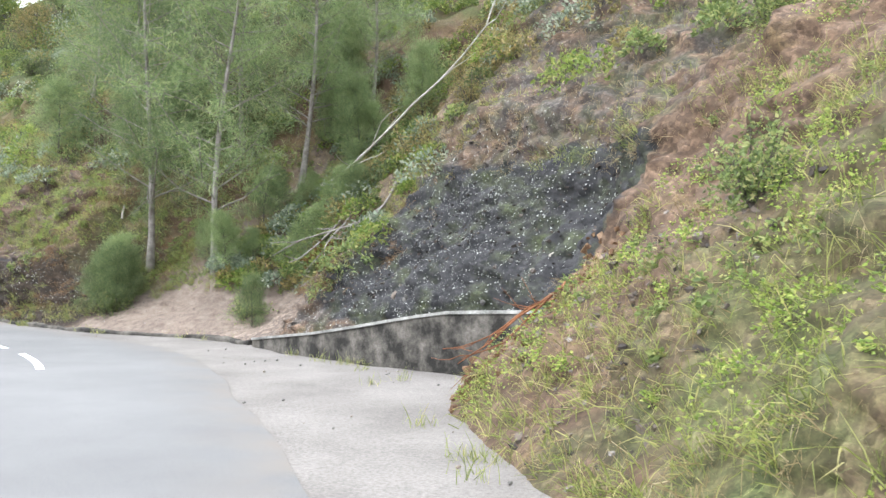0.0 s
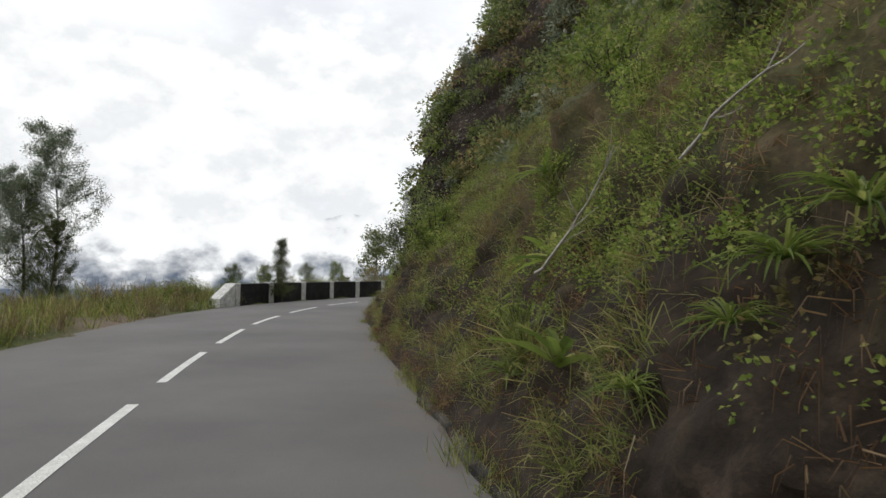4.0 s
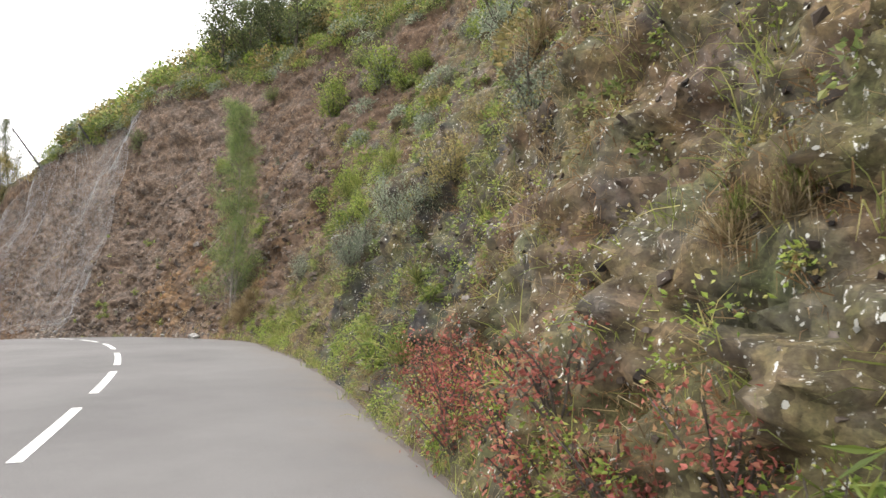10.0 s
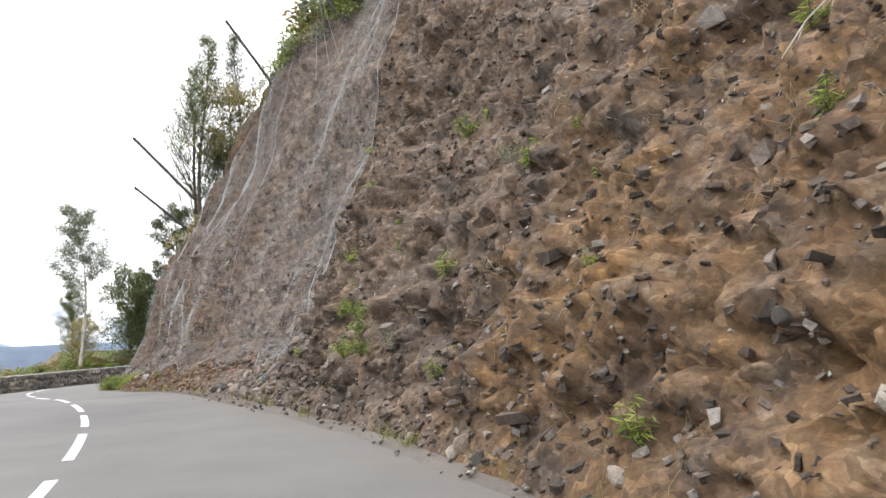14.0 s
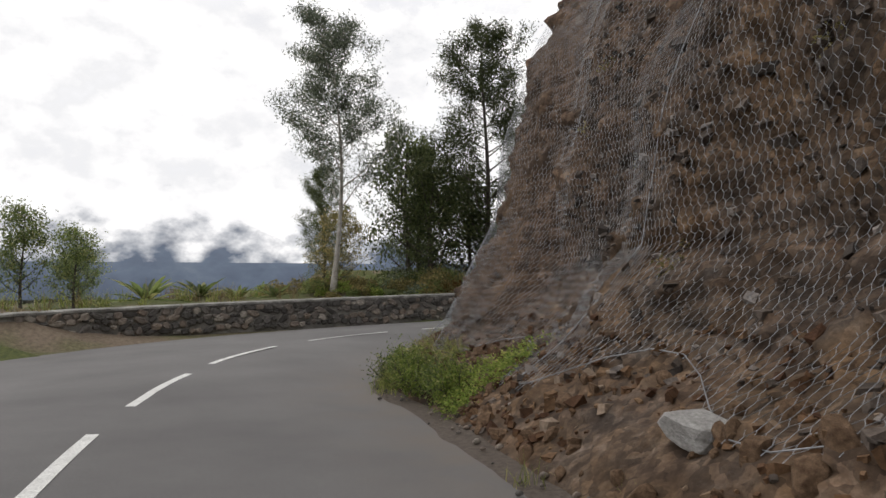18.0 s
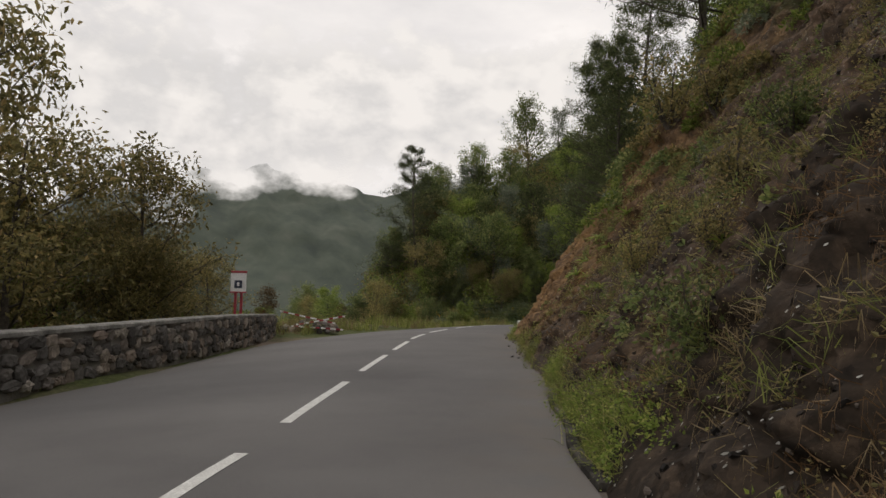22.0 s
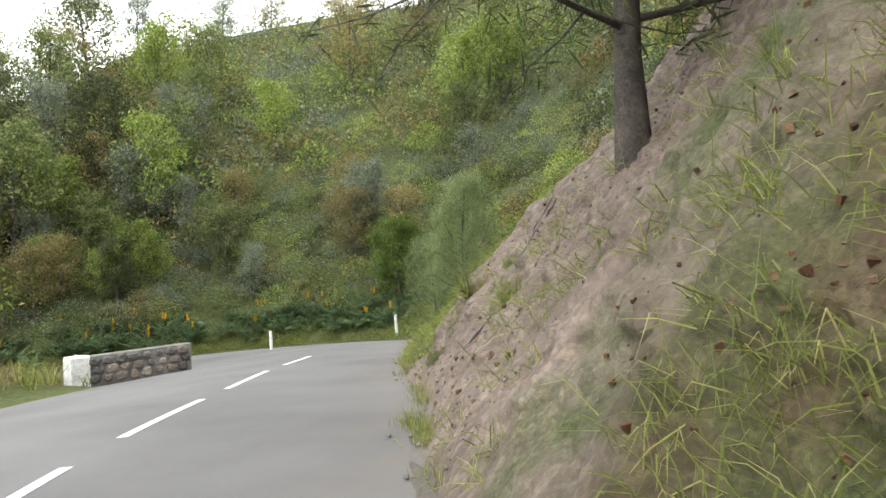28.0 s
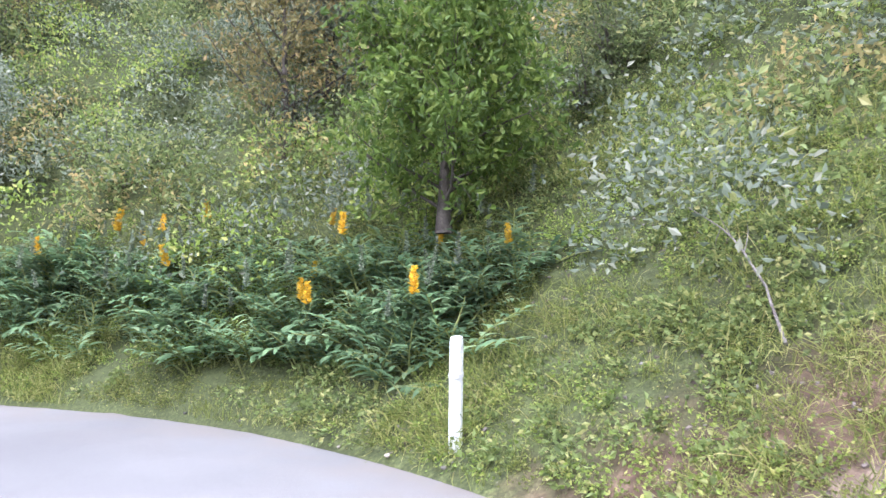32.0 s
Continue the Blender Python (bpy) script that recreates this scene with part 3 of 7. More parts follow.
attribute(me, "black", zone((7.6, 13.3, 1.0))(S2) * np.clip(np.minimum(H2 - 0.1, 4.2 - H2), 0, 1) + zone((23.9, 27.8, 1.0))(S2) * np.clip(np.minimum(H2 - 0.4, 1.9 - H2) * 4, 0, 1)
          + zone((49, 64, 0.45), (76, 84, 0.6), (86, 91, 0.4))(S2) * np.clip(1.25 - H2 / 7, 0, 1))
# stretches with the darkest brown, stronger towards the foot of the bank
attribute(me, "dark_brown", zone((20.5, 26, 0.85), (28.5, 44, 0.75))(S2) * np.clip(1.35 - H2 / 2.6, 0, 1) + zone((45, 68, 0.8), (68, 84, 0.25), (138, 148, 0.95), (147, 158, 0.5))(S2) * np.clip(1.4 - H2 / 9, 0, 1)
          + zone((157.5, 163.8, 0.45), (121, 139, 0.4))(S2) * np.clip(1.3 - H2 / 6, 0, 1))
attribute(me, "straw", zone((-8, 7, 0.3), (28, 48, 0.45), (62, 92, 0.4), (140, 146, 0.35), (146, 160, 0.3))(S2) + zone((13, 24, 0.4))(S2) * (H2 > 1.5))
attribute(me, "green", np.clip(zone((-8, 5, 0.5), (7, 14, 0.35), (21, 23.6, 0.5), (29.2, 48, 0.5), (62, 90, 0.4), (140, 158, 0.25), (174.5, 179, 0.5), (203, 260, 0.8), (186.5, 193.5, 0.55))(S2) + 0.8 * np.clip((S2 + 0.75 * np.clip(H2, 0, 8) - 200.5) * 0.7, 0, 1) * (S2 > 190)
          + np.clip((H2 - TALL(S2) * 0.8) / 3, 0, 0.5), 0, 1) * (1 - zone((98, 131, 0.9))(S2) * (H2 < TALL(S2))))
attribute(me, "lichen", zone((10, 15, 0.6), (20.5, 29, 0.45), (48, 82, 1.0), (85, 92, 0.6), (148, 158, 0.5))(S2))
attribute(me, "stony", np.clip(zone((-8, 16, 0.7), (22, 30, 0.7), (46, 92, 0.8), (92, 112, 0.7), (112, 133, 1.0), (133, 165.5, 0.8), (165, 178, 0.3), (178, 204, 0.4))(S2) + 0.15, 0, 1))
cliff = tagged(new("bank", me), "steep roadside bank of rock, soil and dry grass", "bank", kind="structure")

# earth and gravel between the asphalt and the bank
q = np.arange(S_FIRST, S_LAST - 0.5, 0.35)
a, b = RIGHT(q) + 0.1, np.minimum(FOOT(q) - 0.5, RIGHT(q) - 0.3)
k = np.linspace(0, 1, 7)
D = a[:, None] + (b - a)[:, None] * k
Z = (-0.003 * (RIGHT(q) - CENTRE(q)) ** 2)[:, None] - 0.03 + 0.02 * k + 0.03 * fbm(np.stack([np.repeat(q[:, None], 7, 1) * 2, D * 2, D * 0], -1), 3, 77)
Z[:, 0] = -0.003 * (RIGHT(q) - CENTRE(q)) ** 2 - 0.035


def sand_build(t, b):
    two_tone((0.145, 0.13, 0.118), (0.22, 0.2, 0.182), 0.8, 35, 0.6, 0.02)(t, b)
    c = b.inputs["Base Color"].links[0].from_socket
    a = t.nodes.new("ShaderNodeAttribute")
    a.attribute_name = "earth"
    d = ramp_of(t, noise_at(t, 18, 5, 0.7), [(0.3, (0.05, 0.038, 0.03)), (0.7, (0.13, 0.105, 0.085))])
    t.links.new(mixed(t, a.outputs["Fac"], c, d), b.inputs["Base Color"])


SAND = mat("sandy_earth", sand_build, 0.95)
me = sheet("shoulder", spot(np.repeat(q[:, None], 7, 1), D, Z), SAND)
attribute(me, "earth", np.repeat(np.interp(q, [22, 30, 88, 96, 108, 114, 134, 140, 176, 182], [0, 0.6, 0.6, 0.3, 0.3, 0.9, 0.9, 0.6, 0.6, 0.25])[:, None], 7, 1))
shoulder = tagged(new("shoulder", me), "sandy earth shoulder at the foot of the bank", "shoulder", kind="structure")

# the lie of the land, for setting plants and things on it
def as_tree(grid):
    r, c = grid.shape[:2]
    i = np.arange(r * c).reshape(r, c)
    f = np.stack([i[:-1, :-1], i[:-1, 1:], i[1:, 1:], i[1:, :-1]], -1).reshape(-1, 4)
    return BVHTree.FromPolygons(grid.reshape(-1, 3).tolist(), f.tolist())


cols = sorted(set(range(0, surf.shape[1], 4)) | set(range(ROWS, surf.shape[1])))
LAND = [as_tree(surf[::6][:, cols]), as_tree(np.stack([gx, gy, ground_z(gx, gy)], -1))]


def land(x, y):
    """Height of the ground or the bank at a place on the plan."""
    hits = [k.ray_cast(Vector((float(x), float(y), 300.0)), Vector((0, 0, -1)))[0] for k in LAND]
    return max(h.z for h in hits if h is not None)


# ---------------------------------------------------------------- far mountains and the cloud that hangs on them
def far_build(t, b):
    f = noise_at(t, 0.012, 8, 0.65)
    # blue aerial haze is painted into the forest colour through this mask
    a = t.nodes.new("ShaderNodeAttribute")
    a.attribute_name = "haze"
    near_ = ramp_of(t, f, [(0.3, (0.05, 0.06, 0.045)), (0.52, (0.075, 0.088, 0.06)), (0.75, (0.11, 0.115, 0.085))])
    haze_blue = ramp_of(t, f, [(0.3, (0.085, 0.105, 0.15)), (0.55, (0.11, 0.14, 0.19)), (0.75, (0.15, 0.18, 0.225))])
    t.links.new(mixed(t, a.outputs["Fac"], near_, haze_blue), b.inputs["Base Color"])


FAR = mat("hazy_far_forest", far_build, 1.0)
RIDGE = table((-60, 9), (-25, 9), (-12, 9.6), (-4, 9.2), (4, 9.8), (10, 10.5), (20, 13.5), (30, 11), (38, 7), (46, 6.0), (60, 5.4), (80, 5.0), (110, 5.0), (160, 5))
CENTER_XY = np.array((-60.0, 80.0))


def ridge(name, radius, scale, seed, label):
    b = np.linspace(-60, 170, 420)
    k = np.linspace(0, 1, 26)
    B, K = np.meshgrid(b, k, indexing="ij")
    a = np.radians(B)
    n = fbm(np.stack([B * 0.16, K * 3, K * 0], -1), 6, seed, 0.6)
    crest = radius * np.tan(np.radians(RIDGE(B) * scale)) * (1 + 0.16 * fbm(np.stack([B * 0.22, B * 0, B * 0], -1), 5, seed + 9, 0.6))
    z = -90 + (crest + 90) * K ** 0.8 + n * radius * 0.016 * (1 - K) * K ** 0.3
    r = radius * (0.7 + 0.3 * K) * (1 + 0.05 * n)
    p = np.stack([CENTER_XY[0] - np.sin(a) * r, CENTER_XY[1] + np.cos(a) * r, z], -1)
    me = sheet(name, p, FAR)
    # painted haze tint rises between bearings 14 and 36 degrees
    attribute(me, "haze", np.interp(B, [14, 36], [0.12, 1.0]))
    return tagged(new(name, me), label, "mountain", kind="structure")


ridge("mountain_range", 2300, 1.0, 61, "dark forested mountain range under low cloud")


def cloud_build(t, b):
    c = t.nodes.new("ShaderNodeTexCoord")
    m = t.nodes.new("ShaderNodeMapping")
    m.inputs["Scale"].default_value = (1, 1, 1.5)
    t.links.new(c.outputs["Object"], m.inputs[0])
    n = node(t, "ShaderNodeTexNoise", Scale=0.0085, Detail=8.0, Roughness=0.55)
    t.links.new(m.outputs[0], n.inputs["Vector"])
    a = t.nodes.new("ShaderNodeAttribute")
    a.attribute_name = "thick"
    s = t.nodes.new("ShaderNodeMath")
    t.links.new(a.outputs["Fac"], s.inputs[0])
    w = node(t, "ShaderNodeMapRange")
    w.clamp = False
    for i, q in enumerate((0.35, 0.65, 0.2, 0.8)):
        w.inputs[i + 1].default_value = q
    t.links.new(n.outputs["Fac"], w.inputs["Value"])
    t.links.new(w.outputs[0], s.inputs[1])
    r = t.nodes.new("ShaderNodeMapRange")
    r.inputs["From Min"].default_value, r.inputs["From Max"].default_value = 0.85, 1.3
    t.links.new(s.outputs[0], r.inputs["Value"])
    e = node(t, "ShaderNodeEmission", Strength=1.2)
    t.links.new(ramp_of(t, n.outputs["Fac"], [(0.3, (0.66, 0.68, 0.71)), (0.6, (0.95, 0.955, 0.96))]), e.inputs[0])
    tr = t.nodes.new("ShaderNodeBsdfTransparent")
    mx = t.nodes.new("ShaderNodeMixShader")
    t.links.new(r.outputs[0], mx.inputs[0])
    t.links.new(tr.outputs[0], mx.inputs[1])
    t.links.new(e.outputs[0], mx.inputs[2])
    t.links.new(mx.outputs[0], t.nodes["Material Output"].inputs[0])


CLOUD = mat("cloud", cloud_build, 1.0)
b = np.linspace(-60, 170, 160)
k = np.linspace(-0.5, 24, 40)
B, K = np.meshgrid(b, k, indexing="ij")
a = np.radians(B)
g = np.stack([CENTER_XY[0] - np.sin(a) * 1550, CENTER_XY[1] + np.cos(a) * 1550, 1550 * np.tan(np.radians(K))], -1)
BASE_OF_CLOUD = table((-60, 10), (-10, 10.8), (0, 10.2), (6, 9.2), (14, 8.2), (22, 6.6), (34, 3.2), (44, 1.0), (60, 0.3), (80, 0.3), (100, 0.4), (170, 0.6))
me = sheet("cloud_bank", g, CLOUD)
attribute(me, "thick", np.clip(0.56 + (K - BASE_OF_CLOUD(B)) * np.interp(B, [10, 40], [0.2, 0.13]), 0.0, 1.0) * np.clip((24 - K) / 6, 0, 1))
cloud = tagged(new("cloud_bank", me), "low grey-white cloud hanging on the mountains", "cloud", kind="structure")
cloud.visible_shadow = False

# ---------------------------------------------------------------- plant making
rng = np.random.default_rng(5)


def unit(v):
    return v / (np.linalg.norm(v, axis=-1, keepdims=True) + 1e-9)


def tube(points, radii, sides=6):
    p, r = np.asarray(points, float), np.asarray(radii, float)
    t = unit(np.gradient(p, axis=0))
    ref = np.where(np.abs(t[:, 2:]) > 0.9, np.array([[1.0, 0, 0]]), np.array([[0, 0, 1.0]]))
    a = unit(np.cross(t, ref))
    b = np.cross(t, a)
    ang = np.linspace(0, 2 * np.pi, sides, endpoint=False)
    ring = p[:, None] + r[:, None, None] * (a[:, None] * np.cos(ang)[None, :, None] + b[:, None] * np.sin(ang)[None, :, None])
    n = len(p)
    i = np.arange(n * sides).reshape(n, sides)
    j = np.roll(i, -1, 1)
    return ring.reshape(-1, 3), np.stack([i[:-1], j[:-1], j[1:], i[1:]], -1).reshape(-1, 4)


def joined(pieces):
    vs, fs, k = [], [], 0
    for v, f in pieces:
        vs.append(v)
        fs.append(f + k)
        k += len(v)
    return np.concatenate(vs), np.concatenate(fs)


def bundle(pieces):
    """Stems that grow from one root."""
    v, f = joined(pieces)
    starts = np.cumsum([0] + [len(q[0]) for q in pieces[:-1]])
    root = np.mean([q[0][0] for q in pieces], axis=0)
    extra = [(int(k), int(k) + 1, int(k) + 2, len(v)) for k in starts]
    return np.concatenate([v, root[None]]), np.concatenate([f, np.array(extra)])


def leaves(p, d, length, width, r, fold=0.25):
    """Flat pointed leaves from their foot p in the way d."""
    d = unit(d)
    side = unit(np.cross(d, r.normal(size=d.shape)))
    up = np.cross(side, d)
    length, width = np.asarray(length)[:, None], np.asarray(width)[:, None]
    mid = p + d * length * 0.45
    v = np.stack([p, mid + side * width / 2 + up * width * fold, p + d * length, mid - side * width / 2 + up * width * fold], 1)
    return v.reshape(-1, 3), np.arange(len(p) * 4).reshape(-1, 4)


def blades(p, d, length, width, droop, r):
    """Grass blades that bend over."""
    d = unit(d)
    side = unit(np.cross(d, r.normal(size=d.shape)))
    length, width, droop = (np.asarray(x)[:, None] for x in (length, width, droop))
    m = p + d * length * 0.55
    e = m + unit(d * (1 - droop) + np.array([0, 0, -1.0]) * droop + side * 0.0) * length * 0.5
    w = side * width / 2
    v = np.stack([p - w, p + w, m - w * 0.8, m + w * 0.8, e - w * 0.1, e + w * 0.1], 1)
    k = np.arange(len(p))[:, None] * 6
    f = np.concatenate([k + np.array([[0, 1, 3, 2]]), k + np.array([[2, 3, 5, 4]])], 0)
    return v.reshape(-1, 3), f


def limb(start, way, length, rise, n, r):
    q = [np.array(start, float)]
    w = unit(np.array(way, float))
    for i in range(n):
        w = unit(w + r.normal(0, 0.12, 3) + np.array([0, 0, rise / n]))
        q.append(q[-1] + w * length / n)
    return np.array(q)


def grow(height, radius, seed, limbs=22, start=0.25, reach=2.0, shape=0.8, rise=0.4, twigs=4, leaf=(0.12, 0.05), leaf_n=2500, clump=0.3, droop=0.2, lean=(0, 0), sides=7, fork=False):
    """Wood and leaves of a tree that stands at the origin."""
    r = np.random.default_rng(seed)
    k = np.linspace(0, 1, 10)
    trunk = np.stack([lean[0] * k ** 1.5 + 0.02 * height * np.sin(k * 5 + seed), lean[1] * k ** 1.5 + 0.02 * height * np.cos(k * 4 + seed), height * k], -1)
    trunk[:, :2] -= trunk[0, :2]
    pieces = [tube(trunk, radius * (1 - 0.88 * k) * (1 + 0.5 * np.exp(-k * 14)), sides)]
    if fork:
        t2 = trunk * (0.92, 0.92, 0.9) + np.stack([k * 0.05 * height, k * 0.04 * height, k * 0], -1) + (radius * 1.3, 0, 0)
        pieces.append(tube(t2, radius * 0.75 * (1 - 0.85 * k), sides))
    tips = []
    for i in range(limbs):
        t = start + (0.98 - start) * (i + r.random()) / limbs
        base = np.array([np.interp(t, k, trunk[:, c]) for c in range(3)])
        a = i * 2.4 + r.normal(0, 0.4)
        u = (t - start) / (1 - start)
        span = reach * (1 - u) ** shape * r.uniform(0.7, 1.15) + 0.12 * reach
        q = limb(base, (np.cos(a), np.sin(a), 0.15 + rise * 0.5), span, rise, 5, r)
        rr = radius * 0.32 * (1 - 0.6 * u)
        pieces.append(tube(q, np.linspace(rr, rr * 0.25, len(q)), 4))
        tips += [q[j] + (q[j + 1] - q[j]) * r.random() for j in (2, 3, 4)] + [q[-1]]
        for _ in range(twigs):
            j = r.integers(1, 5)
            w = unit(q[j] - q[j - 1]) + r.normal(0, 0.7, 3)
            z = limb(q[j], w, span * r.uniform(0.25, 0.5), rise * 0.6, 3, r)
            pieces.append(tube(z, np.linspace(rr * 0.35, rr * 0.12, len(z)), 3))
            tips += [z[1], z[2], z[3]]
    tips.append(trunk[-1])
    tips = np.array(tips)
    c = tips[r.integers(0, len(tips), leaf_n)] + r.normal(0, clump, (leaf_n, 3)) * (1, 1, 0.75)
    d = r.normal(0, 1, (leaf_n, 3)) + np.array([0, 0, 0.25 - droop * 4])
    le = leaf[0] * r.uniform(0.6, 1.4, leaf_n)
    return joined(pieces), leaves(c, d, le, le * leaf[1] / leaf[0], r)


def rooted(name, wood, green, wood_mat, leaf_mat, label, category, group="", m=None, names=("trunk", "crown")):
    """A plant: an empty at its foot with its wood and its leaves."""
    ob = tagged(new(name), label, category, group)
    if wood is not None:
        part(names[0], mesh_from(names[0], *wood, wood_mat, True), None, ob)
    part(names[1], mesh_from(names[1], *green, leaf_mat), None, ob)
    if m is not None:
        ob.matrix_basis = m
    return ob


def scaled(x, y, z, turn=0.0, size=1.0, tx=0.0, ty=0.0, stretch=1.0):
    return pose(x, y, z, tx, ty, turn) @ Matrix.Diagonal((size, size, size * stretch, 1))


LEAF = mat("leaf_green", leafy((0.075, 0.1, 0.038), (0.2, 0.25, 0.085), (0.36, 0.34, 0.14)))
LEAF_BRIGHT = mat("leaf_bright", leafy((0.1, 0.15, 0.032), (0.27, 0.345, 0.075), (0.43, 0.42, 0.14)))
LEAF_DARK = mat("leaf_dark", leafy((0.042, 0.056, 0.022), (0.105, 0.13, 0.05), (0.17, 0.18, 0.075)))
LEAF_GREY = mat("leaf_grey", leafy((0.0985, 0.122, 0.0827), (0.236, 0.276, 0.197), (0.394, 0.394, 0.304)))
LEAF_OLIVE = mat("leaf_olive", leafy((0.115, 0.107, 0.0458), (0.294, 0.256, 0.102), (0.433, 0.318, 0.14)))
LEAF_RUST = mat("leaf_rust", leafy((0.072, 0.039, 0.012), (0.156, 0.084, 0.024), (0.18, 0.114, 0.042)))
NEEDLE = mat("needle", leafy((0.1, 0.14, 0.06), (0.25, 0.32, 0.135), (0.38, 0.4, 0.2)))
NEEDLE_FRESH = mat("needle_fresh", leafy((0.075, 0.12, 0.04), (0.22, 0.3, 0.1), (0.38, 0.38, 0.17)))
GRASS = mat("grass_green", leafy((0.09, 0.112, 0.03), (0.25, 0.28, 0.075), (0.42, 0.37, 0.16)))
STRAW = mat("grass_dry", leafy((0.12, 0.0864, 0.0456), (0.276, 0.21, 0.108), (0.408, 0.336, 0.216)))
BROWN = mat("dead_fern", leafy((0.085, 0.048, 0.024), (0.21, 0.125, 0.06), (0.34, 0.24, 0.13)))
RED = mat("leaf_red", leafy((0.2, 0.06, 0.05), (0.42, 0.14, 0.11), (0.4, 0.3, 0.14)))
GOLD = mat("flower_yellow", leafy((0.5, 0.3, 0.02), (0.75, 0.5, 0.04), (0.8, 0.6, 0.1)))
LICHEN = mat("lichen", leafy((0.24, 0.24, 0.22), (0.42, 0.42, 0.39), (0.58, 0.58, 0.55), 0.9))


def on_bank(s, h):
    """The bank's surface at one place."""
    i = int(np.argmin(np.abs(bs - s)))
    j = ((max(float(h), -0.12) + 0.12) / float(TALL(bs[i]))) ** (1 / 1.45) * (ROWS - 1)
    return surf[i, int(round(np.clip(j, 0, ROWS - 1)))][None]


def outward(s):
    return np.concatenate([axis(s)[1], np.zeros((len(np.atleast_1d(s)), 1))], -1)


# ---------------------------------------------------------------- low growth on the bank and the verges
def tufts(name, spans, material, label, per=15, length=(0.12, 0.36), width=0.0065, droop=(0.2, 0.7), seed=1, stand=0.7, spread=0.55):
    """Tufts on the bank. spans: from, to, count, lowest, highest."""
    r = np.random.default_rng(seed)
    p, o = [], []
    for a, b, n, lo, hi in spans:
        n = int(n * 1.7)
        s = r.uniform(a, b, n)
        h = lo + (hi - lo) * r.random(n) ** 1.3
        keep = vnoise(np.stack([s * 0.9, h * 1.1, s * 0], -1), seed) > 0.38
        s, h = s[keep], h[keep]
        p.append(bank(s, h))
        o.append(outward(s))
    p, o = np.concatenate(p), np.concatenate(o)
    p, o = np.repeat(p, per, 0), np.repeat(o, per, 0)
    n = len(p)
    p = p + r.normal(0, 0.05, (n, 3)) - o * 0.03
    d = o * r.uniform(0.1, 0.9, (n, 1)) + np.array([0, 0, stand]) + r.normal(0, spread, (n, 3))
    ob = new(name, mesh_from(name, *blades(p, d, r.uniform(*length, n), r.uniform(0.6, 1.4, n) * width, r.uniform(*droop, n), r), material))
    return tagged(ob, label, "grass", kind="stuff")


def creepers(name, spans, material, label, per=60, size=(0.018, 0.045), seed=1, patch=0.17, off=0.05, thin=0.42, ratio=0.6):
    """Low cushions of leaves lying on the bank. spans: from, to, count, lowest, highest."""
    r = np.random.default_rng(seed)
    p, o = [], []
    for a, b, n, lo, hi in spans:
        s = r.uniform(a, b, n)
        h = lo + (hi - lo) * r.random(n) ** 1.1
        keep = vnoise(np.stack([s * 0.8, h * 1.0, s * 0 + 3], -1), seed + 3) + 0.35 * vnoise(np.stack([s * 3.1, h * 3.5, s * 0], -1), seed + 4) > thin + 0.2
        s, h = s[keep], h[keep]
        p.append(bank(s, h))
        o.append(outward(s))
    p, o = np.concatenate(p), np.concatenate(o)
    big = np.repeat(patch * r.uniform(0.5, 1.5, len(p)), per)[:, None]
    p, o = np.repeat(p, per, 0), np.repeat(o, per, 0)
    n = len(p)
    d = unit(r.normal(0, 1, (n, 3)) + (o + (0, 0, 0.6)) * 0.9)
    p = p + d * big * (r.random((n, 1)) ** 0.5) * (1.1, 1.1, 0.9) - o * off
    d = d * 0.7 + o * 0.4 + r.normal(0, 0.5, (n, 3)) - np.array([0, 0, 0.25])
    le = r.uniform(*size, n)
    ob = new(name, mesh_from(name, *leaves(p, d, le, le * ratio, r), material))
    return tagged(ob, label, "undergrowth", kind="stuff")


def flakes(name, spans, material, label, seed):
    """Lichen in streaks and spatters, flat on the rock. spans: from, to, count, lowest, highest."""
    r = np.random.default_rng(seed)
    s, h = [], []
    for a, b, n, lo, hi in spans:
        k = n // 14
        cs, ch, tall = r.uniform(a, b, k), lo + (hi - lo) * r.random(k), r.uniform(0.08, 0.5, k)
        s.append(np.repeat(cs, 14) + r.normal(0, 1, k * 14) * np.repeat(0.05 + 0.16 * r.random(k), 14))
        h.append(np.repeat(ch, 14) + r.normal(0, 1, k * 14) * np.repeat(tall, 14))
    s, h = np.concatenate(s), np.clip(np.concatenate(h), 0.02, 12)
    p, o = bank(s, h), outward(s)
    n = len(p)
    # each flake lies in the face of the rock round it
    du, dv = bank(s + 0.06, h) - p, bank(s, h + 0.06) - p
    u, v = unit(du), unit(dv)
    f = unit(np.cross(dv, du))
    f = f * np.sign((f * o).sum(-1, keepdims=True))
    ang = np.linspace(0, 2 * np.pi, 6, endpoint=False)
    rad = np.clip(r.lognormal(-4.95, 0.55, n), 0.003, 0.014)[:, None] * r.uniform(0.55, 1.3, (n, 6))
    ring = p[:, None] + f[:, None] * 0.012 + u[:, None] * (np.cos(ang) * rad)[..., None] + v[:, None] * (np.sin(ang) * rad)[..., None] * 1.3
    i = np.arange(n)[:, None] * 6
    faces = np.concatenate([i + np.array([[0, 1, 2, 3]]), i + np.array([[0, 3, 4, 5]])])
    return tagged(new(name, mesh_from(name, ring.reshape(-1, 3), faces, material)), label, "lichen", kind="stuff")


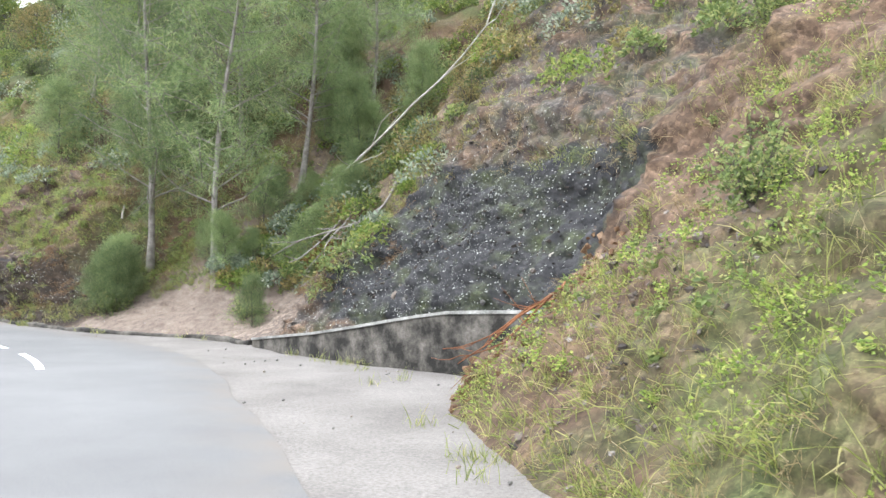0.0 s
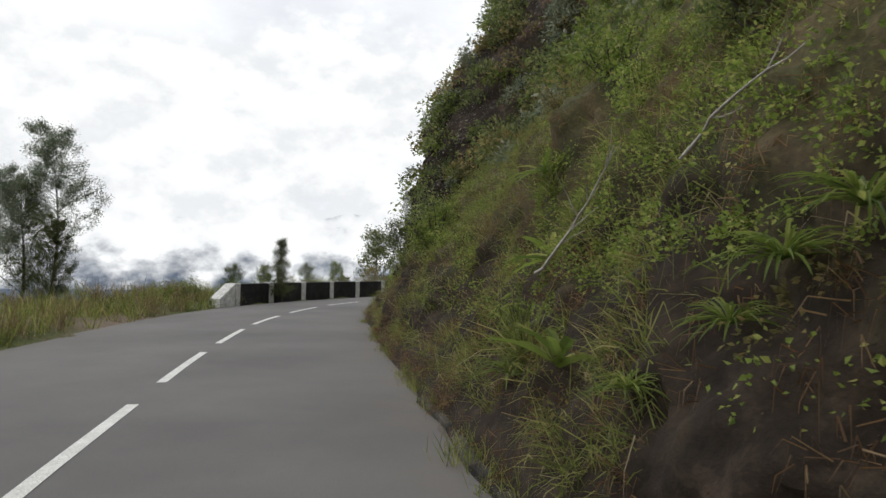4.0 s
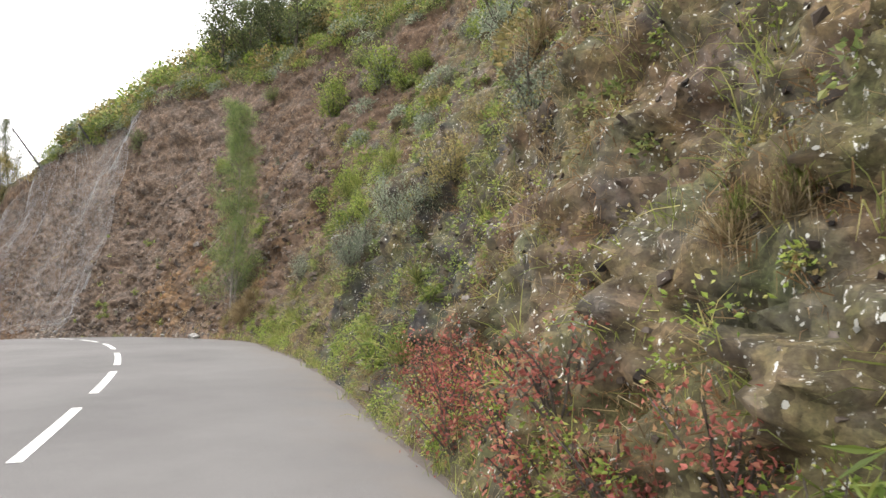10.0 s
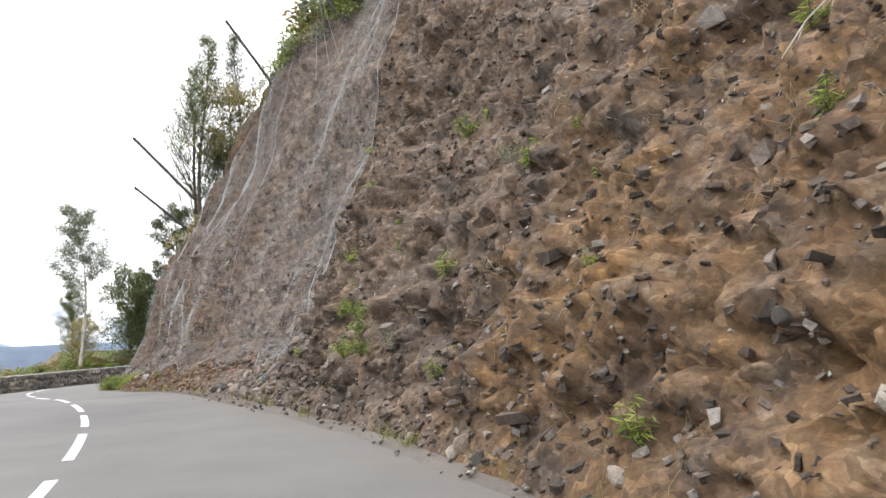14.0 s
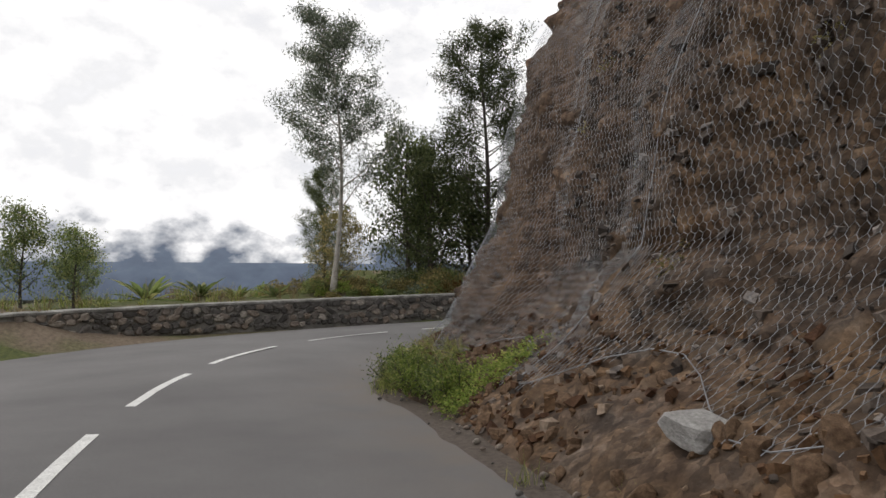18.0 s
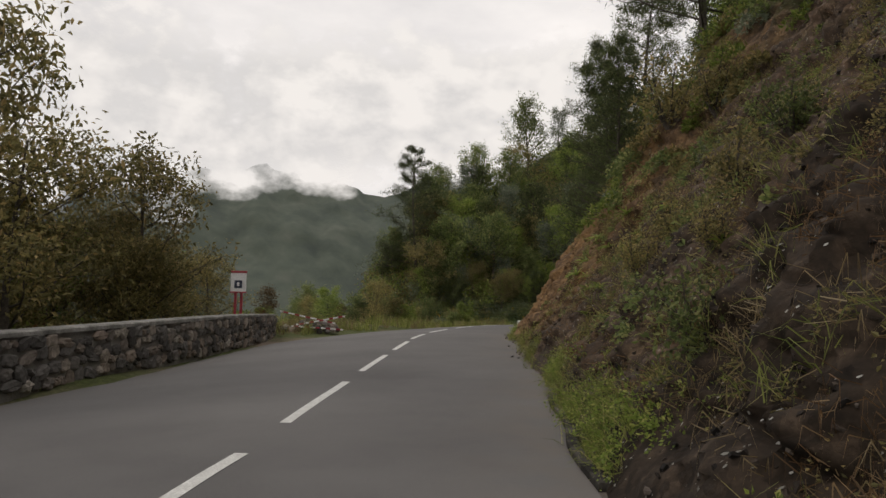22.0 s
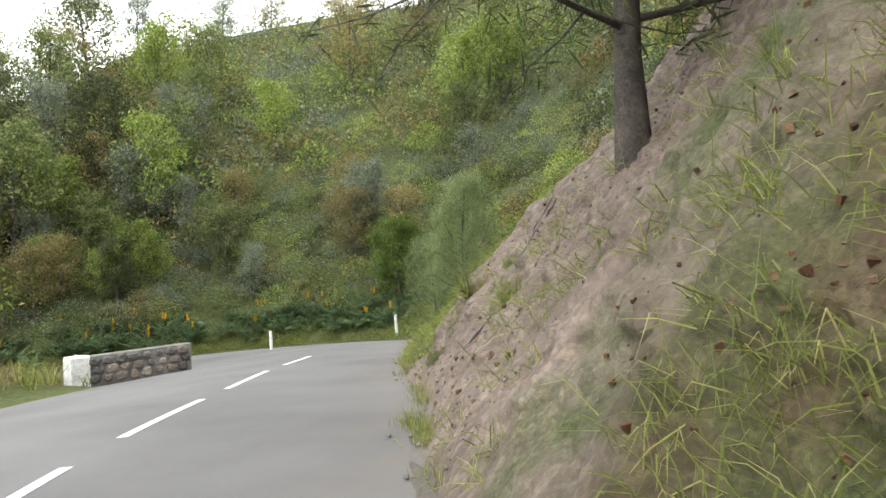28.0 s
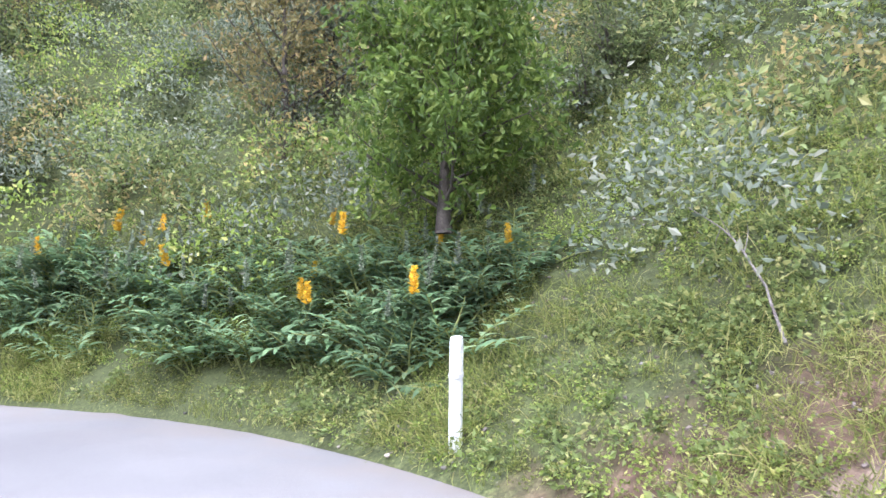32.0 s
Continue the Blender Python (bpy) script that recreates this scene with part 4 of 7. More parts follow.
tufts("bank_grass", [(-6, 6.5, 800, 0, 4), (13, 21, 420, 1, 5), (19.5, 22.6, 420, 0.8, 6), (20.5, 23.8, 120, 0.1, 2), (22.6, 30, 560, 2.1, 6), (28.2, 31, 160, 0.1, 3), (130.5, 138, 300, 0, 0.5), (30, 48, 600, 1.5, 7), (6.5, 14, 300, 3.4, 9), (173, 178, 380, 0.4, 6.5), (166, 173, 160, 4.2, 6.5), (146, 160, 160, 0.6, 5), (28, 48, 1700, 0.2, 7), (66, 94, 500, 0, 6), (141, 158, 150, 0, 5), (143, 162, 200, 0, 0.35), (178, 187, 120, 0.1, 3.5), (194, 201, 420, 0.1, 4.5), (203, 222, 420, 0, 2), (202, 222, 1300, 0, 0.7), *[(199.6 - 0.75 * k, 207 - 0.4 * k, 300, k * 0.9, k * 0.9 + 1.1) for k in range(7)], (186.5, 193.5, 420, 0, 3), (172, 178, 120, 2, 5),
                     (86, 91, 120, 0, 0.5), (23, 29, 120, 1.8, 5)], GRASS, "green grass tufts growing on the roadside bank", seed=11)
tufts("bank_straw", [(-6, 7, 300, 0, 4), (13, 24, 420, 3, 8), (28, 48, 420, 0.3, 6), (57, 66, 160, 0.6, 7), (50, 57, 20, 1.4, 6), (66, 98, 800, 0, 5), (98, 112, 110, 0, 5), (139.5, 147, 260, 0.4, 6), (6.5, 14, 160, 3.2, 7), (131.5, 138, 40, 0.1, 0.5),
                     (150, 158, 160, 0.8, 5), (156, 164, 50, 2, 6)], STRAW, "dry straw-coloured grass hanging on the bank", seed=12, droop=(0.5, 0.95), length=(0.12, 0.34), stand=0.35, width=0.005)
tufts("dead_fern", [(28, 50, 560, 0, 3), (62, 80, 420, 0.2, 6), (20.5, 24, 260, 0.1, 4), (57, 66, 480, 0.2, 7), (50, 57, 60, 1, 6), (139, 147, 300, 0.3, 5), (141, 160, 420, 0.4, 6), (12, 16, 120, 1, 5), (13, 23, 420, 1, 5)], BROWN, "brown dead fern hanging on the bank", seed=13, droop=(0.6, 1.0),
      length=(0.08, 0.26), width=0.0055, stand=0.2, per=26)
creepers("green_creeper", [(-6, 6.5, 1000, 0, 5), *[(199.6 - 0.75 * k, 207 - 0.4 * k, 300, k * 0.9, k * 0.9 + 1.1) for k in range(7)], (27, 48, 900, 0.8, 8), (28, 46, 1500, 1.3, 5.5), (23, 30, 300, 1.9, 5), (60, 92, 620, 0, 8), (62, 92, 500, 3, 10), (146, 158, 60, 0, 0.6), (202, 222, 900, 0, 3), (186.5, 193.5, 300, 0, 3.5), (128.6, 131.6, 380, 0, 0.75), (165, 172, 110, 0, 0.35), (143, 158, 200, 0, 0.4), (70, 92, 260, 0, 0.6)], LEAF_BRIGHT,
         "bright green creeping weeds on the bank", seed=21)
creepers("dark_creeper", [(14, 48, 900, 2.8, 10), (13, 21, 360, 1.0, 5), (20.5, 24, 240, 0.8, 5), (24, 30, 160, 2.2, 5), *[(199.6 - 0.75 * k, 207 - 0.4 * k, 300, k * 0.9, k * 0.9 + 1.1) for k in range(7)], (62, 92, 900, 0.5, 11), (48, 62, 260, 3, 10), (146, 162, 380, 0.8, 6), (-6, 7, 200, 0.5, 6), (187, 193.5, 260, 1, 5), (202, 212, 500, 1, 6), (178, 200, 300, 4.2, 9)], LEAF, "green weeds and ferns on the bank", seed=22, size=(0.03, 0.075))
creepers("olive_creeper", [(28, 48, 360, 0.2, 7), (62, 98, 900, 0.2, 10),  (6.5, 14, 200, 3.4, 9), (141, 160, 620, 0.6, 6), (156, 165, 160, 2.5, 6), (112, 131, 90, 1, 9)], LEAF_OLIVE, "olive and yellowing weeds on the bank", seed=23)
creepers("withered_creeper", [(56, 68, 700, 0.2, 8), (21, 24.2, 160, 0.1, 4), (139, 160, 500, 0.3, 6)], LEAF_OLIVE, "small withered olive weeds on dark rock", seed=26, size=(0.012, 0.03), per=50)
creepers("ground_cover", [(198.5, 208, 2400, 0, 3.2), (205, 222, 1500, 0, 0.8), *[(199 - 0.75 * k, 206 - 0.4 * k, 200, k * 0.9, k * 0.9 + 1.1) for k in range(3, 8)]], GRASS, "low green ground cover on the slope at the bend", seed=27, size=(0.014, 0.032), thin=0.15, patch=0.13)
flakes("lichen_flakes", [(8.5, 13.6, 5000, 0.5, 4), (20.8, 23.8, 1500, 0.05, 2.2), (26, 30, 500, 0.1, 2.4), (48, 58, 7000, 0.1, 6), (58, 67, 7500, 0.2, 6), (66, 76, 7000, 0.3, 5), (75, 84, 6500, 0.2, 6), (84, 92, 900, 0.3, 4), (92, 112, 600, 0.5, 6), (139, 158, 3200, 0.3, 5)],
       LICHEN, "pale grey lichen flakes on dark rock", 24)


def roadside(name, spans, material, label, per=26, length=(0.06, 0.24), width=0.006, seed=1, droop=(0.1, 0.6)):
    """Tufts on flat ground. spans: from, to, count, inner and outer d."""
    r = np.random.default_rng(seed)
    p = []
    for a, b, n, da, db in spans:
        s, d = r.uniform(a, b, n), da + (db - da) * r.random(n)
        q = spot(s, d)
        keep = vnoise(np.stack([q[:, 0] * 0.7, q[:, 1] * 0.7, q[:, 0] * 0], -1), seed) > 0.36
        q = q[keep]
        low = ground_z(q[:, 0], q[:, 1])
        right = d[keep] < 0
        q[:, 2] = np.where(right, q[:, 2] - 0.03, low)
        p.append(q)
    p = np.repeat(np.concatenate(p), per, 0)
    n = len(p)
    p = p + r.normal(0, 0.07, (n, 3)) * (1, 1, 0.1)
    d = r.normal(0, 0.35, (n, 3)) + np.array([0, 0, 1.0])
    ob = new(name, mesh_from(name, *blades(p, d, r.uniform(*length, n), r.uniform(0.6, 1.4, n) * width, r.uniform(*droop, n), r), material))
    return tagged(ob, label, "grass", kind="stuff")


edge_rows = []
for a in range(-6, 214, 4):
    mid = a + 2
    edge_rows.append((a, a + 4, 26 if not (92 < a < 130 or a < 22) else 6, 0.4 * float(RIGHT(mid)) + 0.6 * float(FOOT(mid)), float(FOOT(mid)) - 0.15))
roadside("edge_grass", edge_rows, GRASS, "short green grass along the road's edge", seed=31)
roadside("verge_grass", [(10, 56, 1500, 4.8, 11), (54, 92, 1300, 5.3, 9), (92, 132, 400, 6, 13), (165, 205, 1300, 7.6, 13), (132, 170, 700, 10.5, 17), (200, 218, 300, 6, 10)], GRASS, "tall green verge grass beyond the road",
         length=(0.25, 0.7), width=0.018, seed=32, per=13)
roadside("verge_straw", [(10, 56, 1100, 4.9, 12), (62, 100, 1500, 5.6, 10), (165, 200, 500, 7.8, 13), (132, 168, 420, 10.5, 16)], STRAW, "tall yellow dry grass on the verge", length=(0.3, 0.8), width=0.016, seed=33, per=13)

# ---------------------------------------------------------------- shrubs
def shrub_parts(seed, size=1.0, n=1500, leaf=(0.06, 0.032), spread=0.5, tall=0.9, droop=0.1):
    r = np.random.default_rng(seed)
    pieces, tips = [], []
    for i in range(11):
        a = i * 2.4
        q = limb((0, 0, -0.1), (np.cos(a) * 0.7, np.sin(a) * 0.7, 1.1), tall * r.uniform(0.6, 1.15) * size, 0.3, 4, r)
        pieces.append(tube(q, np.linspace(0.018, 0.005, 5) * size, 4))
        tips += [q[2], q[3], q[4]]
        for _ in range(2):
            w = limb(q[r.integers(1, 4)], r.normal(0, 1, 3) + (0, 0, 0.4), spread * 0.6 * size, 0.2, 2, r)
            pieces.append(tube(w, np.linspace(0.008, 0.003, 3) * size, 3))
            tips += [w[1], w[2]]
    tips = np.array(tips)
    c = tips[r.integers(0, len(tips), n)] + r.normal(0, 0.09 * size, (n, 3))
    le = leaf[0] * r.uniform(0.6, 1.4, n)
    return bundle(pieces), leaves(c, r.normal(0, 1, (n, 3)) + (0, 0, 0.4 - droop * 4), le, le * leaf[1] / leaf[0], r)


def rosette_parts(seed, n=16, length=0.5, width=0.05, droop=0.4):
    r = np.random.default_rng(seed)
    a = np.arange(n) * 2.4
    lift = r.uniform(0.2, 1.3, n)
    d = np.stack([np.cos(a), np.sin(a), lift], -1)
    p = np.zeros((n, 3)) + r.normal(0, 0.01, (n, 3))
    d = unit(d)
    side = unit(np.cross(d, np.array([0, 0, 1.0])))
    le = length * r.uniform(0.7, 1.15, n)
    k = np.array([0, 0.3, 0.6, 0.85, 1.0])
    w = width * np.array([0.5, 1.0, 0.9, 0.55, 0.06])
    c = p[:, None] + d[:, None] * (le[:, None] * k)[..., None] - np.array([0, 0, 1.0]) * (droop * le[:, None] * k ** 2.2)[..., None]
    keel = -0.25 * w[None, :, None] * np.array([0, 0, 1.0])
    v = np.stack([c - side[:, None] * w[None, :, None] / 2, c + keel, c + side[:, None] * w[None, :, None] / 2], 2)
    i = np.arange(n * 15).reshape(n, 5, 3)
    f = np.concatenate([np.stack([i[:, :-1, j], i[:, :-1, j + 1], i[:, 1:, j + 1], i[:, 1:, j]], -1).reshape(-1, 4) for j in (0, 1)])
    return v.reshape(-1, 3), f


def weed_parts(seed, stems=9, tall=0.6, leaf=(0.19, 0.026), per=17):
    """Upright stems with narrow drooping leaves."""
    r = np.random.default_rng(seed)
    pieces, p, d = [], [], []
    for i in range(stems):
        a = r.uniform(0, 6.3)
        q = limb((0, 0, -0.05), (np.cos(a) * 0.45, np.sin(a) * 0.45, 1), tall * r.uniform(0.6, 1.1), 0.2, 5, r)
        pieces.append(tube(q, np.linspace(0.009, 0.003, 6), 4))
        for j in range(per):
            t = r.uniform(0.25, 1)
            base = np.array([np.interp(t * 5, np.arange(6), q[:, c]) for c in range(3)])
            b = r.uniform(0, 6.3)
            p.append(base)
            d.append((np.cos(b), np.sin(b), 0.15 - 1.1 * r.random()))
    n = len(p)
    le = leaf[0] * r.uniform(0.6, 1.3, n)
    return bundle(pieces), leaves(np.array(p), np.array(d), le, le * leaf[1] / leaf[0], r)


SHRUBS = {}


def plant_kind(key, name, wood, green, wood_mat, leaf_mat, label, category, names=("stem", "foliage")):
    SHRUBS[key] = [name, mesh_from(names[0], *wood, wood_mat, True) if wood is not None else None, mesh_from(names[1], *green, leaf_mat), label, category, names]


def put(key, m, group=""):
    name, wood, green, label, category, names = SHRUBS[key]
    ob = tagged(new(name), label, category, group)
    if wood is not None:
        part(names[0], wood, None, ob)
    part(names[1], green, None, ob)
    ob.matrix_basis = m
    return ob


plant_kind("green", "shrub", *shrub_parts(1), DARKWOOD, LEAF, "leafy green shrub growing on the roadside slope", "shrub")
plant_kind("bright", "shrub", *shrub_parts(2, leaf=(0.065, 0.034)), DARKWOOD, LEAF_BRIGHT, "bright yellow-green leafy shrub on the slope", "shrub")
plant_kind("grey", "shrub", *shrub_parts(3, n=1700, leaf=(0.055, 0.018)), DARKWOOD, LEAF_GREY, "grey-green fine-leaved shrub clinging to the bank", "shrub")
plant_kind("olive", "shrub", *shrub_parts(4, leaf=(0.065, 0.028)), DARKWOOD, LEAF_OLIVE, "olive and brown leafy shrub beside the road", "shrub")
plant_kind("dark", "shrub", *shrub_parts(5, n=1600), DARKWOOD, LEAF_DARK, "dense dark green shrub on the slope", "shrub")
plant_kind("red", "weed", *shrub_parts(6, 0.62, 620, (0.034, 0.02), 0.5, 0.85), DARKWOOD, RED, "red-leaved weed at the foot of the bank", "weed")
plant_kind("weed", "weed", *weed_parts(7), DARKWOOD, LEAF_BRIGHT, "light green narrow-leaved weed growing on the rock", "weed")
plant_kind("aloe", "rosette_plant", None, rosette_parts(8, 14, 0.42, 0.05), None, LEAF_BRIGHT, "yellow-green strap-leaved rosette plant on the bank", "plant")
plant_kind("strap", "tufted_plant", None, rosette_parts(18, 60, 0.5, 0.022, 0.5), None, LEAF_BRIGHT, "yellow-green grassy tuft of strap leaves on the bank", "plant")
plant_kind("agave", "agave", None, rosette_parts(9, 22, 0.75, 0.1, 0.25), None, LEAF, "large green agave with stiff pointed leaves", "agave")
plant_kind("needle", "casuarina_sapling", *grow(2.0, 0.03, 12, limbs=26, start=0.04, reach=0.85, shape=0.55, rise=0.5, twigs=4, leaf=(0.2, 0.006), leaf_n=9000, clump=0.08, droop=-0.1), DARKWOOD, NEEDLE,
           "feathery green casuarina sapling on the bank", "sapling")
bank_shrubs = [
    # from, to, count, lowest, highest, kinds, size
    (-6, 8, 16, 0.3, 6, ("bright", "green", "olive"), (0.5, 1.1)),
    (15.6, 19.5, 20, 1.2, 4.5, ("needle", "green", "needle", "olive"), (0.45, 0.95)),
    (13, 30, 24, 4.2, 9, ("green", "dark", "olive", "needle", "needle"), (0.8, 1.6)),
    (29, 48, 34, 0.8, 9, ("green", "bright", "olive", "weed"), (0.5, 1.1)),
    (30, 50, 6, 7, 12, ("dark", "green"), (1.2, 2.2)),
    (50, 68, 18, 3.2, 9, ("olive", "grey", "weed", "green"), (0.4, 0.9)),
    (68, 98, 60, 0.6, 10, ("grey", "olive", "bright", "weed", "grey"), (0.4, 1.0)),
    (60, 96, 14, 6, 11, ("green", "bright", "grey"), (0.8, 1.6)),
    (96, 112, 20, 0.3, 8, ("weed", "grey", "weed"), (0.35, 0.6)),
    (96, 112, 3, 11, 13, ("green", "dark"), (0.9, 1.5)),
    (140, 150, 22, 0.6, 7, ("olive", "olive", "green"), (0.5, 1.0)),
    (141, 160, 14, 5, 8, ("dark", "green", "olive"), (1.0, 1.9)),
    (148, 160, 16, 0.5, 5, ("olive", "aloe", "aloe", "grey"), (0.5, 0.9)),
    (172, 178, 9, 3.5, 7, ("green", "dark", "bright"), (0.8, 1.6)),
    (176, 200, 14, 4.5, 8, ("green", "bright", "dark", "grey"), (1.0, 1.9)),
    (187, 193.5, 22, 0.4, 4, ("green", "weed", "bright", "weed"), (0.35, 0.65)),
    (202, 212, 20, 1.8, 6, ("green", "bright", "grey", "dark"), (0.7, 1.4)),
    (129, 131.6, 9, 0.0, 0.2, ("bright", "green", "bright"), (0.35, 0.6)),
]
r1 = np.random.default_rng(17)
for a, b, n, lo, hi, kinds, size in bank_shrubs:
    for i in range(n):
        s, h = a + (b - a) * (i + r1.random()) / n, r1.uniform(lo, hi)
        p = on_bank(s, h)[0]
        o = outward(np.array([s]))[0]
        k = kinds[r1.integers(0, len(kinds))]
        q = p + o * 0.02
        put(k, scaled(q[0], q[1], q[2] - 0.05, r1.uniform(0, 360), r1.uniform(*size), *(r1.normal(0, 10, 2))), "plants on the bank")
for s, h in ((72.2, 0.25), (73.4, 0.3), (74.0, 0.5), (74.8, 0.3), (75.6, 0.25), (72.8, 0.6), (73.0, 0.15), (74.4, 0.15), (75.2, 0.55), (76.0, 0.4), (71.8, 0.45)):
    p = on_bank(s, h)[0]
    put("red", scaled(*p, s * 77, 0.95), "red weeds")
for s, h, z in ((71.2, 0.3, 0.9), (77.6, 0.3, 1.0), (80.4, 0.25, 0.8), (88.0, 0.3, 0.9), (90.5, 0.2, 0.8), (103.6, 0.6, 0.5), (123.5, 0.4, 0.5)):
    p = on_bank(s, h)[0]
    put("weed", scaled(*p, s * 77, z), "narrow-leaved weeds")
for x, y, z in ((-62.1, 84.0, 2.37), (-61.8, 83.6, 2.1), (-62.0, 83.45, 1.8), (-61.4, 83.0, 1.85), (-63.0, 85.4, 2.85), (-63.0, 85.0, 2.5), (-63.7, 86.2, 3.45)):
    put("weed", scaled(x, y, z - 0.1, x * 77, 0.62), "narrow-leaved weeds")
put("grey", scaled(-60.9, 83.1, 1.8, 0, 0.4), "plants on the bank")
for x, y, z, k in ((-17.95, 24.9, 0.75, 0.75), (-18.15, 24.9, 0.5, 0.6), (-20.3, 26.15, 0.0, 0.7), (-18.6, 24.9, 0.2, 0.5), (-17.6, 24.6, 0.9, 0.7)):
    put("strap", scaled(x, y, z - 0.05, x * 99, k), "tufted plants on the bank")
for x, y, z in ((-82.9, 119.2, 1.55), (-83.1, 119.15, 1.05), (-82.65, 118.6, 1.85), (-82.55, 119.0, 2.0), (-82.7, 118.35, 1.8), (-82.1, 121.1, 2.2), (-82.9, 119.95, 1.4), (-82.4, 118.8, 2.3)):
    put("aloe", scaled(x, y, z, x * 99, 0.55, -15, 8), "rosette plants")
for s, h in ((155.6, 1.4), (154.6, 1.9), (156.8, 2.2), (159.3, 1.7), (160.0, 2.6), (160.6, 2.1), (153.6, 2.6), (158.3, 3.0), (36.2, 2.3), (35.0, 1.4), (33.0, 0.7)):
    p = on_bank(s, h)[0] + outward(np.array([s]))[0] * 0.05
    put("aloe", scaled(*p, s * 55, 1.0 if s > 100 else 1.5, -20, 10), "rosette plants")
def tuft_parts(seed, n=90, length=0.45, droop=0.75, width=0.009):
    """A tuft of grass: blades that rise and fall over."""
    r = np.random.default_rng(seed)
    d = r.normal(0, 0.6, (n, 3)) + (0, 0, 0.75)
    return blades(r.normal(0, 0.035, (n, 3)), d, length * r.uniform(0.5, 1.3, n), np.full(n, width), np.clip(r.normal(droop, 0.2, n), 0, 1), r)


plant_kind("hanging", "grass_tuft", None, tuft_parts(31, 150, 0.55, 0.95), None, STRAW, "bleached dry grass tuft hanging from the rock", "grass tuft")
plant_kind("fresh", "grass_tuft", None, tuft_parts(32, 110, 0.42, 0.5, 0.011), None, GRASS, "yellow-green grass tuft growing on the bank", "grass tuft")
for x, y, z, k in ((-34.83, 38.12, 1.23, 0.7), (-35.4, 39.74, 2.64, 0.9), (-41.72, 54.96, 1.78, 0.65), (-41.92, 55.15, 1.68, 0.6), (-42.47, 60.56, 4.69, 1.4), (-39.53, 49.56, 1.56, 0.9), (-39.76, 48.87, 1.38, 0.8),
                   (-51.23, 74.34, 2.19, 1.2), (-51.12, 73.64, 1.96, 1.3), (-51.58, 73.79, 1.58, 1.3), (-51.3, 73.2, 1.5, 1.2), (-52.0, 74.0, 1.3, 1.0), (-51.0, 72.7, 1.7, 1.2)):
    put("hanging", scaled(x, y, z, x * 77, k), "hanging grass tufts")
    put("fresh" if k < 1.1 else "hanging", scaled(x + 0.05, y, z + 0.12, y * 77, k * 0.8), "hanging grass tufts")
for x, y, z, k in ((-43.13, 59.71, 2.42, 0.8), (-44.08, 59.76, 0.92, 1.1), (-44.2, 60.1, 0.7, 1.0), (-44.07, 61.03, 1.86, 0.9), (-40.55, 54.05, 3.37, 1.1), (-44.67, 60.83, 1.04, 0.9), (-45.6, 67.55, 4.7, 1.5), (-45.4, 67.2, 4.9, 1.2), (-48.45, 73.43, 4.08, 1.0),
                   (-48.75, 70.88, 1.91, 0.9), (-49.45, 70.97, 1.59, 1.0), (-48.41, 69.84, 2.0, 1.0), (-47.5, 71.71, 4.97, 1.5), (-47.1, 71.2, 5.1, 1.4), (-48.59, 69.16, 1.08, 1.2), (-47.8, 68.21, 1.34, 1.3), (-48.28, 69.01, 1.4, 1.1),
                   (-20.38, 26.37, 0.02, 1.3), (-20.2, 26.2, 0.1, 1.1), (-73.27, 141.71, 0.83, 1.0), (-73.2, 141.6, 0.9, 0.8), (-72.11, 143.52, 0.91, 1.2), (-71.8, 143.8, 0.8, 1.1), (-21.48, 28.29, 1.59, 1.0)):
    put("fresh", scaled(x, y, z, x * 77, k), "fresh grass tufts")
for x, y, z, k in ((-45.5, 64.7, 2.68, 0.8), (-45.02, 64.12, 3.42, 0.8), (-44.63, 62.8, 2.94, 0.7), (-46.31, 66.87, 2.74, 0.8), (-44.13, 61.63, 2.99, 0.6), (-44.12, 61.86, 2.57, 0.6), (-47.26, 77.81, 10.26, 1.6), (-41.58, 55.8, 4.3, 0.9),
                   (-42.79, 64.88, 6.71, 1.3), (-45.2, 64.9, 3.0, 0.7), (-45.9, 65.8, 2.9, 0.7)):
    put("grey", scaled(x, y, z - 0.1, x * 77, k), "plants on the bank")
for x, y, z, k in ((-44.92, 62.1, 1.28, 0.75), (-45.14, 62.44, 1.18, 0.6), (-47.7, 71.0, 3.65, 1.0), (-47.8, 71.3, 3.9, 0.8), (-51.49, 75.78, 3.46, 0.55), (-51.72, 75.39, 3.12, 0.5), (-39.7, 51.68, 2.69, 0.4), (-39.8, 52.05, 2.45, 0.4),
                   (-39.6, 50.95, 2.22, 0.35), (-58.54, 82.27, 3.93, 0.7), (-60.73, 85.45, 5.3, 0.8), (-63.46, 88.44, 6.91, 0.8), (-55.66, 80.54, 4.29, 0.5), (-55.63, 79.9, 3.47, 0.5), (-63.04, 84.98, 2.33, 0.7), (-64.98, 151.22, 0.48, 0.5),
                   (-65.42, 151.42, -0.02, 0.6), (-39.75, 48.28, 0.72, 0.6), (-40.51, 49.74, 0.53, 0.7), (-40.85, 50.3, 0.22, 0.7), (-60.05, 83.07, 2.8, 0.7)):
    put("weed", scaled(x, y, z - 0.05, x * 77, k), "narrow-leaved weeds")
for x, y, z, k in ((-47.42, 71.95, 5.19, 0.9), (-50.26, 82.15, 11.4, 1.6), (-45.68, 67.63, 4.54, 0.8), (-47.38, 77.9, 10.49, 1.7), (-49.53, 85.03, 15.99, 2.2), (-40.6, 49.5, 0.6, 0.6), (-40.9, 50.6, 0.3, 0.6), (-56.51, 84.45, 8.69, 0.9), (-20.73, 28.3, 2.72, 0.8)):
    put("bright", scaled(x, y, z - 0.1, x * 77, k), "plants on the bank")
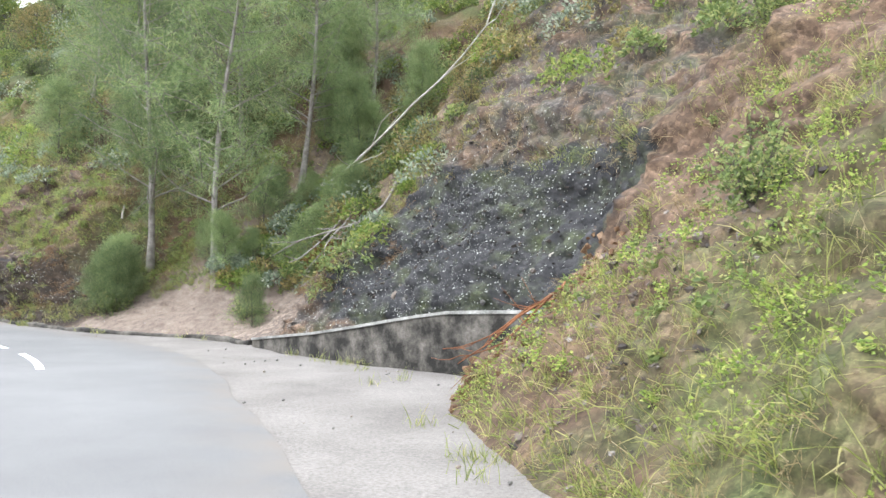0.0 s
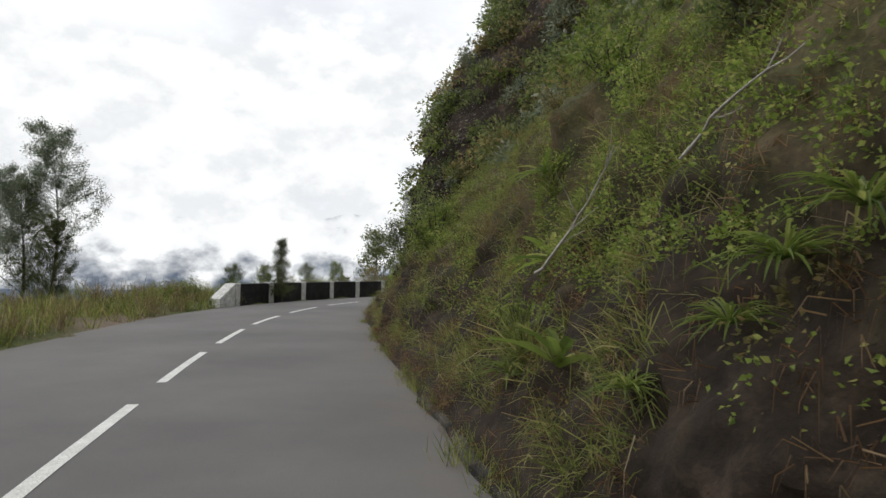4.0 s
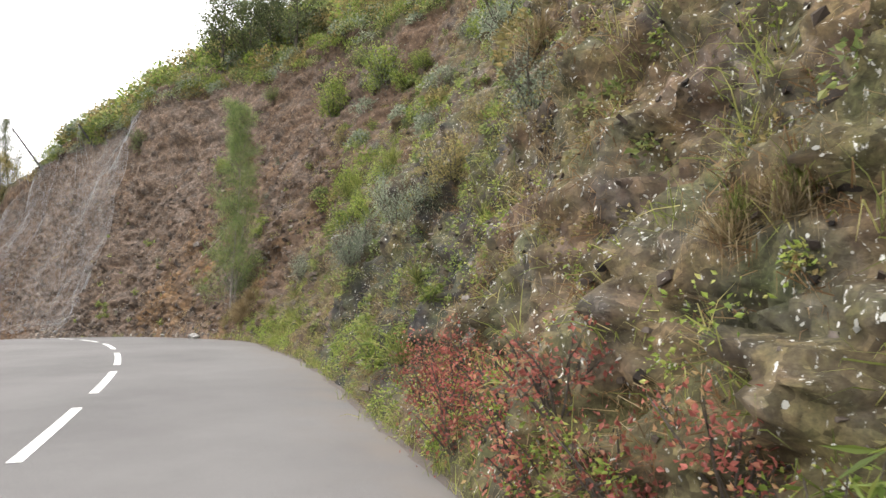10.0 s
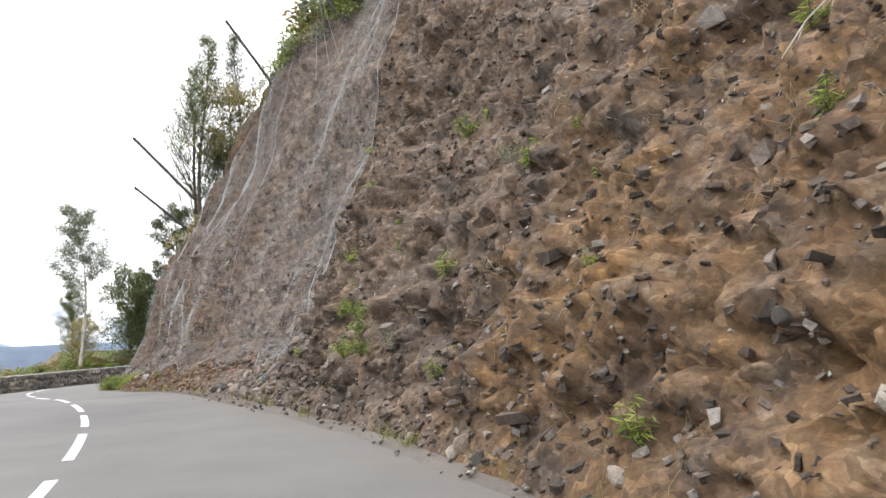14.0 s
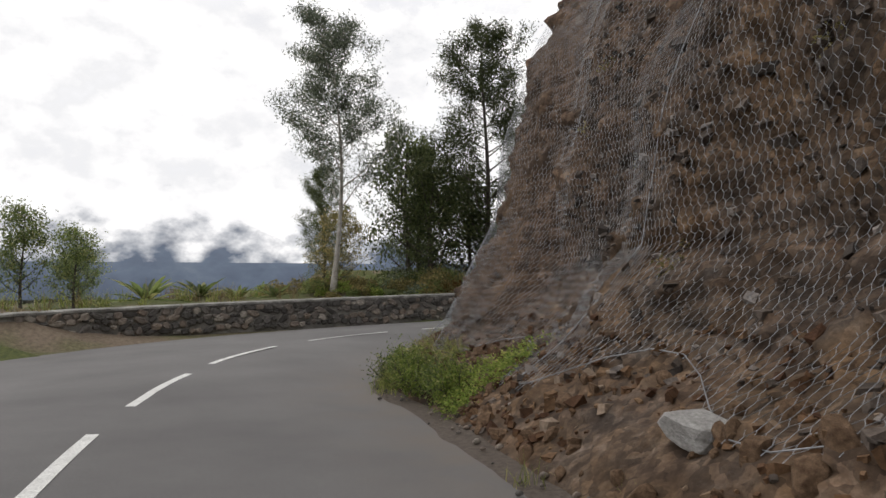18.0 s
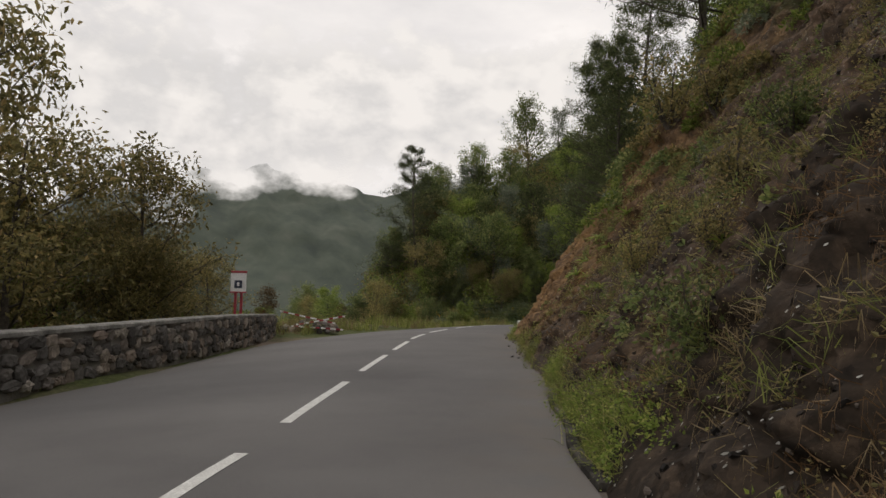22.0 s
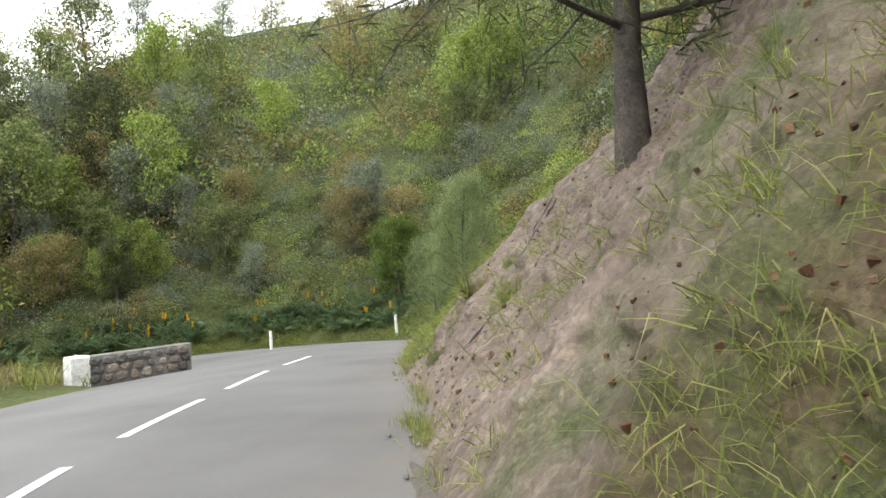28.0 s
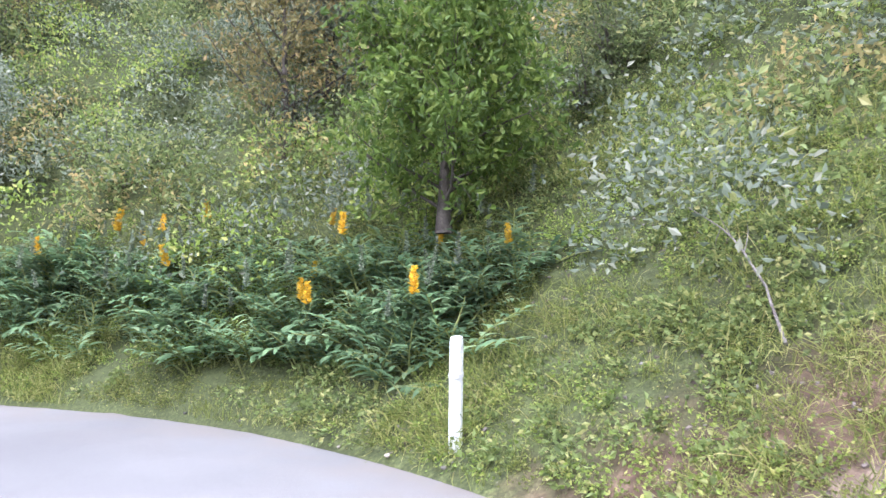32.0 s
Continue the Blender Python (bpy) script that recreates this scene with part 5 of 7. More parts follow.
for x, y, z in ((-65.51, 150.75, 0.51), (-64.9, 150.97, 0.74), (-64.61, 151.37, 0.6), (-64.2, 152.25, 0.14), (-62.19, 152.76, 0.95), (-65.35, 151.03, 0.31), (-63.78, 151.0, 1.76), (-60.17, 151.88, 2.9), (-59.15, 152.99, 3.15), (-60.06, 153.38, 1.97),
                (-68.91, 144.51, 2.31), (-72.04, 142.69, 1.35), (-73.03, 143.2, 0.2), (-72.83, 143.59, 0.05)):
    put("green", scaled(x, y, land(x, y) - 0.08, x * 77, 0.3), "small plants on the scree")
for x, y, z in ((-84.03, 116.6, 1.08), (-83.68, 118.05, 1.1), (-82.57, 119.67, 2.09), (-82.51, 118.81, 1.97), (-83.24, 119.08, 1.08), (-82.82, 120.35, 1.46), (-82.48, 120.01, 2.1), (-82.38, 118.75, 2.12), (-82.73, 118.22, 1.78), (-82.7, 119.57, 1.78)):
    put("aloe", scaled(x - 0.05, y, z, x * 199, 0.7, -15, 8), "rosette plants")
for i in range(30):
    s = 52 + 30 * (i + r1.random()) / 30
    p = spot(np.array([s]), np.array([r1.uniform(5.5, 7.2)]))[0]
    put(("bright", "olive", "green")[i % 3], scaled(p[0], p[1], float(ground_z(p[:1], p[1:2])[0]) - 0.05, s * 77, r1.uniform(0.5, 0.95)), "shrubs behind the parapet")
put("agave", scaled(-77.4, 133.4, land(-77.4, 133.4) + 0.05, 20, 0.9, -12, 8))
for x, y, z, k in ((-101.9, 100.2, 1.35, 40), (-102.8, 102.6, 1.1, 90), (-102.2, 103.9, 0.9, 10), (-101.6, 105.2, 0.8, 70)):
    put("agave", scaled(x, y, land(x, y), k, z * 1.7), "agaves beyond the wall")
for x, y, k in ((-70.6, 145.1, 1.0), (-70.0, 145.9, 0.75), (-68.95, 147.8, 1.0), (-66.9, 149.8, 0.65)):
    put("needle", scaled(x, y, land(x, y) - 0.05, x * 70, k), "casuarina saplings")

# ---------------------------------------------------------------- trees
def flat(x, y):
    return land(x, y)


# two casuarinas on the earth apron, and a third with its crown over the road
cas = grow(12.5, 0.1, 41, limbs=46, start=0.16, reach=2.6, shape=0.35, rise=0.35, twigs=6, leaf=(0.28, 0.013), leaf_n=24000, clump=0.16, droop=0.16)
casuarina = rooted("casuarina", *cas, BARK, NEEDLE, "tall slim casuarina with feathery crown on pale earth", "tree", "casuarinas on the earth apron", scaled(-6.0, 18.9, 0.5, 0, 0.95))
copy_thing(casuarina, scaled(-8.4, 20.4, 0.6, 130))
for x, y, k, a in ((-4.4, 21.6, 0.9, 230), (-11.4, 25.0, 0.8, 310), (-6.8, 23.6, 0.85, 20), (-9.6, 26.4, 0.8, 80), (-2.6, 24.0, 0.7, 170), (-14.0, 27.6, 0.7, 250)):
    copy_thing(casuarina, scaled(x, y, land(x, y) - 0.2, a, k))
for x, y, k in ((-8.7, 18.9, 0.85), (-8.5, 18.7, 0.75), (-9.0, 18.8, 0.8), (-8.8, 19.3, 0.85), (-8.3, 19.0, 0.72), (-8.6, 18.5, 0.9), (-4.7, 17.2, 0.9), (-4.4, 16.6, 0.6)):
    put("green" if k > 0.88 else "needle", scaled(x, y, land(x, y) - 0.1, x * 99, k), "shrubs on the earth apron")
pair = grow(7.9, 0.05, 42, limbs=44, start=0.1, reach=1.35, shape=0.42, rise=0.9, twigs=5, leaf=(0.2, 0.011), leaf_n=17000, clump=0.1, droop=0.02, fork=True)
rooted("casuarina", *pair, BARK, NEEDLE_FRESH, "twin-stemmed young casuarina at the foot of the stony cliff", "tree", m=scaled(-52.1, 74.7, 0.9, 40))
# eucalypt and darker trees beyond the stone wall
euc = grow(10.4, 0.105, 43, limbs=26, start=0.3, reach=3.2, shape=0.45, rise=0.75, twigs=6, leaf=(0.13, 0.034), leaf_n=26000, clump=0.17, droop=0.12)
eucalypt = rooted("eucalypt", *euc, PALE, LEAF_GREY, "tall airy eucalypt with pale trunk beyond the wall", "tree", "trees beyond the wall", scaled(-98.9, 106.1, flat(-98.9, 106.1), 10))
dark = grow(11.5, 0.15, 44, limbs=46, start=0.06, reach=3.7, shape=0.5, rise=0.6, twigs=6, leaf=(0.15, 0.036), leaf_n=42000, clump=0.19, droop=0.08)
dark_tree = rooted("casuarina", *dark, DARKWOOD, LEAF_DARK, "broad dark casuarina standing beyond the stone wall", "tree", "trees beyond the wall", scaled(-97.3, 112.8, flat(-97.3, 112.8), 60))
copy_thing(eucalypt, scaled(-96.1, 116.0, flat(-96.1, 116.0), 140, 0.86))
copy_thing(dark_tree, scaled(-101.5, 113.0, flat(-101.5, 113), 200, 0.62))
copy_thing(dark_tree, scaled(-42.6, 28.6, flat(-42.6, 28.6) - 0.1, 70, 0.36))
copy_thing(dark_tree, scaled(-39.6, 28.6, flat(-39.6, 28.6) - 0.1, 170, 0.24))
copy_thing(dark_tree, scaled(-103, 108.5, flat(-103, 108.5), 20, 0.45))
# the group beyond the black and white parapet
PARAPET_GROUP = ((-70.2, 69.4, 1.5), (-66.5, 73.0, 1.3), (-63.0, 68.5, 1.0), (-73.0, 76.0, 1.3), (-60.5, 63.5, 0.7), (-68.0, 64.0, 0.9), (-71.5, 73.2, 1.4))
for x, y, k, t in ((-43.0, 29.6, 0.56, 20), (-41.4, 27.6, 0.42, 200), (-71.5, 72.5, 0.9, 80)):
    copy_thing(eucalypt, scaled(x, y, flat(x, y) - 0.1, t, k))
spire = grow(2.6, 0.04, 45, limbs=30, start=0.08, reach=0.7, shape=0.9, rise=0.6, twigs=3, leaf=(0.12, 0.014), leaf_n=6000, clump=0.07)
rooted("young_conifer", *spire, DARKWOOD, LEAF_DARK, "small dark conifer behind the parapet", "tree", m=scaled(-41.6, 37.6, flat(-41.6, 37.6), 0, 1.0))
# trees on the top of the cut
fir = grow(11.0, 0.13, 46, limbs=52, start=0.12, reach=3.3, shape=0.75, rise=0.15, twigs=6, leaf=(0.2, 0.022), leaf_n=24000, clump=0.11, droop=0.03)
spires = grow(9.6, 0.11, 47, limbs=40, start=0.1, reach=3.4, shape=0.85, rise=1.3, twigs=6, leaf=(0.19, 0.02), leaf_n=10000, clump=0.12, droop=-0.05)
conifer = rooted("conifer", *fir, DARKWOOD, LEAF_DARK, "tall dark conifer with layered boughs above the cut", "tree", "conifers above the cut", scaled(-75.0, 137.4, land(-75.0, 137.4) - 0.3, 40, 1.05))
spire_tree = rooted("casuarina", *spires, DARKWOOD, LEAF_DARK, "airy casuarina with upswept boughs above the netted cliff", "tree", "casuarinas above the net", scaled(-81.9, 100.1, land(-81.9, 100.1) - 0.3, 0))
for x, y, k, a in ((-82.9, 101.0, 1.0, 90), (-80.8, 101.6, 0.8, 200), (-83.6, 102.6, 0.7, 300)):
    copy_thing(spire_tree, scaled(x, y, land(x, y) - 0.3, a, k))
for x, y, k, a in ((-74.0, 139.4, 0.95, 160), (-73.4, 136.2, 1.1, 290), (-76.6, 133.5, 0.8, 200), (-78.6, 122.5, 0.9, 220)):
    copy_thing(conifer, scaled(x, y, land(x, y) - 0.3, a, k))
copy_thing(conifer, scaled(-79.2, 178.0, land(-79.2, 178) - 0.5, 30, 1.35))

# broad-leaved woodland on the slopes
wood_kinds = [
    (grow(6.0, 0.12, 51, limbs=22, start=0.2, reach=2.6, shape=0.4, rise=0.7, twigs=4, leaf=(0.17, 0.085), leaf_n=5200, clump=0.24), LEAF, "rounded green broad-leaved tree on the wooded slope"),
    (grow(5.5, 0.11, 52, limbs=20, start=0.15, reach=2.6, shape=0.4, rise=0.6, twigs=4, leaf=(0.15, 0.065), leaf_n=5400, clump=0.25), LEAF_OLIVE, "olive-brown tree on the wooded slope"),
    (grow(5.0, 0.11, 53, limbs=20, start=0.15, reach=2.3, shape=0.4, rise=0.7, twigs=4, leaf=(0.13, 0.055), leaf_n=6000, clump=0.23), LEAF_GREY, "grey-green tree on the wooded slope"),
    (grow(5.2, 0.11, 54, limbs=20, start=0.15, reach=2.4, shape=0.4, rise=0.7, twigs=4, leaf=(0.16, 0.08), leaf_n=5200, clump=0.24), LEAF_BRIGHT, "fresh yellow-green tree on the wooded slope"),
    (grow(5.6, 0.12, 55, limbs=22, start=0.12, reach=2.5, shape=0.4, rise=0.7, twigs=4, leaf=(0.16, 0.07), leaf_n=5600, clump=0.24), LEAF_DARK, "dense dark green tree on the wooded slope"),
    (grow(4.0, 0.08, 56, limbs=18, start=0.15, reach=1.5, shape=0.4, rise=0.8, twigs=4, leaf=(0.13, 0.045), leaf_n=3200, clump=0.2), LEAF_RUST, "rust-coloured withered tree on the wooded slope")]
WOODS = [rooted("broadleaf_tree", w, l, DARKWOOD, m, label, "tree", "woodland on the slope", scaled(-40 - 6 * i, 196, 30)) for i, ((w, l), m, label) in enumerate(wood_kinds)]


def above(s, k):
    """A place on the hill over the cut: k from 0 at its edge to 1 at its far end."""
    return spot(np.array([s]), bank_base(np.array([s]), TALL(s)) - REACH(s) * k, TALL(s) + REACH(s) * k * 0.72)[0]


r2 = np.random.default_rng(23)


def wood(x, y, z, size, mix):
    i = r2.choice(6, p=np.array(mix) / sum(mix))
    return copy_thing(WOODS[i], scaled(x, y, z - 0.3, r2.uniform(0, 360), size * r2.uniform(0.75, 1.2), stretch=r2.uniform(0.85, 1.2)))


def on_hill(s0, s1, k0, k1):
    p = above(r2.uniform(s0, s1), r2.uniform(k0, k1))
    return p[0], p[1], land(p[0], p[1])


for x, y, k in PARAPET_GROUP:
    wood(x, y, land(x, y), k, (1, 5, 0, 0, 4, 0.4))
for s in np.arange(-4, 98, 2.8):
    p = above(s + r2.uniform(-1, 1), r2.uniform(0.0, 0.12))
    wood(p[0], p[1], land(p[0], p[1]), 0.66, (4, 2, 2, 2, 3, 0.1))
for s in (103.5, 105.2, 107.0, 108.6):
    p = above(s, 0.02)
    wood(p[0], p[1], land(p[0], p[1]), 0.85, (1, 0, 0, 0, 6, 0))
for s in np.arange(14, 48, 2.4):
    wood(*on_hill(s - 1, s + 1, 0.1, 0.5), 0.9, (4, 2, 2, 2, 3, 0.1))
for s in np.arange(134, 200, 2.6):
    wood(*on_hill(s - 1, s + 1, 0.0, 0.2), 0.75, (4, 2, 2, 1, 4, 0.2))
for i in range(70):
    wood(*on_hill(196, 224, 0, 1), 1.15, (3, 6, 4, 4, 0.4, 0.5))
for i in range(40):
    s = r2.uniform(203, 224)
    p = on_bank(s, r2.uniform(2.2, 0.98 * float(TALL(s)) + 0.5))[0]
    wood(p[0], p[1], land(p[0], p[1]), 0.62, (3, 2, 5, 3, 0.6, 0.3))
for i in range(30):
    x, y = r2.uniform(-95, -64), r2.uniform(174, 204)
    wood(x, y, land(x, y), 0.7, (2, 5, 2, 2, 0.5, 2))
# brown thicket beyond the stone wall and along the last straight
for i in range(26):
    s = r2.uniform(150, 172)
    p = spot(np.array([s]), np.array([r2.uniform(9.5, 16)]))[0]
    wood(p[0], p[1], land(p[0], p[1]), 0.62, (1, 6, 1, 1, 1, 1.2))
for x, y, k in ((-97.6, 110.2, 0.85), (-98.6, 113.4, 0.95), (-97.0, 115.0, 0.8), (-99.6, 110.6, 0.9), (-96.2, 118.0, 0.7), (-100.2, 107.2, 0.6)):
    wood(x, y, land(x, y), k, (0, 1, 0, 0, 5, 0))
for x, y, k in ((-95.4, 121.6, 1.15), (-97.8, 124.0, 1.2), (-94.2, 126.5, 0.9), (-99.5, 119.5, 1.0)):
    wood(x, y, land(x, y), k, (0, 6, 0, 0, 0, 0))
for i in range(22):
    s = r2.uniform(172, 206)
    p = spot(np.array([s]), np.array([r2.uniform(11, 17)]))[0]
    wood(p[0], p[1], land(p[0], p[1]), 0.5, (3, 4, 2, 2, 1, 0.6))
for x, y, k in ((-100.6, 97.4, 0.5), (-101.8, 96.2, 0.45), (-104, 98.5, 0.4)):
    wood(x, y, land(x, y), k, (3, 0, 0, 3, 0, 0))
for i in range(20):
    s = r2.uniform(60, 104)
    p = spot(np.array([s]), np.array([r2.uniform(9, 15)]))[0]
    wood(p[0], p[1], land(p[0], p[1]), 0.32, (2, 2, 1, 1, 1, 0.2))


def canopy(name, spots, material, label, seed, per=420, leaf=0.26):
    """Crowns and scrub of the closed growth, too many to tell apart."""
    if not spots:
        return
    r = np.random.default_rng(seed)
    c = np.repeat(np.array([q[:3] for q in spots]), per, 0)
    size = np.repeat(np.array([q[3] for q in spots]), per)[:, None]
    d = unit(r.normal(0, 1, c.shape))
    d[:, 2] = np.abs(d[:, 2]) * 0.95 - 0.25
    lump = 1 + 0.45 * fbm(c * 0.3 + d * 1.7, 3, seed)[:, None] + 0.2 * fbm(c * 0.3 + d * 5.0, 2, seed + 5)[:, None]
    p = c + d * size * lump * r.uniform(0.7, 1.08, (len(c), 1)) * (1, 1, 1.1)
    le = leaf * r.uniform(0.6, 1.4, len(c))
    ob = new(name, mesh_from(name, *leaves(p, d * 0.6 + r.normal(0, 0.7, c.shape), le, le * 0.5, r), material))
    return tagged(ob, label, "woodland", kind="stuff")


KINDS = ((LEAF, "green"), (LEAF_OLIVE, "olive-brown"), (LEAF_GREY, "grey-green"), (LEAF_BRIGHT, "yellow-green"), (LEAF_DARK, "dark green"), (LEAF_RUST, "rusty withered"))


def cover(name, what, places, mix, seed, per, leaf):
    groups = [[] for _ in KINDS]
    for q in places:
        groups[r2.choice(6, p=np.array(mix) / sum(mix))].append(q)
    for k, (mt, colour) in enumerate(KINDS):
        canopy(name, groups[k], mt, colour + " " + what, seed + k, per, leaf)


far_hill = []
for i in range(760):
    x, y, z = on_hill(194, 230, 0.05, 1)
    far_hill.append((x, y, z + 0.7, r2.uniform(1.4, 2.9)))
for i in range(110):
    x, y = r2.uniform(-95, -62), r2.uniform(173, 207)
    far_hill.append((x, y, land(x, y) + 0.5, r2.uniform(1.2, 2.3)))
for i in range(230):
    x, y, z = on_hill(172, 200, 0, 0.7)
    far_hill.append((x, y, z + 0.5, r2.uniform(1.0, 1.9)))
for i in range(130):
    x, y, z = on_hill(196, 212, 0.3, 1)
    far_hill.append((x, y, z + 1.2, r2.uniform(2.2, 3.6)))
for i in range(300):
    s = r2.uniform(64, 122)
    x, y, z = on_hill(s - 1, s + 1, 0, 0.55)
    far_hill.append((x, y, z + 0.2, r2.uniform(0.7, 1.6)))
for i in range(340):
    s = r2.uniform(58, 118)
    x, y, z = on_hill(s - 1, s + 1, 0.3, 1.0)
    far_hill.append((x, y, z + 0.3, r2.uniform(1.2, 2.2)))
cover("woodland", "woodland crowns covering the slope", far_hill, (20, 34, 20, 22, 2, 1.2), 300, 280, 0.26)
near_hill = []
for i in range(420):
    s = r2.uniform(198, 226)
    p = on_bank(s, r2.uniform(max(1.4, (202 - s) / 0.75), max(7.5, float(TALL(s)) + 0.5)))[0]
    near_hill.append((p[0], p[1], land(p[0], p[1]) + 0.2, r2.uniform(0.6, 1.25)))
for i in range(190):
    s = r2.uniform(178, 203)
    p = on_bank(s, r2.uniform(4.6 if 186 < s < 196 else 6.5, float(TALL(s)) + 0.5))[0]
    near_hill.append((p[0], p[1], p[2] + 0.2, r2.uniform(0.5, 1.0)))
for i in range(380):
    x, y = r2.uniform(-62, -40), r2.uniform(154, 184)
    z = land(x, y)
    if z > 3.2:
        near_hill.append((x, y, z + 0.2, r2.uniform(0.8, 1.5)))
near_hill = [q for q in near_hill if math.hypot(q[0] + 60.3, q[1] - 159.9) > 2.0]
cover("undergrowth", "undergrowth closing the slope under the trees", near_hill, (30, 12, 30, 16, 10, 0.5), 320, 600, 0.085)
scrub = []
for i in range(230):
    s = r2.uniform(12, 48)
    scrub.append((*above(s, r2.random() * 0.8), r2.uniform(0.9, 1.9)))
for i in range(330):
    s = 13 + 35 * r2.random() ** 1.4
    p = on_bank(s, r2.uniform(1.5 if s < 17 else 4.4 if s < 32 else 3.8, 12.5))[0]
    scrub.append((*p, r2.uniform(0.3, 0.75)))
for i in range(70):
    s = r2.uniform(-6, 12)
    p = on_bank(s, r2.uniform(5.0, 12.5))[0]
    scrub.append((*p, r2.uniform(0.35, 0.8)))
for i in range(200):
    s = r2.uniform(46, 126)
    scrub.append((*on_hill(s, s, 0, 0.3), r2.uniform(0.5, 1.3)))
for i in range(150):
    s = r2.uniform(60, 95)
    p = on_bank(s, 4 + 9.5 * r2.random() ** 0.7)[0]
    scrub.append((*p, r2.uniform(0.25, 0.6)))
for i in range(300):
    s = r2.uniform(42, 66)
    scrub.append((*on_bank(s, r2.uniform(3.4, 13))[0], r2.uniform(0.35, 0.8)))
for i in range(70):
    s = r2.uniform(133, 178)
    p = on_bank(s, r2.uniform(6.2, 8.4))[0]
    scrub.append((*p, r2.uniform(0.4, 0.9)))
for i in range(130):
    s = r2.uniform(15.6, 18.5)
    scrub.append((*on_bank(s, r2.uniform(1.1, 5.5))[0], r2.uniform(0.2, 0.42)))
for i in range(60):
    s = r2.uniform(156, 166)
    scrub.append((*on_bank(s, r2.uniform(3.2, 8))[0], r2.uniform(0.2, 0.5)))
for i in range(170):
    s = r2.uniform(78, 125)
    scrub.append((*on_bank(s, float(TALL(s)) - 1.3 * r2.random())[0], r2.uniform(0.4, 1.0)))
cover("scrub", "scrub covering the hillside above the cut", scrub, (26, 24, 20, 22, 6, 0.5), 340, 330, 0.11)
# the round bright bush above the bend
ball = grow(2.9, 0.07, 61, limbs=38, start=0.06, reach=1.35, shape=0.25, rise=0.5, twigs=5, leaf=(0.1, 0.045), leaf_n=14000, clump=0.14)
FRESH = mat("leaf_fresh", leafy((0.07, 0.12, 0.025), (0.17, 0.25, 0.045), (0.27, 0.33, 0.08)))
rooted("round_bush", *ball, DARKWOOD, FRESH, "round bright green bush above the roadside slope", "bush", m=scaled(-59.9, 160.3, 1.0, 0))
for wd in WOODS:
    x, y = -62 - 5 * WOODS.index(wd), 178.0
    wd.matrix_basis = scaled(x, y, land(x, y) - 0.2, 0, 0.9)

# ginger lilies at the bend
def ginger_parts(seed):
    """Leaning stems with two ranks of long leaves that bend over."""
    r = np.random.default_rng(seed)
    pieces, vs = [], []
    for i in range(8):
        a = i * 2.4 + r.normal(0, 0.2)
        q = limb((r.normal(0, 0.12), r.normal(0, 0.12), -0.1), (np.cos(a) * 0.55, np.sin(a) * 0.55, 1), r.uniform(0.75, 1.2), -0.7, 6, r)
        pieces.append(tube(q, np.linspace(0.014, 0.007, 7), 5))
        for j in range(13):
            t = 0.3 + 0.7 * (j + r.random() * 0.5) / 13
            p = np.array([np.interp(t * 6, np.arange(7), q[:, c]) for c in range(3)])
            way = unit(q[-1] - q[2])
            b = a + np.pi / 2 + (j % 2) * np.pi + r.normal(0, 0.22)
            d = unit(np.array([np.cos(b), np.sin(b), 0.25]) + way * 0.55)
            le, wd = r.uniform(0.26, 0.42), r.uniform(0.06, 0.085)
            side = unit(np.cross(d, (0, 0, 1.0)))
            k = np.array([0, 0.35, 0.7, 1.0])
            c = p + d * (le * k)[:, None] - np.array([0, 0, 1.0]) * (0.42 * le * k ** 2)[:, None]
            w = wd * np.array([0.25, 1.0, 0.75, 0.06])
            vs.append(np.stack([c - side * w[:, None] / 2, c + side * w[:, None] / 2], 1).reshape(-1, 3))
    n = len(vs)
    f = np.arange(n)[:, None, None] * 8 + np.array([(0, 1, 3, 2), (2, 3, 5, 4), (4, 5, 7, 6)])
    return bundle(pieces), (np.concatenate(vs), f.reshape(-1, 4))


def flower_parts(seed, n=150, long_=0.07):
    """An upright bottlebrush of florets."""
    r = np.random.default_rng(seed)
    t = r.random(n)
    a = r.uniform(0, 6.3, n)
    p = np.stack([0 * t, 0 * t, 1.0 + t * 0.34], -1)
    d = np.stack([np.cos(a), np.sin(a), 0.35 + 0 * t], -1)
    return leaves(p, d, long_ * (1.25 - 0.5 * t) * r.uniform(0.7, 1.3, n), np.full(n, 0.024), r)


plant_kind("ginger", "ginger_lily", *ginger_parts(71), LEAF, mat("ginger_leaf", leafy((0.08, 0.14, 0.07), (0.19, 0.29, 0.145), (0.3, 0.39, 0.21), 0.3)), "green ginger lily clump with long drooping leaves", "ginger lily")
spent = mesh_from("seed_spike", *flower_parts(73, 110, 0.045), LEAF_GREY)
flower = mesh_from("flower_spike", *flower_parts(72), GOLD)
r3 = np.random.default_rng(29)
for i in range(230):
    s = 202.6 + 19 * r3.random() ** 1.2
    p = on_bank(s, 0.3 + 1.3 * r3.random())[0]
    ob = put("ginger", scaled(p[0], p[1], p[2] - 0.05, r3.uniform(0, 360), r3.uniform(0.6, 0.95), *r3.normal(0, 6, 2)), "ginger lilies at the bend")
    bloom = r3.random()
    if bloom > 0.6:
        part("seed_spike", spent, None, ob, "grey-green spent flower spike")
    if bloom < 0.2:
        ob["label"] = "green ginger lily clump with a yellow flower spike"
        part("flower_spike", flower, None, ob, "yellow flower spike")

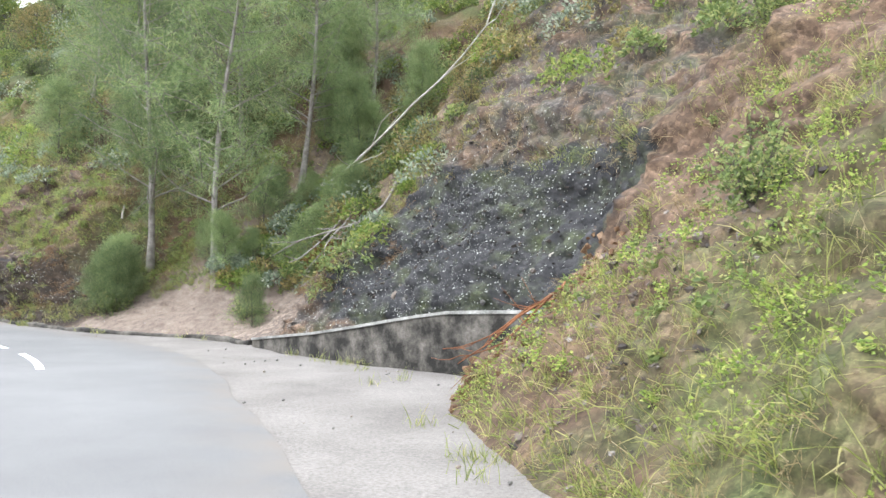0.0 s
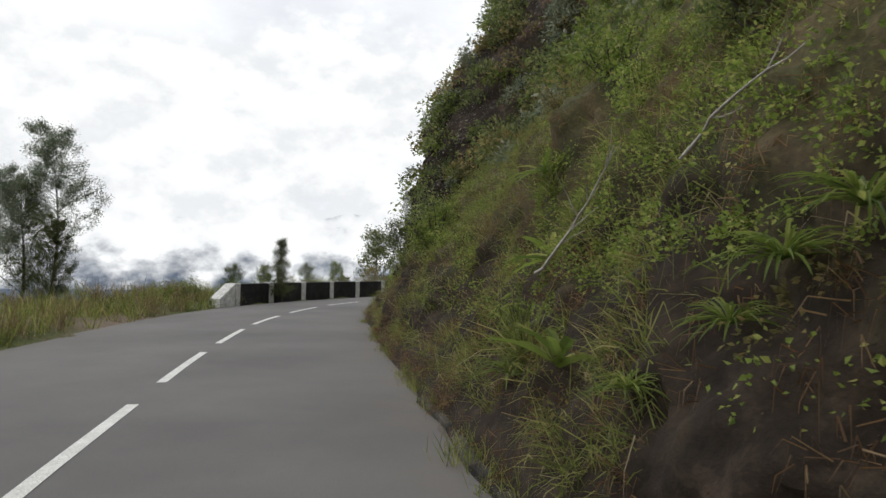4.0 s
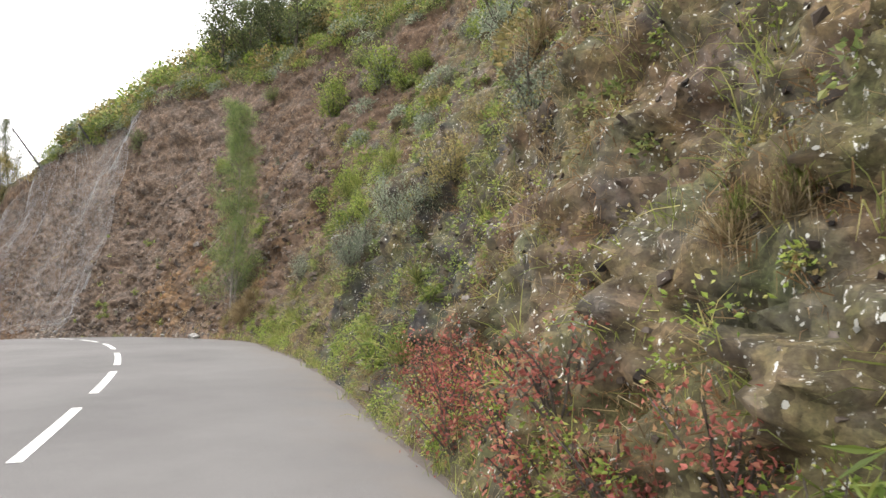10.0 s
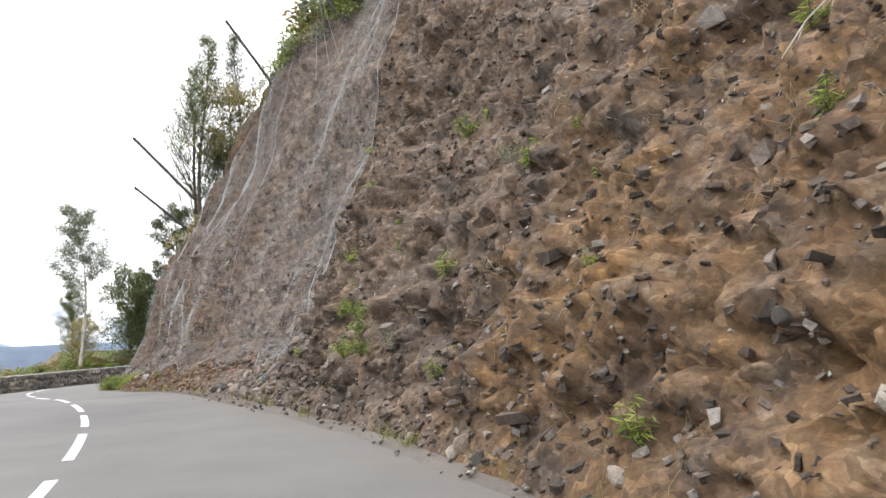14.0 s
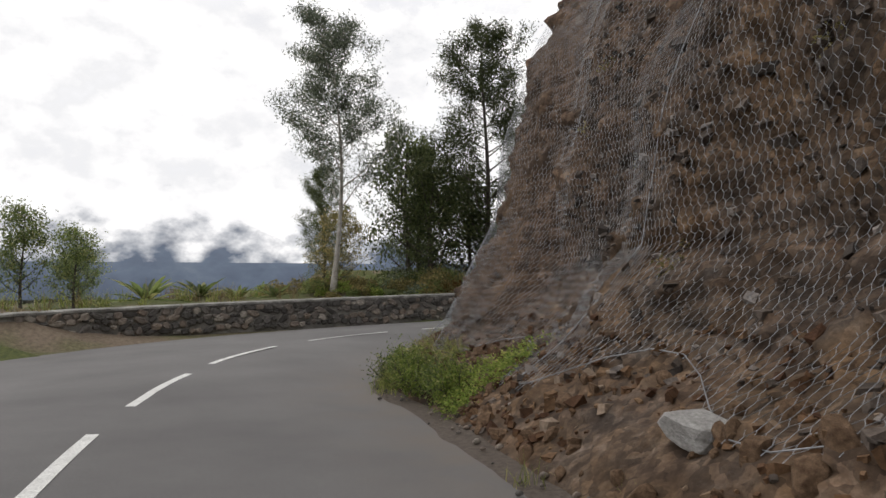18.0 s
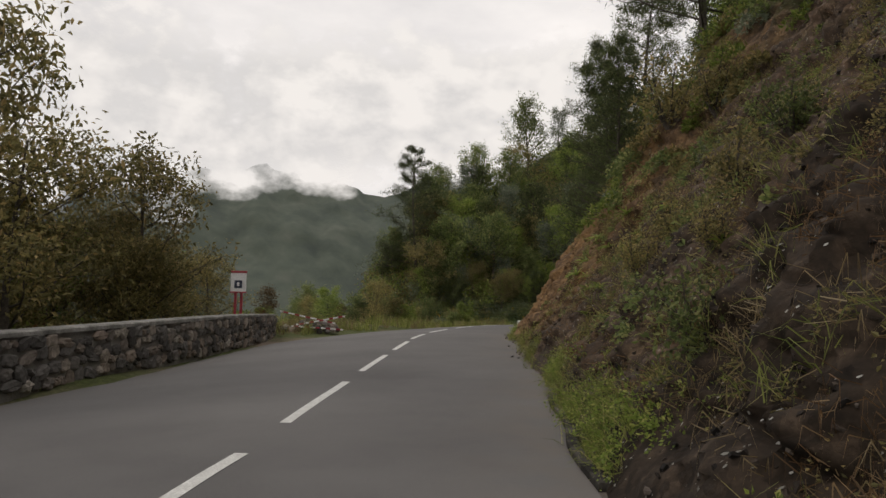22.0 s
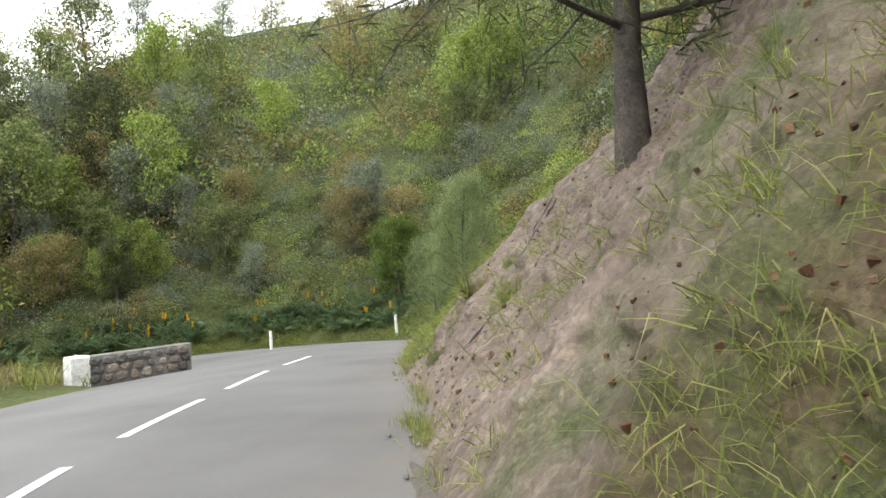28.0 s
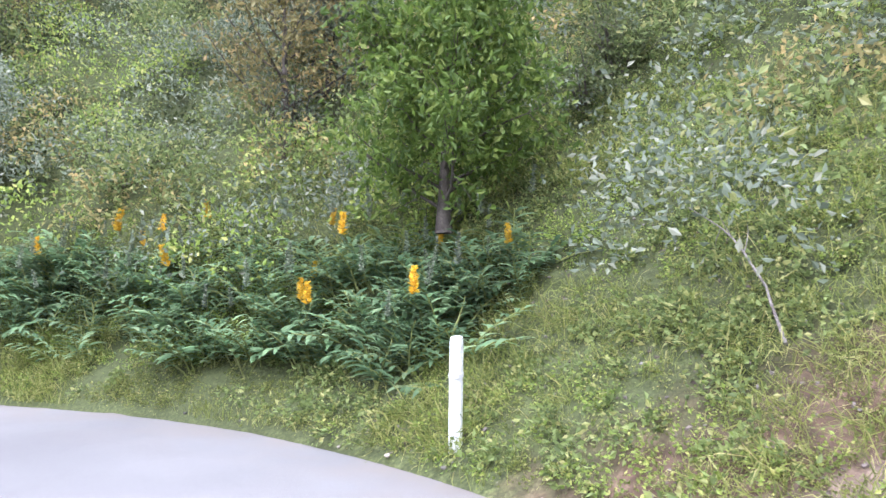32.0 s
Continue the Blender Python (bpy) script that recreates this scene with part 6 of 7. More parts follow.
# ---------------------------------------------------------------- walls, posts and other built things
def sweep(base, side, section):
    """A bmesh with the closed section (offset along side, height) drawn along the base points."""
    bm = bmesh.new()
    rings = []
    for p, n in zip(base, side):
        rings.append([bm.verts.new((p[0] + n[0] * o, p[1] + n[1] * o, p[2] + h)) for o, h in section])
    for a, b in zip(rings, rings[1:]):
        for i in range(len(section)):
            j = (i + 1) % len(section)
            bm.faces.new((a[i], a[j], b[j], b[i]))
    bm.faces.new(rings[0][::-1])
    bm.faces.new(rings[-1])
    bmesh.ops.recalc_face_normals(bm, faces=bm.faces)
    return bm


def block_section(t, h, low=-0.25, c=0.025):
    return [(0, low), (t, low), (t, h - c), (t - c, h), (c, h), (0, h - c)]


def along(s0, s1, n, dfun):
    q = np.linspace(s0, s1, n)
    return spot(q, dfun(q)), axis(q)[1]


PARAPET = table((50, 4.75), (62, 4.8), (68, 4.55), (76, 4.4), (83, 4.1))
PARAPET_B = table((110, 5.4), (122, 6.2), (133, 8.0))


def parapet(first, count, step, dfun, label):
    ob = tagged(new("parapet"), label, "parapet")
    for k in range(count):
        s = first + step * k
        part("panel", sweep(*along(s + 0.15, s + step - 0.15, 4, dfun), block_section(0.32, 0.74)), BLACK, ob)
        part("pillar", sweep(*along(s - 0.15, s + 0.15, 2, lambda q: dfun(q) - 0.03), block_section(0.38, 0.76)), WHITE, ob, "whitewashed pillar")
    return ob


bw = parapet(53.9, 12, 2.28, PARAPET, "black-painted roadside parapet with white pillars")
s = 53.9 + 12 * 2.28
part("pillar", sweep(*along(s - 0.15, s + 0.15, 2, lambda q: PARAPET(q) - 0.03), block_section(0.38, 0.76)), WHITE, bw, "whitewashed pillar")
p, n = along(52.7, 53.75, 2, PARAPET)
bm = sweep(p, n, block_section(0.4, 0.76))
for v in bm.verts:
    if v.co.z > p[0][2] + 0.5 and (Vector(v.co.xy) - Vector(p[0][:2])).length < 0.6:
        v.co.z -= 0.5
part("end_block", bm, WHITE, bw, "sloping white end block")
b2 = parapet(110.5, 9, 2.3, PARAPET_B, "black-painted parapet with white pillars before the bend")
part("end_block", sweep(*along(131.2, 132.4, 2, PARAPET_B), block_section(0.42, 0.82)), WHITE, b2, "white end block")

# the stone wall round the outside of the bend
WALL = np.array([(-97.4, 94.6), (-97.8, 98.4), (-97.3, 102.0), (-96.2, 105.4), (-95.0, 108.7), (-94.0, 112.0), (-93.0, 116.0), (-92.0, 120.2), (-91.1, 124.6), (-90.6, 129.0), (-90.5, 133.0)])
seg = np.concatenate([[0], np.cumsum(np.linalg.norm(np.diff(WALL, axis=0), axis=1))])
WALL_LEN = seg[-1]


def wall_at(u):
    f = np.linspace(0, WALL_LEN, 200)
    x = np.stack([np.interp(f, seg, WALL[:, c]) for c in (0, 1)], -1)
    for _ in range(12):
        x[1:-1] = (x[:-2] + x[1:-1] * 2 + x[2:]) / 4
    t = unit(np.gradient(x, axis=0))
    xy = np.stack([np.interp(u, f, x[:, c]) for c in (0, 1)], -1)
    tt = np.stack([np.interp(u, f, t[:, c]) for c in (0, 1)], -1)
    s, d = nearest(xy[..., 0], xy[..., 1])
    z = spot(s, d)[..., 2]
    return np.concatenate([xy, z[..., None]], -1), np.stack([-tt[..., 1], tt[..., 0]], -1)


uu = np.linspace(0, WALL_LEN, 60)
base, side = wall_at(uu)
stone_wall = tagged(new("stone_wall"), "low rubble-stone wall with concrete coping along the bend", "wall")
part("core", sweep(base, side, [(0.05, -0.4), (0.42, -0.4), (0.42, 0.8), (0.05, 0.8)]), MORTAR, stone_wall)
part("coping", sweep(base, side, [(-0.01, 0.8), (0.48, 0.8), (0.48, 0.86), (0.45, 0.88), (0.02, 0.88), (-0.01, 0.86)]), CONCRETE, stone_wall, "grey concrete coping")


thicket = []
for i in range(330):
    u = r2.uniform(9, WALL_LEN)
    b_, n_ = wall_at(np.array([u]))
    far_ = 0.9 + 6.5 * r2.random() ** 1.4
    x, y = b_[0, :2] + n_[0] * far_
    big_ = (0.35 if u < 14 else 0.75) * (0.7 + 0.12 * far_)
    thicket.append((x, y, land(x, y) + 0.15, big_ * r2.uniform(0.6, 1.3)))
for i in range(60):
    s = r2.uniform(158, 172)
    p = spot(np.array([s]), np.array([r2.uniform(9, 14)]))[0]
    thicket.append((p[0], p[1], land(p[0], p[1]) + 0.2, r2.uniform(0.5, 1.0)))
cover("thicket", "thicket growing behind the stone wall", thicket, (14, 38, 8, 12, 14, 3), 360, 380, 0.11)


def stone_shape(seed, w=0.34, h=0.26, depth=0.09):
    """The face of a rough stone set in mortar: its front looks along -y."""
    r = np.random.default_rng(seed)
    k = 9
    a = np.linspace(0, 2 * np.pi, k, endpoint=False) + r.normal(0, 0.12, k)
    e = 0.78
    x, z = np.sign(np.cos(a)) * np.abs(np.cos(a)) ** e * w / 2, np.sign(np.sin(a)) * np.abs(np.sin(a)) ** e * h / 2
    x, z = x * r.uniform(0.78, 1.08, k), z * r.uniform(0.78, 1.08, k)
    v = [np.stack([x, np.full(k, 0.04), z], -1), np.stack([x * 0.95, np.full(k, -depth * 0.5), z * 0.95], -1),
         np.stack([x * 0.7, -depth * r.uniform(0.75, 1.1, k), z * 0.7], -1), np.array([[0, -depth * 0.95, 0]])]
    f = []
    for q in (0, 1):
        for i in range(k):
            j = (i + 1) % k
            f += [(q * k + i, q * k + j, q * k + k + j), (q * k + i, q * k + k + j, q * k + k + i)]
    f += [(2 * k + i, 2 * k + (i + 1) % k, 3 * k) for i in range(k)]
    return np.concatenate(v), np.array(f)


stone_data = [stone_shape(80 + i, *wh) for i, wh in enumerate([(0.36, 0.25), (0.27, 0.24), (0.42, 0.27), (0.22, 0.19), (0.31, 0.3), (0.46, 0.22), (0.26, 0.29), (0.17, 0.14)])]
stone_meshes = [mesh_from("stone", v, f, STONE) for v, f in stone_data]
r4 = np.random.default_rng(41)
loose = []
single = 0
for row, zc in enumerate((0.08, 0.29, 0.5, 0.7)):
    u = 0.1 + 0.1 * row
    while u < WALL_LEN - 0.2:
        i = r4.integers(0, 8)
        w = stone_data[i][0][:, 0].max() - stone_data[i][0][:, 0].min()
        c = u + w / 2
        b, n = wall_at(np.array([c]))
        b, n = b[0], n[0]
        up = float(np.clip(zc + 0.05 * math.sin(c * 2.1 + row * 1.7) + r4.normal(0, 0.025), 0.05, 0.7))
        m = pose(b[0] + n[0] * 0.06, b[1] + n[1] * 0.06, b[2] + up, 0, 0, math.degrees(math.atan2(-n[0], n[1]))) @ pose(0, 0, 0, 0, r4.normal(0, 24) + 180 * r4.integers(0, 2), 0) @ Matrix.Diagonal((1, r4.uniform(0.7, 1.3), r4.uniform(0.8, 1.0), 1))
        if 7 < c < 37 and single < 285:
            ob = new("stone", stone_meshes[i])
            ob.parent, ob.matrix_basis = stone_wall, m
            single += 1
        else:
            v = stone_data[i][0] @ np.array(m.to_3x3()).T + np.array(m.translation)
            loose.append((v, stone_data[i][1]))
        u += w * 0.93 + 0.01
ob = new("stone_facing", mesh_from("stone_facing", *joined(loose), STONE))
ob.parent = stone_wall
tagged(ob, kind="stuff")

# the short stone block at the last bend, its near end painted white
a, b = Vector((-73.9, 156.0)), Vector((-71.0, 156.3))
t = (b - a).normalized()
n = Vector((-t.y, t.x))
zb = [float(spot(*[np.array([q]) for q in (x[0][0], x[1][0])])[0][2]) for x in (nearest(np.array([a.x]), np.array([a.y])), nearest(np.array([b.x]), np.array([b.y])))]
block = tagged(new("stone_block"), "short rubble-stone guard block with a white painted end", "guard block")
path = [(a.x + t.x * k * (b - a).length, a.y + t.y * k * (b - a).length, zb[0] + (zb[1] - zb[0]) * k - 0.02) for k in (0, 0.5, 1)]
part("core", sweep(path, [n] * 3, [(0.03, -0.3), (0.5, -0.3), (0.45, 0.72), (0.4, 0.75), (0.08, 0.75), (0.04, 0.72)]), MORTAR, block)
part("white_end", sweep([(a.x - t.x * 0.42, a.y - t.y * 0.42, zb[0]), (a.x + t.x * 0.06, a.y + t.y * 0.06, zb[0])], [n] * 2, block_section(0.5, 0.76, c=0.06)), WHITE, block, "white painted end face")
for row in range(3):
    for k in range(8):
        i = r4.integers(0, 7)
        f = (k + 0.5 + 0.3 * (row % 2)) / 8.3
        q = Vector(path[0]).lerp(Vector(path[2]), f)
        ob = new("stone", stone_meshes[i])
        ob.parent, ob.matrix_basis = block, pose(q.x + n.x * 0.035, q.y + n.y * 0.035, q.z + 0.13 + 0.23 * row, 0, r4.normal(0, 6), math.degrees(math.atan2(-n.x, n.y)))


def marker_post(x, y, z, lean):
    ob = tagged(new("marker_post"), "white plastic roadside marker post at the bend", "marker post", "marker posts")
    bm = bmesh.new()
    w, dp = 0.075, 0.05
    rows = [(-0.2, 1.0), (0.42, 1.0), (0.43, 0.94), (0.47, 0.94), (0.48, 1.0), (0.7, 0.98), (0.74, 0.85)]
    rings = [[bm.verts.new((math.cos(a) * w * k, math.sin(a) * dp * k, h)) for a in [j * math.pi / 5 for j in range(10)]] for h, k in rows]
    for a, b in zip(rings, rings[1:]):
        for i in range(10):
            bm.faces.new((a[i], a[(i + 1) % 10], b[(i + 1) % 10], b[i]))
    bm.faces.new(rings[-1])
    part("post", bm, PLASTIC, ob)
    bm = bmesh.new()
    bmesh.ops.create_cone(bm, cap_ends=True, segments=10, radius1=0.079, radius2=0.079, depth=0.035, matrix=Matrix.Translation((0, 0, 0.45)) @ Matrix.Diagonal((1, 0.68, 1, 1)))
    part("band", bm, GREYBAND, ob, "grey band")
    ob.matrix_basis = pose(x, y, z, 0, lean, 20)


PLASTIC = mat("white_plastic", two_tone((0.7, 0.7, 0.69), (0.85, 0.85, 0.84), 4, 20, 0.05, 0.002), 0.5)
GREYBAND = mat("grey_band", two_tone((0.5, 0.5, 0.5), (0.65, 0.65, 0.65), 4, 20, 0.05, 0.002), 0.5)
marker_post(-61.65, 158.45, -0.66, -4)
marker_post(-65.0, 162.6, -1.05, 0)
marker_post(-71.3, 166.9, -1.45, 2)

# picture sign on red posts behind the wall's end
SIGNRED = mat("sign_red", two_tone((0.3, 0.035, 0.05), (0.42, 0.06, 0.08), 5, 30, 0.1, 0.003), 0.5)
SIGNWHITE = mat("sign_white", two_tone((0.7, 0.7, 0.7), (0.82, 0.82, 0.82), 5, 30, 0.05, 0.002), 0.4)
SIGNDARK = mat("sign_dark", two_tone((0.03, 0.035, 0.06), (0.07, 0.08, 0.12), 5, 30, 0.05, 0.002), 0.4)


def box(size, at=(0, 0, 0), turn=(0, 0, 0), bevel=0.006):
    bm = bmesh.new()
    bmesh.ops.create_cube(bm, size=1, matrix=pose(*at, *turn) @ Matrix.Diagonal((*size, 1)))
    if bevel:
        bmesh.ops.bevel(bm, geom=bm.edges, offset=bevel, segments=1, affect="EDGES")
    return bm


sign = tagged(new("picture_sign"), "white picture sign with red frame on red posts", "sign")
for x in (-0.1, 0.1):
    part("post", box((0.08, 0.06, 2.2), (x, 0, 0.75)), SIGNRED, sign)
part("board", box((0.52, 0.04, 0.66), (0, -0.05, 1.95)), SIGNWHITE, sign)
part("frame_bar", box((0.56, 0.05, 0.07), (0, -0.055, 2.3)), SIGNRED, sign, "red frame bar")
part("frame_bar", box((0.56, 0.05, 0.05), (0, -0.055, 1.61)), SIGNRED, sign, "red frame bar")
part("picture", box((0.26, 0.012, 0.26), (0, -0.076, 1.88), bevel=0), SIGNDARK, sign, "dark pictogram")
part("picture_mark", box((0.08, 0.01, 0.12), (0, -0.086, 1.88), bevel=0), SIGNWHITE, sign)
sign.matrix_basis = pose(-91.6, 129.9, flat(-91.6, 129.9), 0, 0, -8)

# rocks
def rock_mesh(seed, name="rock"):
    r = np.random.default_rng(seed)
    bm = bmesh.new()
    bmesh.ops.create_icosphere(bm, subdivisions=2, radius=0.5)
    pl = [(unit(r.normal(size=3)), r.uniform(0.26, 0.42)) for _ in range(11)]
    for v in bm.verts:
        q = np.array(v.co) * r.uniform(0.94, 1.06)
        for nn, dist in pl:
            over = q @ nn - dist
            if over > 0:
                q = q - nn * over
        v.co = q * (1, 0.8, 0.66)
    me = bpy.data.meshes.new(name)
    bm.to_mesh(me)
    bm.free()
    me.materials.append(STONE)
    return me


rocks = [rock_mesh(90 + i) for i in range(7)]
CLOD = mat("clod", two_tone((0.07, 0.04, 0.022), (0.2, 0.13, 0.08), 6, 40, 0.6, 0.02), 0.95)
clods = [q.copy() for q in rocks]
for q in clods:
    q.materials[0] = CLOD
r5 = np.random.default_rng(43)
for a, b, n, lo, hi, size in ((110.5, 116.5, 110, 0.0, 1.2, (0.1, 0.4)), (117, 131.5, 150, 0.0, 0.6, (0.05, 0.24)), (93, 110, 60, 0.2, 5, (0.06, 0.2)), (92, 110, 26, 0, 0.12, (0.06, 0.25)), (9, 15, 14, 1.0, 2, (0.07, 0.18)),
                              (22.5, 28.5, 12, 0, 0.5, (0.06, 0.18)), (84, 92, 16, 0.3, 2, (0.06, 0.2)), (158, 164, 22, 0.0, 0.25, (0.05, 0.14)), (163, 174, 150, 0.1, 4.5, (0.03, 0.12)), (180, 187, 90, 0.05, 3, (0.02, 0.09)), (194, 201, 150, 0.05, 4, (0.02, 0.07))):
    ss_, hh_ = a + (b - a) * r5.random(n), lo + (hi - lo) * r5.random(n) ** 1.4
    pp_ = bank(ss_, hh_)
    for q in pp_:
        ob = new("rock", (clods if a > 116 else rocks)[r5.integers(0, 7)])
        ob.parent = cliff
        ob.matrix_basis = pose(*q, *r5.uniform(0, 360, 3)) @ Matrix.Diagonal((*(r5.uniform(*size) * r5.uniform(0.8, 1.25, 3)), 1))
PALEROCK = mat("pale_rock", two_tone((0.24, 0.23, 0.215), (0.44, 0.43, 0.41), 4, 25, 0.5, 0.02), 0.9)
for x, y, z, k in ((-53.7, 75.3, 0.98, 0.44), (-53.2, 74.4, 0.98, 0.3), (-55.6, 76.9, 1.0, 0.22), (-62.3, 83.6, 0.95, 0.5), (-78.25, 93.9, 0.5, 0.55), (-60.6, 82.9, 0.97, 0.3), (-48.02, 72.23, 3.7, 0.36), (-47.25, 69.42, 3.5, 0.3)):
    me = rocks[int(k * 10) % 7].copy()
    me.materials[0] = PALEROCK
    ob = tagged(new("boulder", me), "pale weathered rock at the stony cliff", "rock", "fallen rocks")
    ob.matrix_basis = pose(x, y, z, 10, 5, x * 50) @ Matrix.Diagonal((k, k, k * 0.75, 1))
r6 = np.random.default_rng(44)
pv = []
sp = [np.array(v.co) for v in rocks[0].vertices]
fp = np.array([list(p.vertices) for p in rocks[0].polygons])
for a, b, n in ((90, 132, 520), (4, 20, 50), (156, 166, 320), (178, 205, 260)):
    s_ = r6.uniform(a, b, n)
    d_ = RIGHT(s_) - 0.1 - r6.random(n) ** 1.3 * (RIGHT(s_) - FOOT(s_) + 0.25) + r6.normal(0, 0.12, n)
    for q in spot(s_, d_, -0.015):
        pv.append((np.array(sp) * (0.6 if a < 20 else 1.0) * r6.uniform(0.02, 0.09) * r6.uniform(0.8, 1.2, 3) + q, fp))
tagged(new("gravel", mesh_from("gravel", *joined(pv), STONE)), "loose stones and grit at the foot of the bank", "gravel", kind="stuff")

# splinters and clods that stand out of the face
def shards(name, spans, material, label, seed, flat_=0.5):
    """Angular pieces half bedded in the bank. spans: from, to, count, lowest, highest, usual size."""
    r = np.random.default_rng(seed)
    corner = np.array([(x, y, z) for x in (-1, 1) for y in (-1, 1) for z in (-1, 1)], float)
    quads = np.array([(0, 1, 3, 2), (4, 6, 7, 5), (0, 4, 5, 1), (2, 3, 7, 6), (0, 2, 6, 4), (1, 5, 7, 3)])
    vs, n0, fs = [], 0, []
    for a, b, n, lo, hi, size in spans:
        ss_ = r.uniform(a, b, n)
        hh_ = lo + (hi - lo) * r.random(n) ** 1.25
        keep = vnoise(np.stack([ss_ * 0.7, hh_ * 0.9, ss_ * 0], -1), seed) > 0.3
        ss_, hh_ = ss_[keep], hh_[keep]
        n = len(ss_)
        p, o = bank(ss_, hh_), outward(ss_)
        big = size * np.clip(r.lognormal(0, 0.5, n), 0.4, 2.4)
        v = corner[None] * r.uniform(0.45, 1.1, (n, 8, 3)) * np.stack([np.ones(n), r.uniform(0.5, 0.9, n), r.uniform(0.25, 0.75, n) * flat_ * 2], -1)[:, None] * big[:, None, None] * 0.5
        z = unit(np.array([0, 0, 1.0]) + r.normal(0, 0.38, (n, 3)) + o * 0.3)
        x = unit(np.cross(z, r.normal(0, 1, (n, 3))))
        y = np.cross(z, x)
        v = v[..., :1] * x[:, None] + v[..., 1:2] * y[:, None] + v[..., 2:] * z[:, None]
        vs.append((v + (p + o * big[:, None] * 0.02)[:, None]).reshape(-1, 3))
        fs.append((np.arange(n)[:, None, None] * 8 + quads + n0).reshape(-1, 4))
        n0 += n * 8
    return tagged(new(name, mesh_from(name, np.concatenate(vs), np.concatenate(fs), material)), label, "broken rock", kind="stuff")


def shard_build(stops):
    def build(t, b):
        g = t.nodes.new("ShaderNodeNewGeometry")
        f = noise_at(t, 26, 5, 0.7)
        c = ramp_of(t, g.outputs["Random Per Island"], stops)
        d = ramp_of(t, f, [(0.3, (0.6, 0.6, 0.6)), (0.7, (1.3, 1.3, 1.3))])
        t.links.new(mixed(t, 1.0, c, d, "MULTIPLY"), b.inputs["Base Color"])
        bump(t, b, f, 0.6, 0.02)
    return build


SHARD = mat("broken_rock", shard_build([(0.0, (0.035, 0.029, 0.025)), (0.4, (0.085, 0.068, 0.056)), (0.75, (0.14, 0.112, 0.093)), (1.0, (0.24, 0.215, 0.195))]), 0.92)
SHARD_DARK = mat("dark_broken_rock", shard_build([(0.0, (0.012, 0.01, 0.009)), (0.5, (0.04, 0.031, 0.025)), (0.85, (0.075, 0.058, 0.046)), (1.0, (0.13, 0.11, 0.095))]), 0.92)
EARTHY = mat("earth_clods", shard_build([(0.0, (0.055, 0.026, 0.014)), (0.5, (0.12, 0.066, 0.034)), (0.85, (0.19, 0.12, 0.068)), (1.0, (0.26, 0.2, 0.15))]), 0.95)
SCREE = mat("scree", shard_build([(0.0, (0.085, 0.066, 0.056)), (0.5, (0.15, 0.122, 0.107)), (1.0, (0.25, 0.225, 0.21))]), 0.95)
shards("broken_rock", [(3.5, 8, 420, 0, 2.2, 0.05), (92, 112, 11000, 0, 9, 0.055), (92, 112, 420, 0.3, 8, 0.13), (112, 131, 5200, 0, 9, 0.06), (112, 131, 150, 0.2, 8, 0.15), (76, 93, 2600, 0.1, 7, 0.05), (84, 93, 90, 0.3, 5, 0.13), (108, 114, 900, 0, 1.6, 0.09)],
       SHARD, "broken brown-grey rock standing out of the cliff", 501)
shards("dark_rock_splinters", [(8.5, 14, 1100, 0.8, 4.5, 0.045), (21.5, 23.5, 200, 0, 2.2, 0.05), (27.5, 30, 200, 0, 2, 0.05), (47, 76, 3600, 0.05, 6, 0.04), (138, 158, 4200, 0.1, 6, 0.04)],
       SHARD_DARK, "dark broken rock standing out of the bank", 502)
shards("earth_clods", [(158, 166, 4200, 0, 4.5, 0.022), (162, 178, 3000, 0, 5, 0.024), (157, 165, 130, 0.1, 4, 0.07), (6, 8, 300, 0, 2, 0.06), (117, 133, 1500, 0, 1.0, 0.06)],
       EARTHY, "rust-brown clods and stones in the earth slope", 503, 0.7)
shards("scree", [(179, 190, 3400, 0, 4.5, 0.018), (191, 203, 6000, 0, 4.5, 0.021), (13.5, 22, 500, 0.2, 3, 0.025)], SCREE, "grey-pink scree lying on the bare slope", 504, 0.7)

# rubble heap with striped boards where the wall ends
heap = tagged(new("rubble_heap"), "heap of broken stones with red and white boards", "rubble heap")
for i in range(44):
    a, k = r5.uniform(0, 6.3), r5.random() ** 0.6
    part("rock", rocks[r5.integers(0, 7)], None, heap).matrix_basis = pose(1.3 * k * math.cos(a), 0.8 * k * math.sin(a), 0.05 + 0.5 * (1 - k) * r5.uniform(0.7, 1.1), *r5.uniform(0, 360, 3)) @ Matrix.Scale(r5.uniform(0.28, 0.5), 4)
for k, (x, y, z, ry, rz) in enumerate(((0.2, -0.6, 0.5, -9, 10), (0.0, -0.75, 0.2, 4, 4), (-0.3, -0.4, 0.62, 12, -12))):
    plank = part("board", box((2.3, 0.025, 0.06), (0, 0, 0)), SIGNWHITE, heap, "red and white striped board")
    plank.matrix_basis = pose(x, y, z, 0, ry, rz)
    for j in range(5):
        part("stripe", box((0.2, 0.031, 0.064), (-0.92 + 0.46 * j, 0, 0), bevel=0), SIGNRED, plank)
heap.matrix_basis = pose(-89.2, 135.3, float(spot(np.array([170.3]), np.array([7.2]))[0][2]) + 0.02, 0, 0, 20)

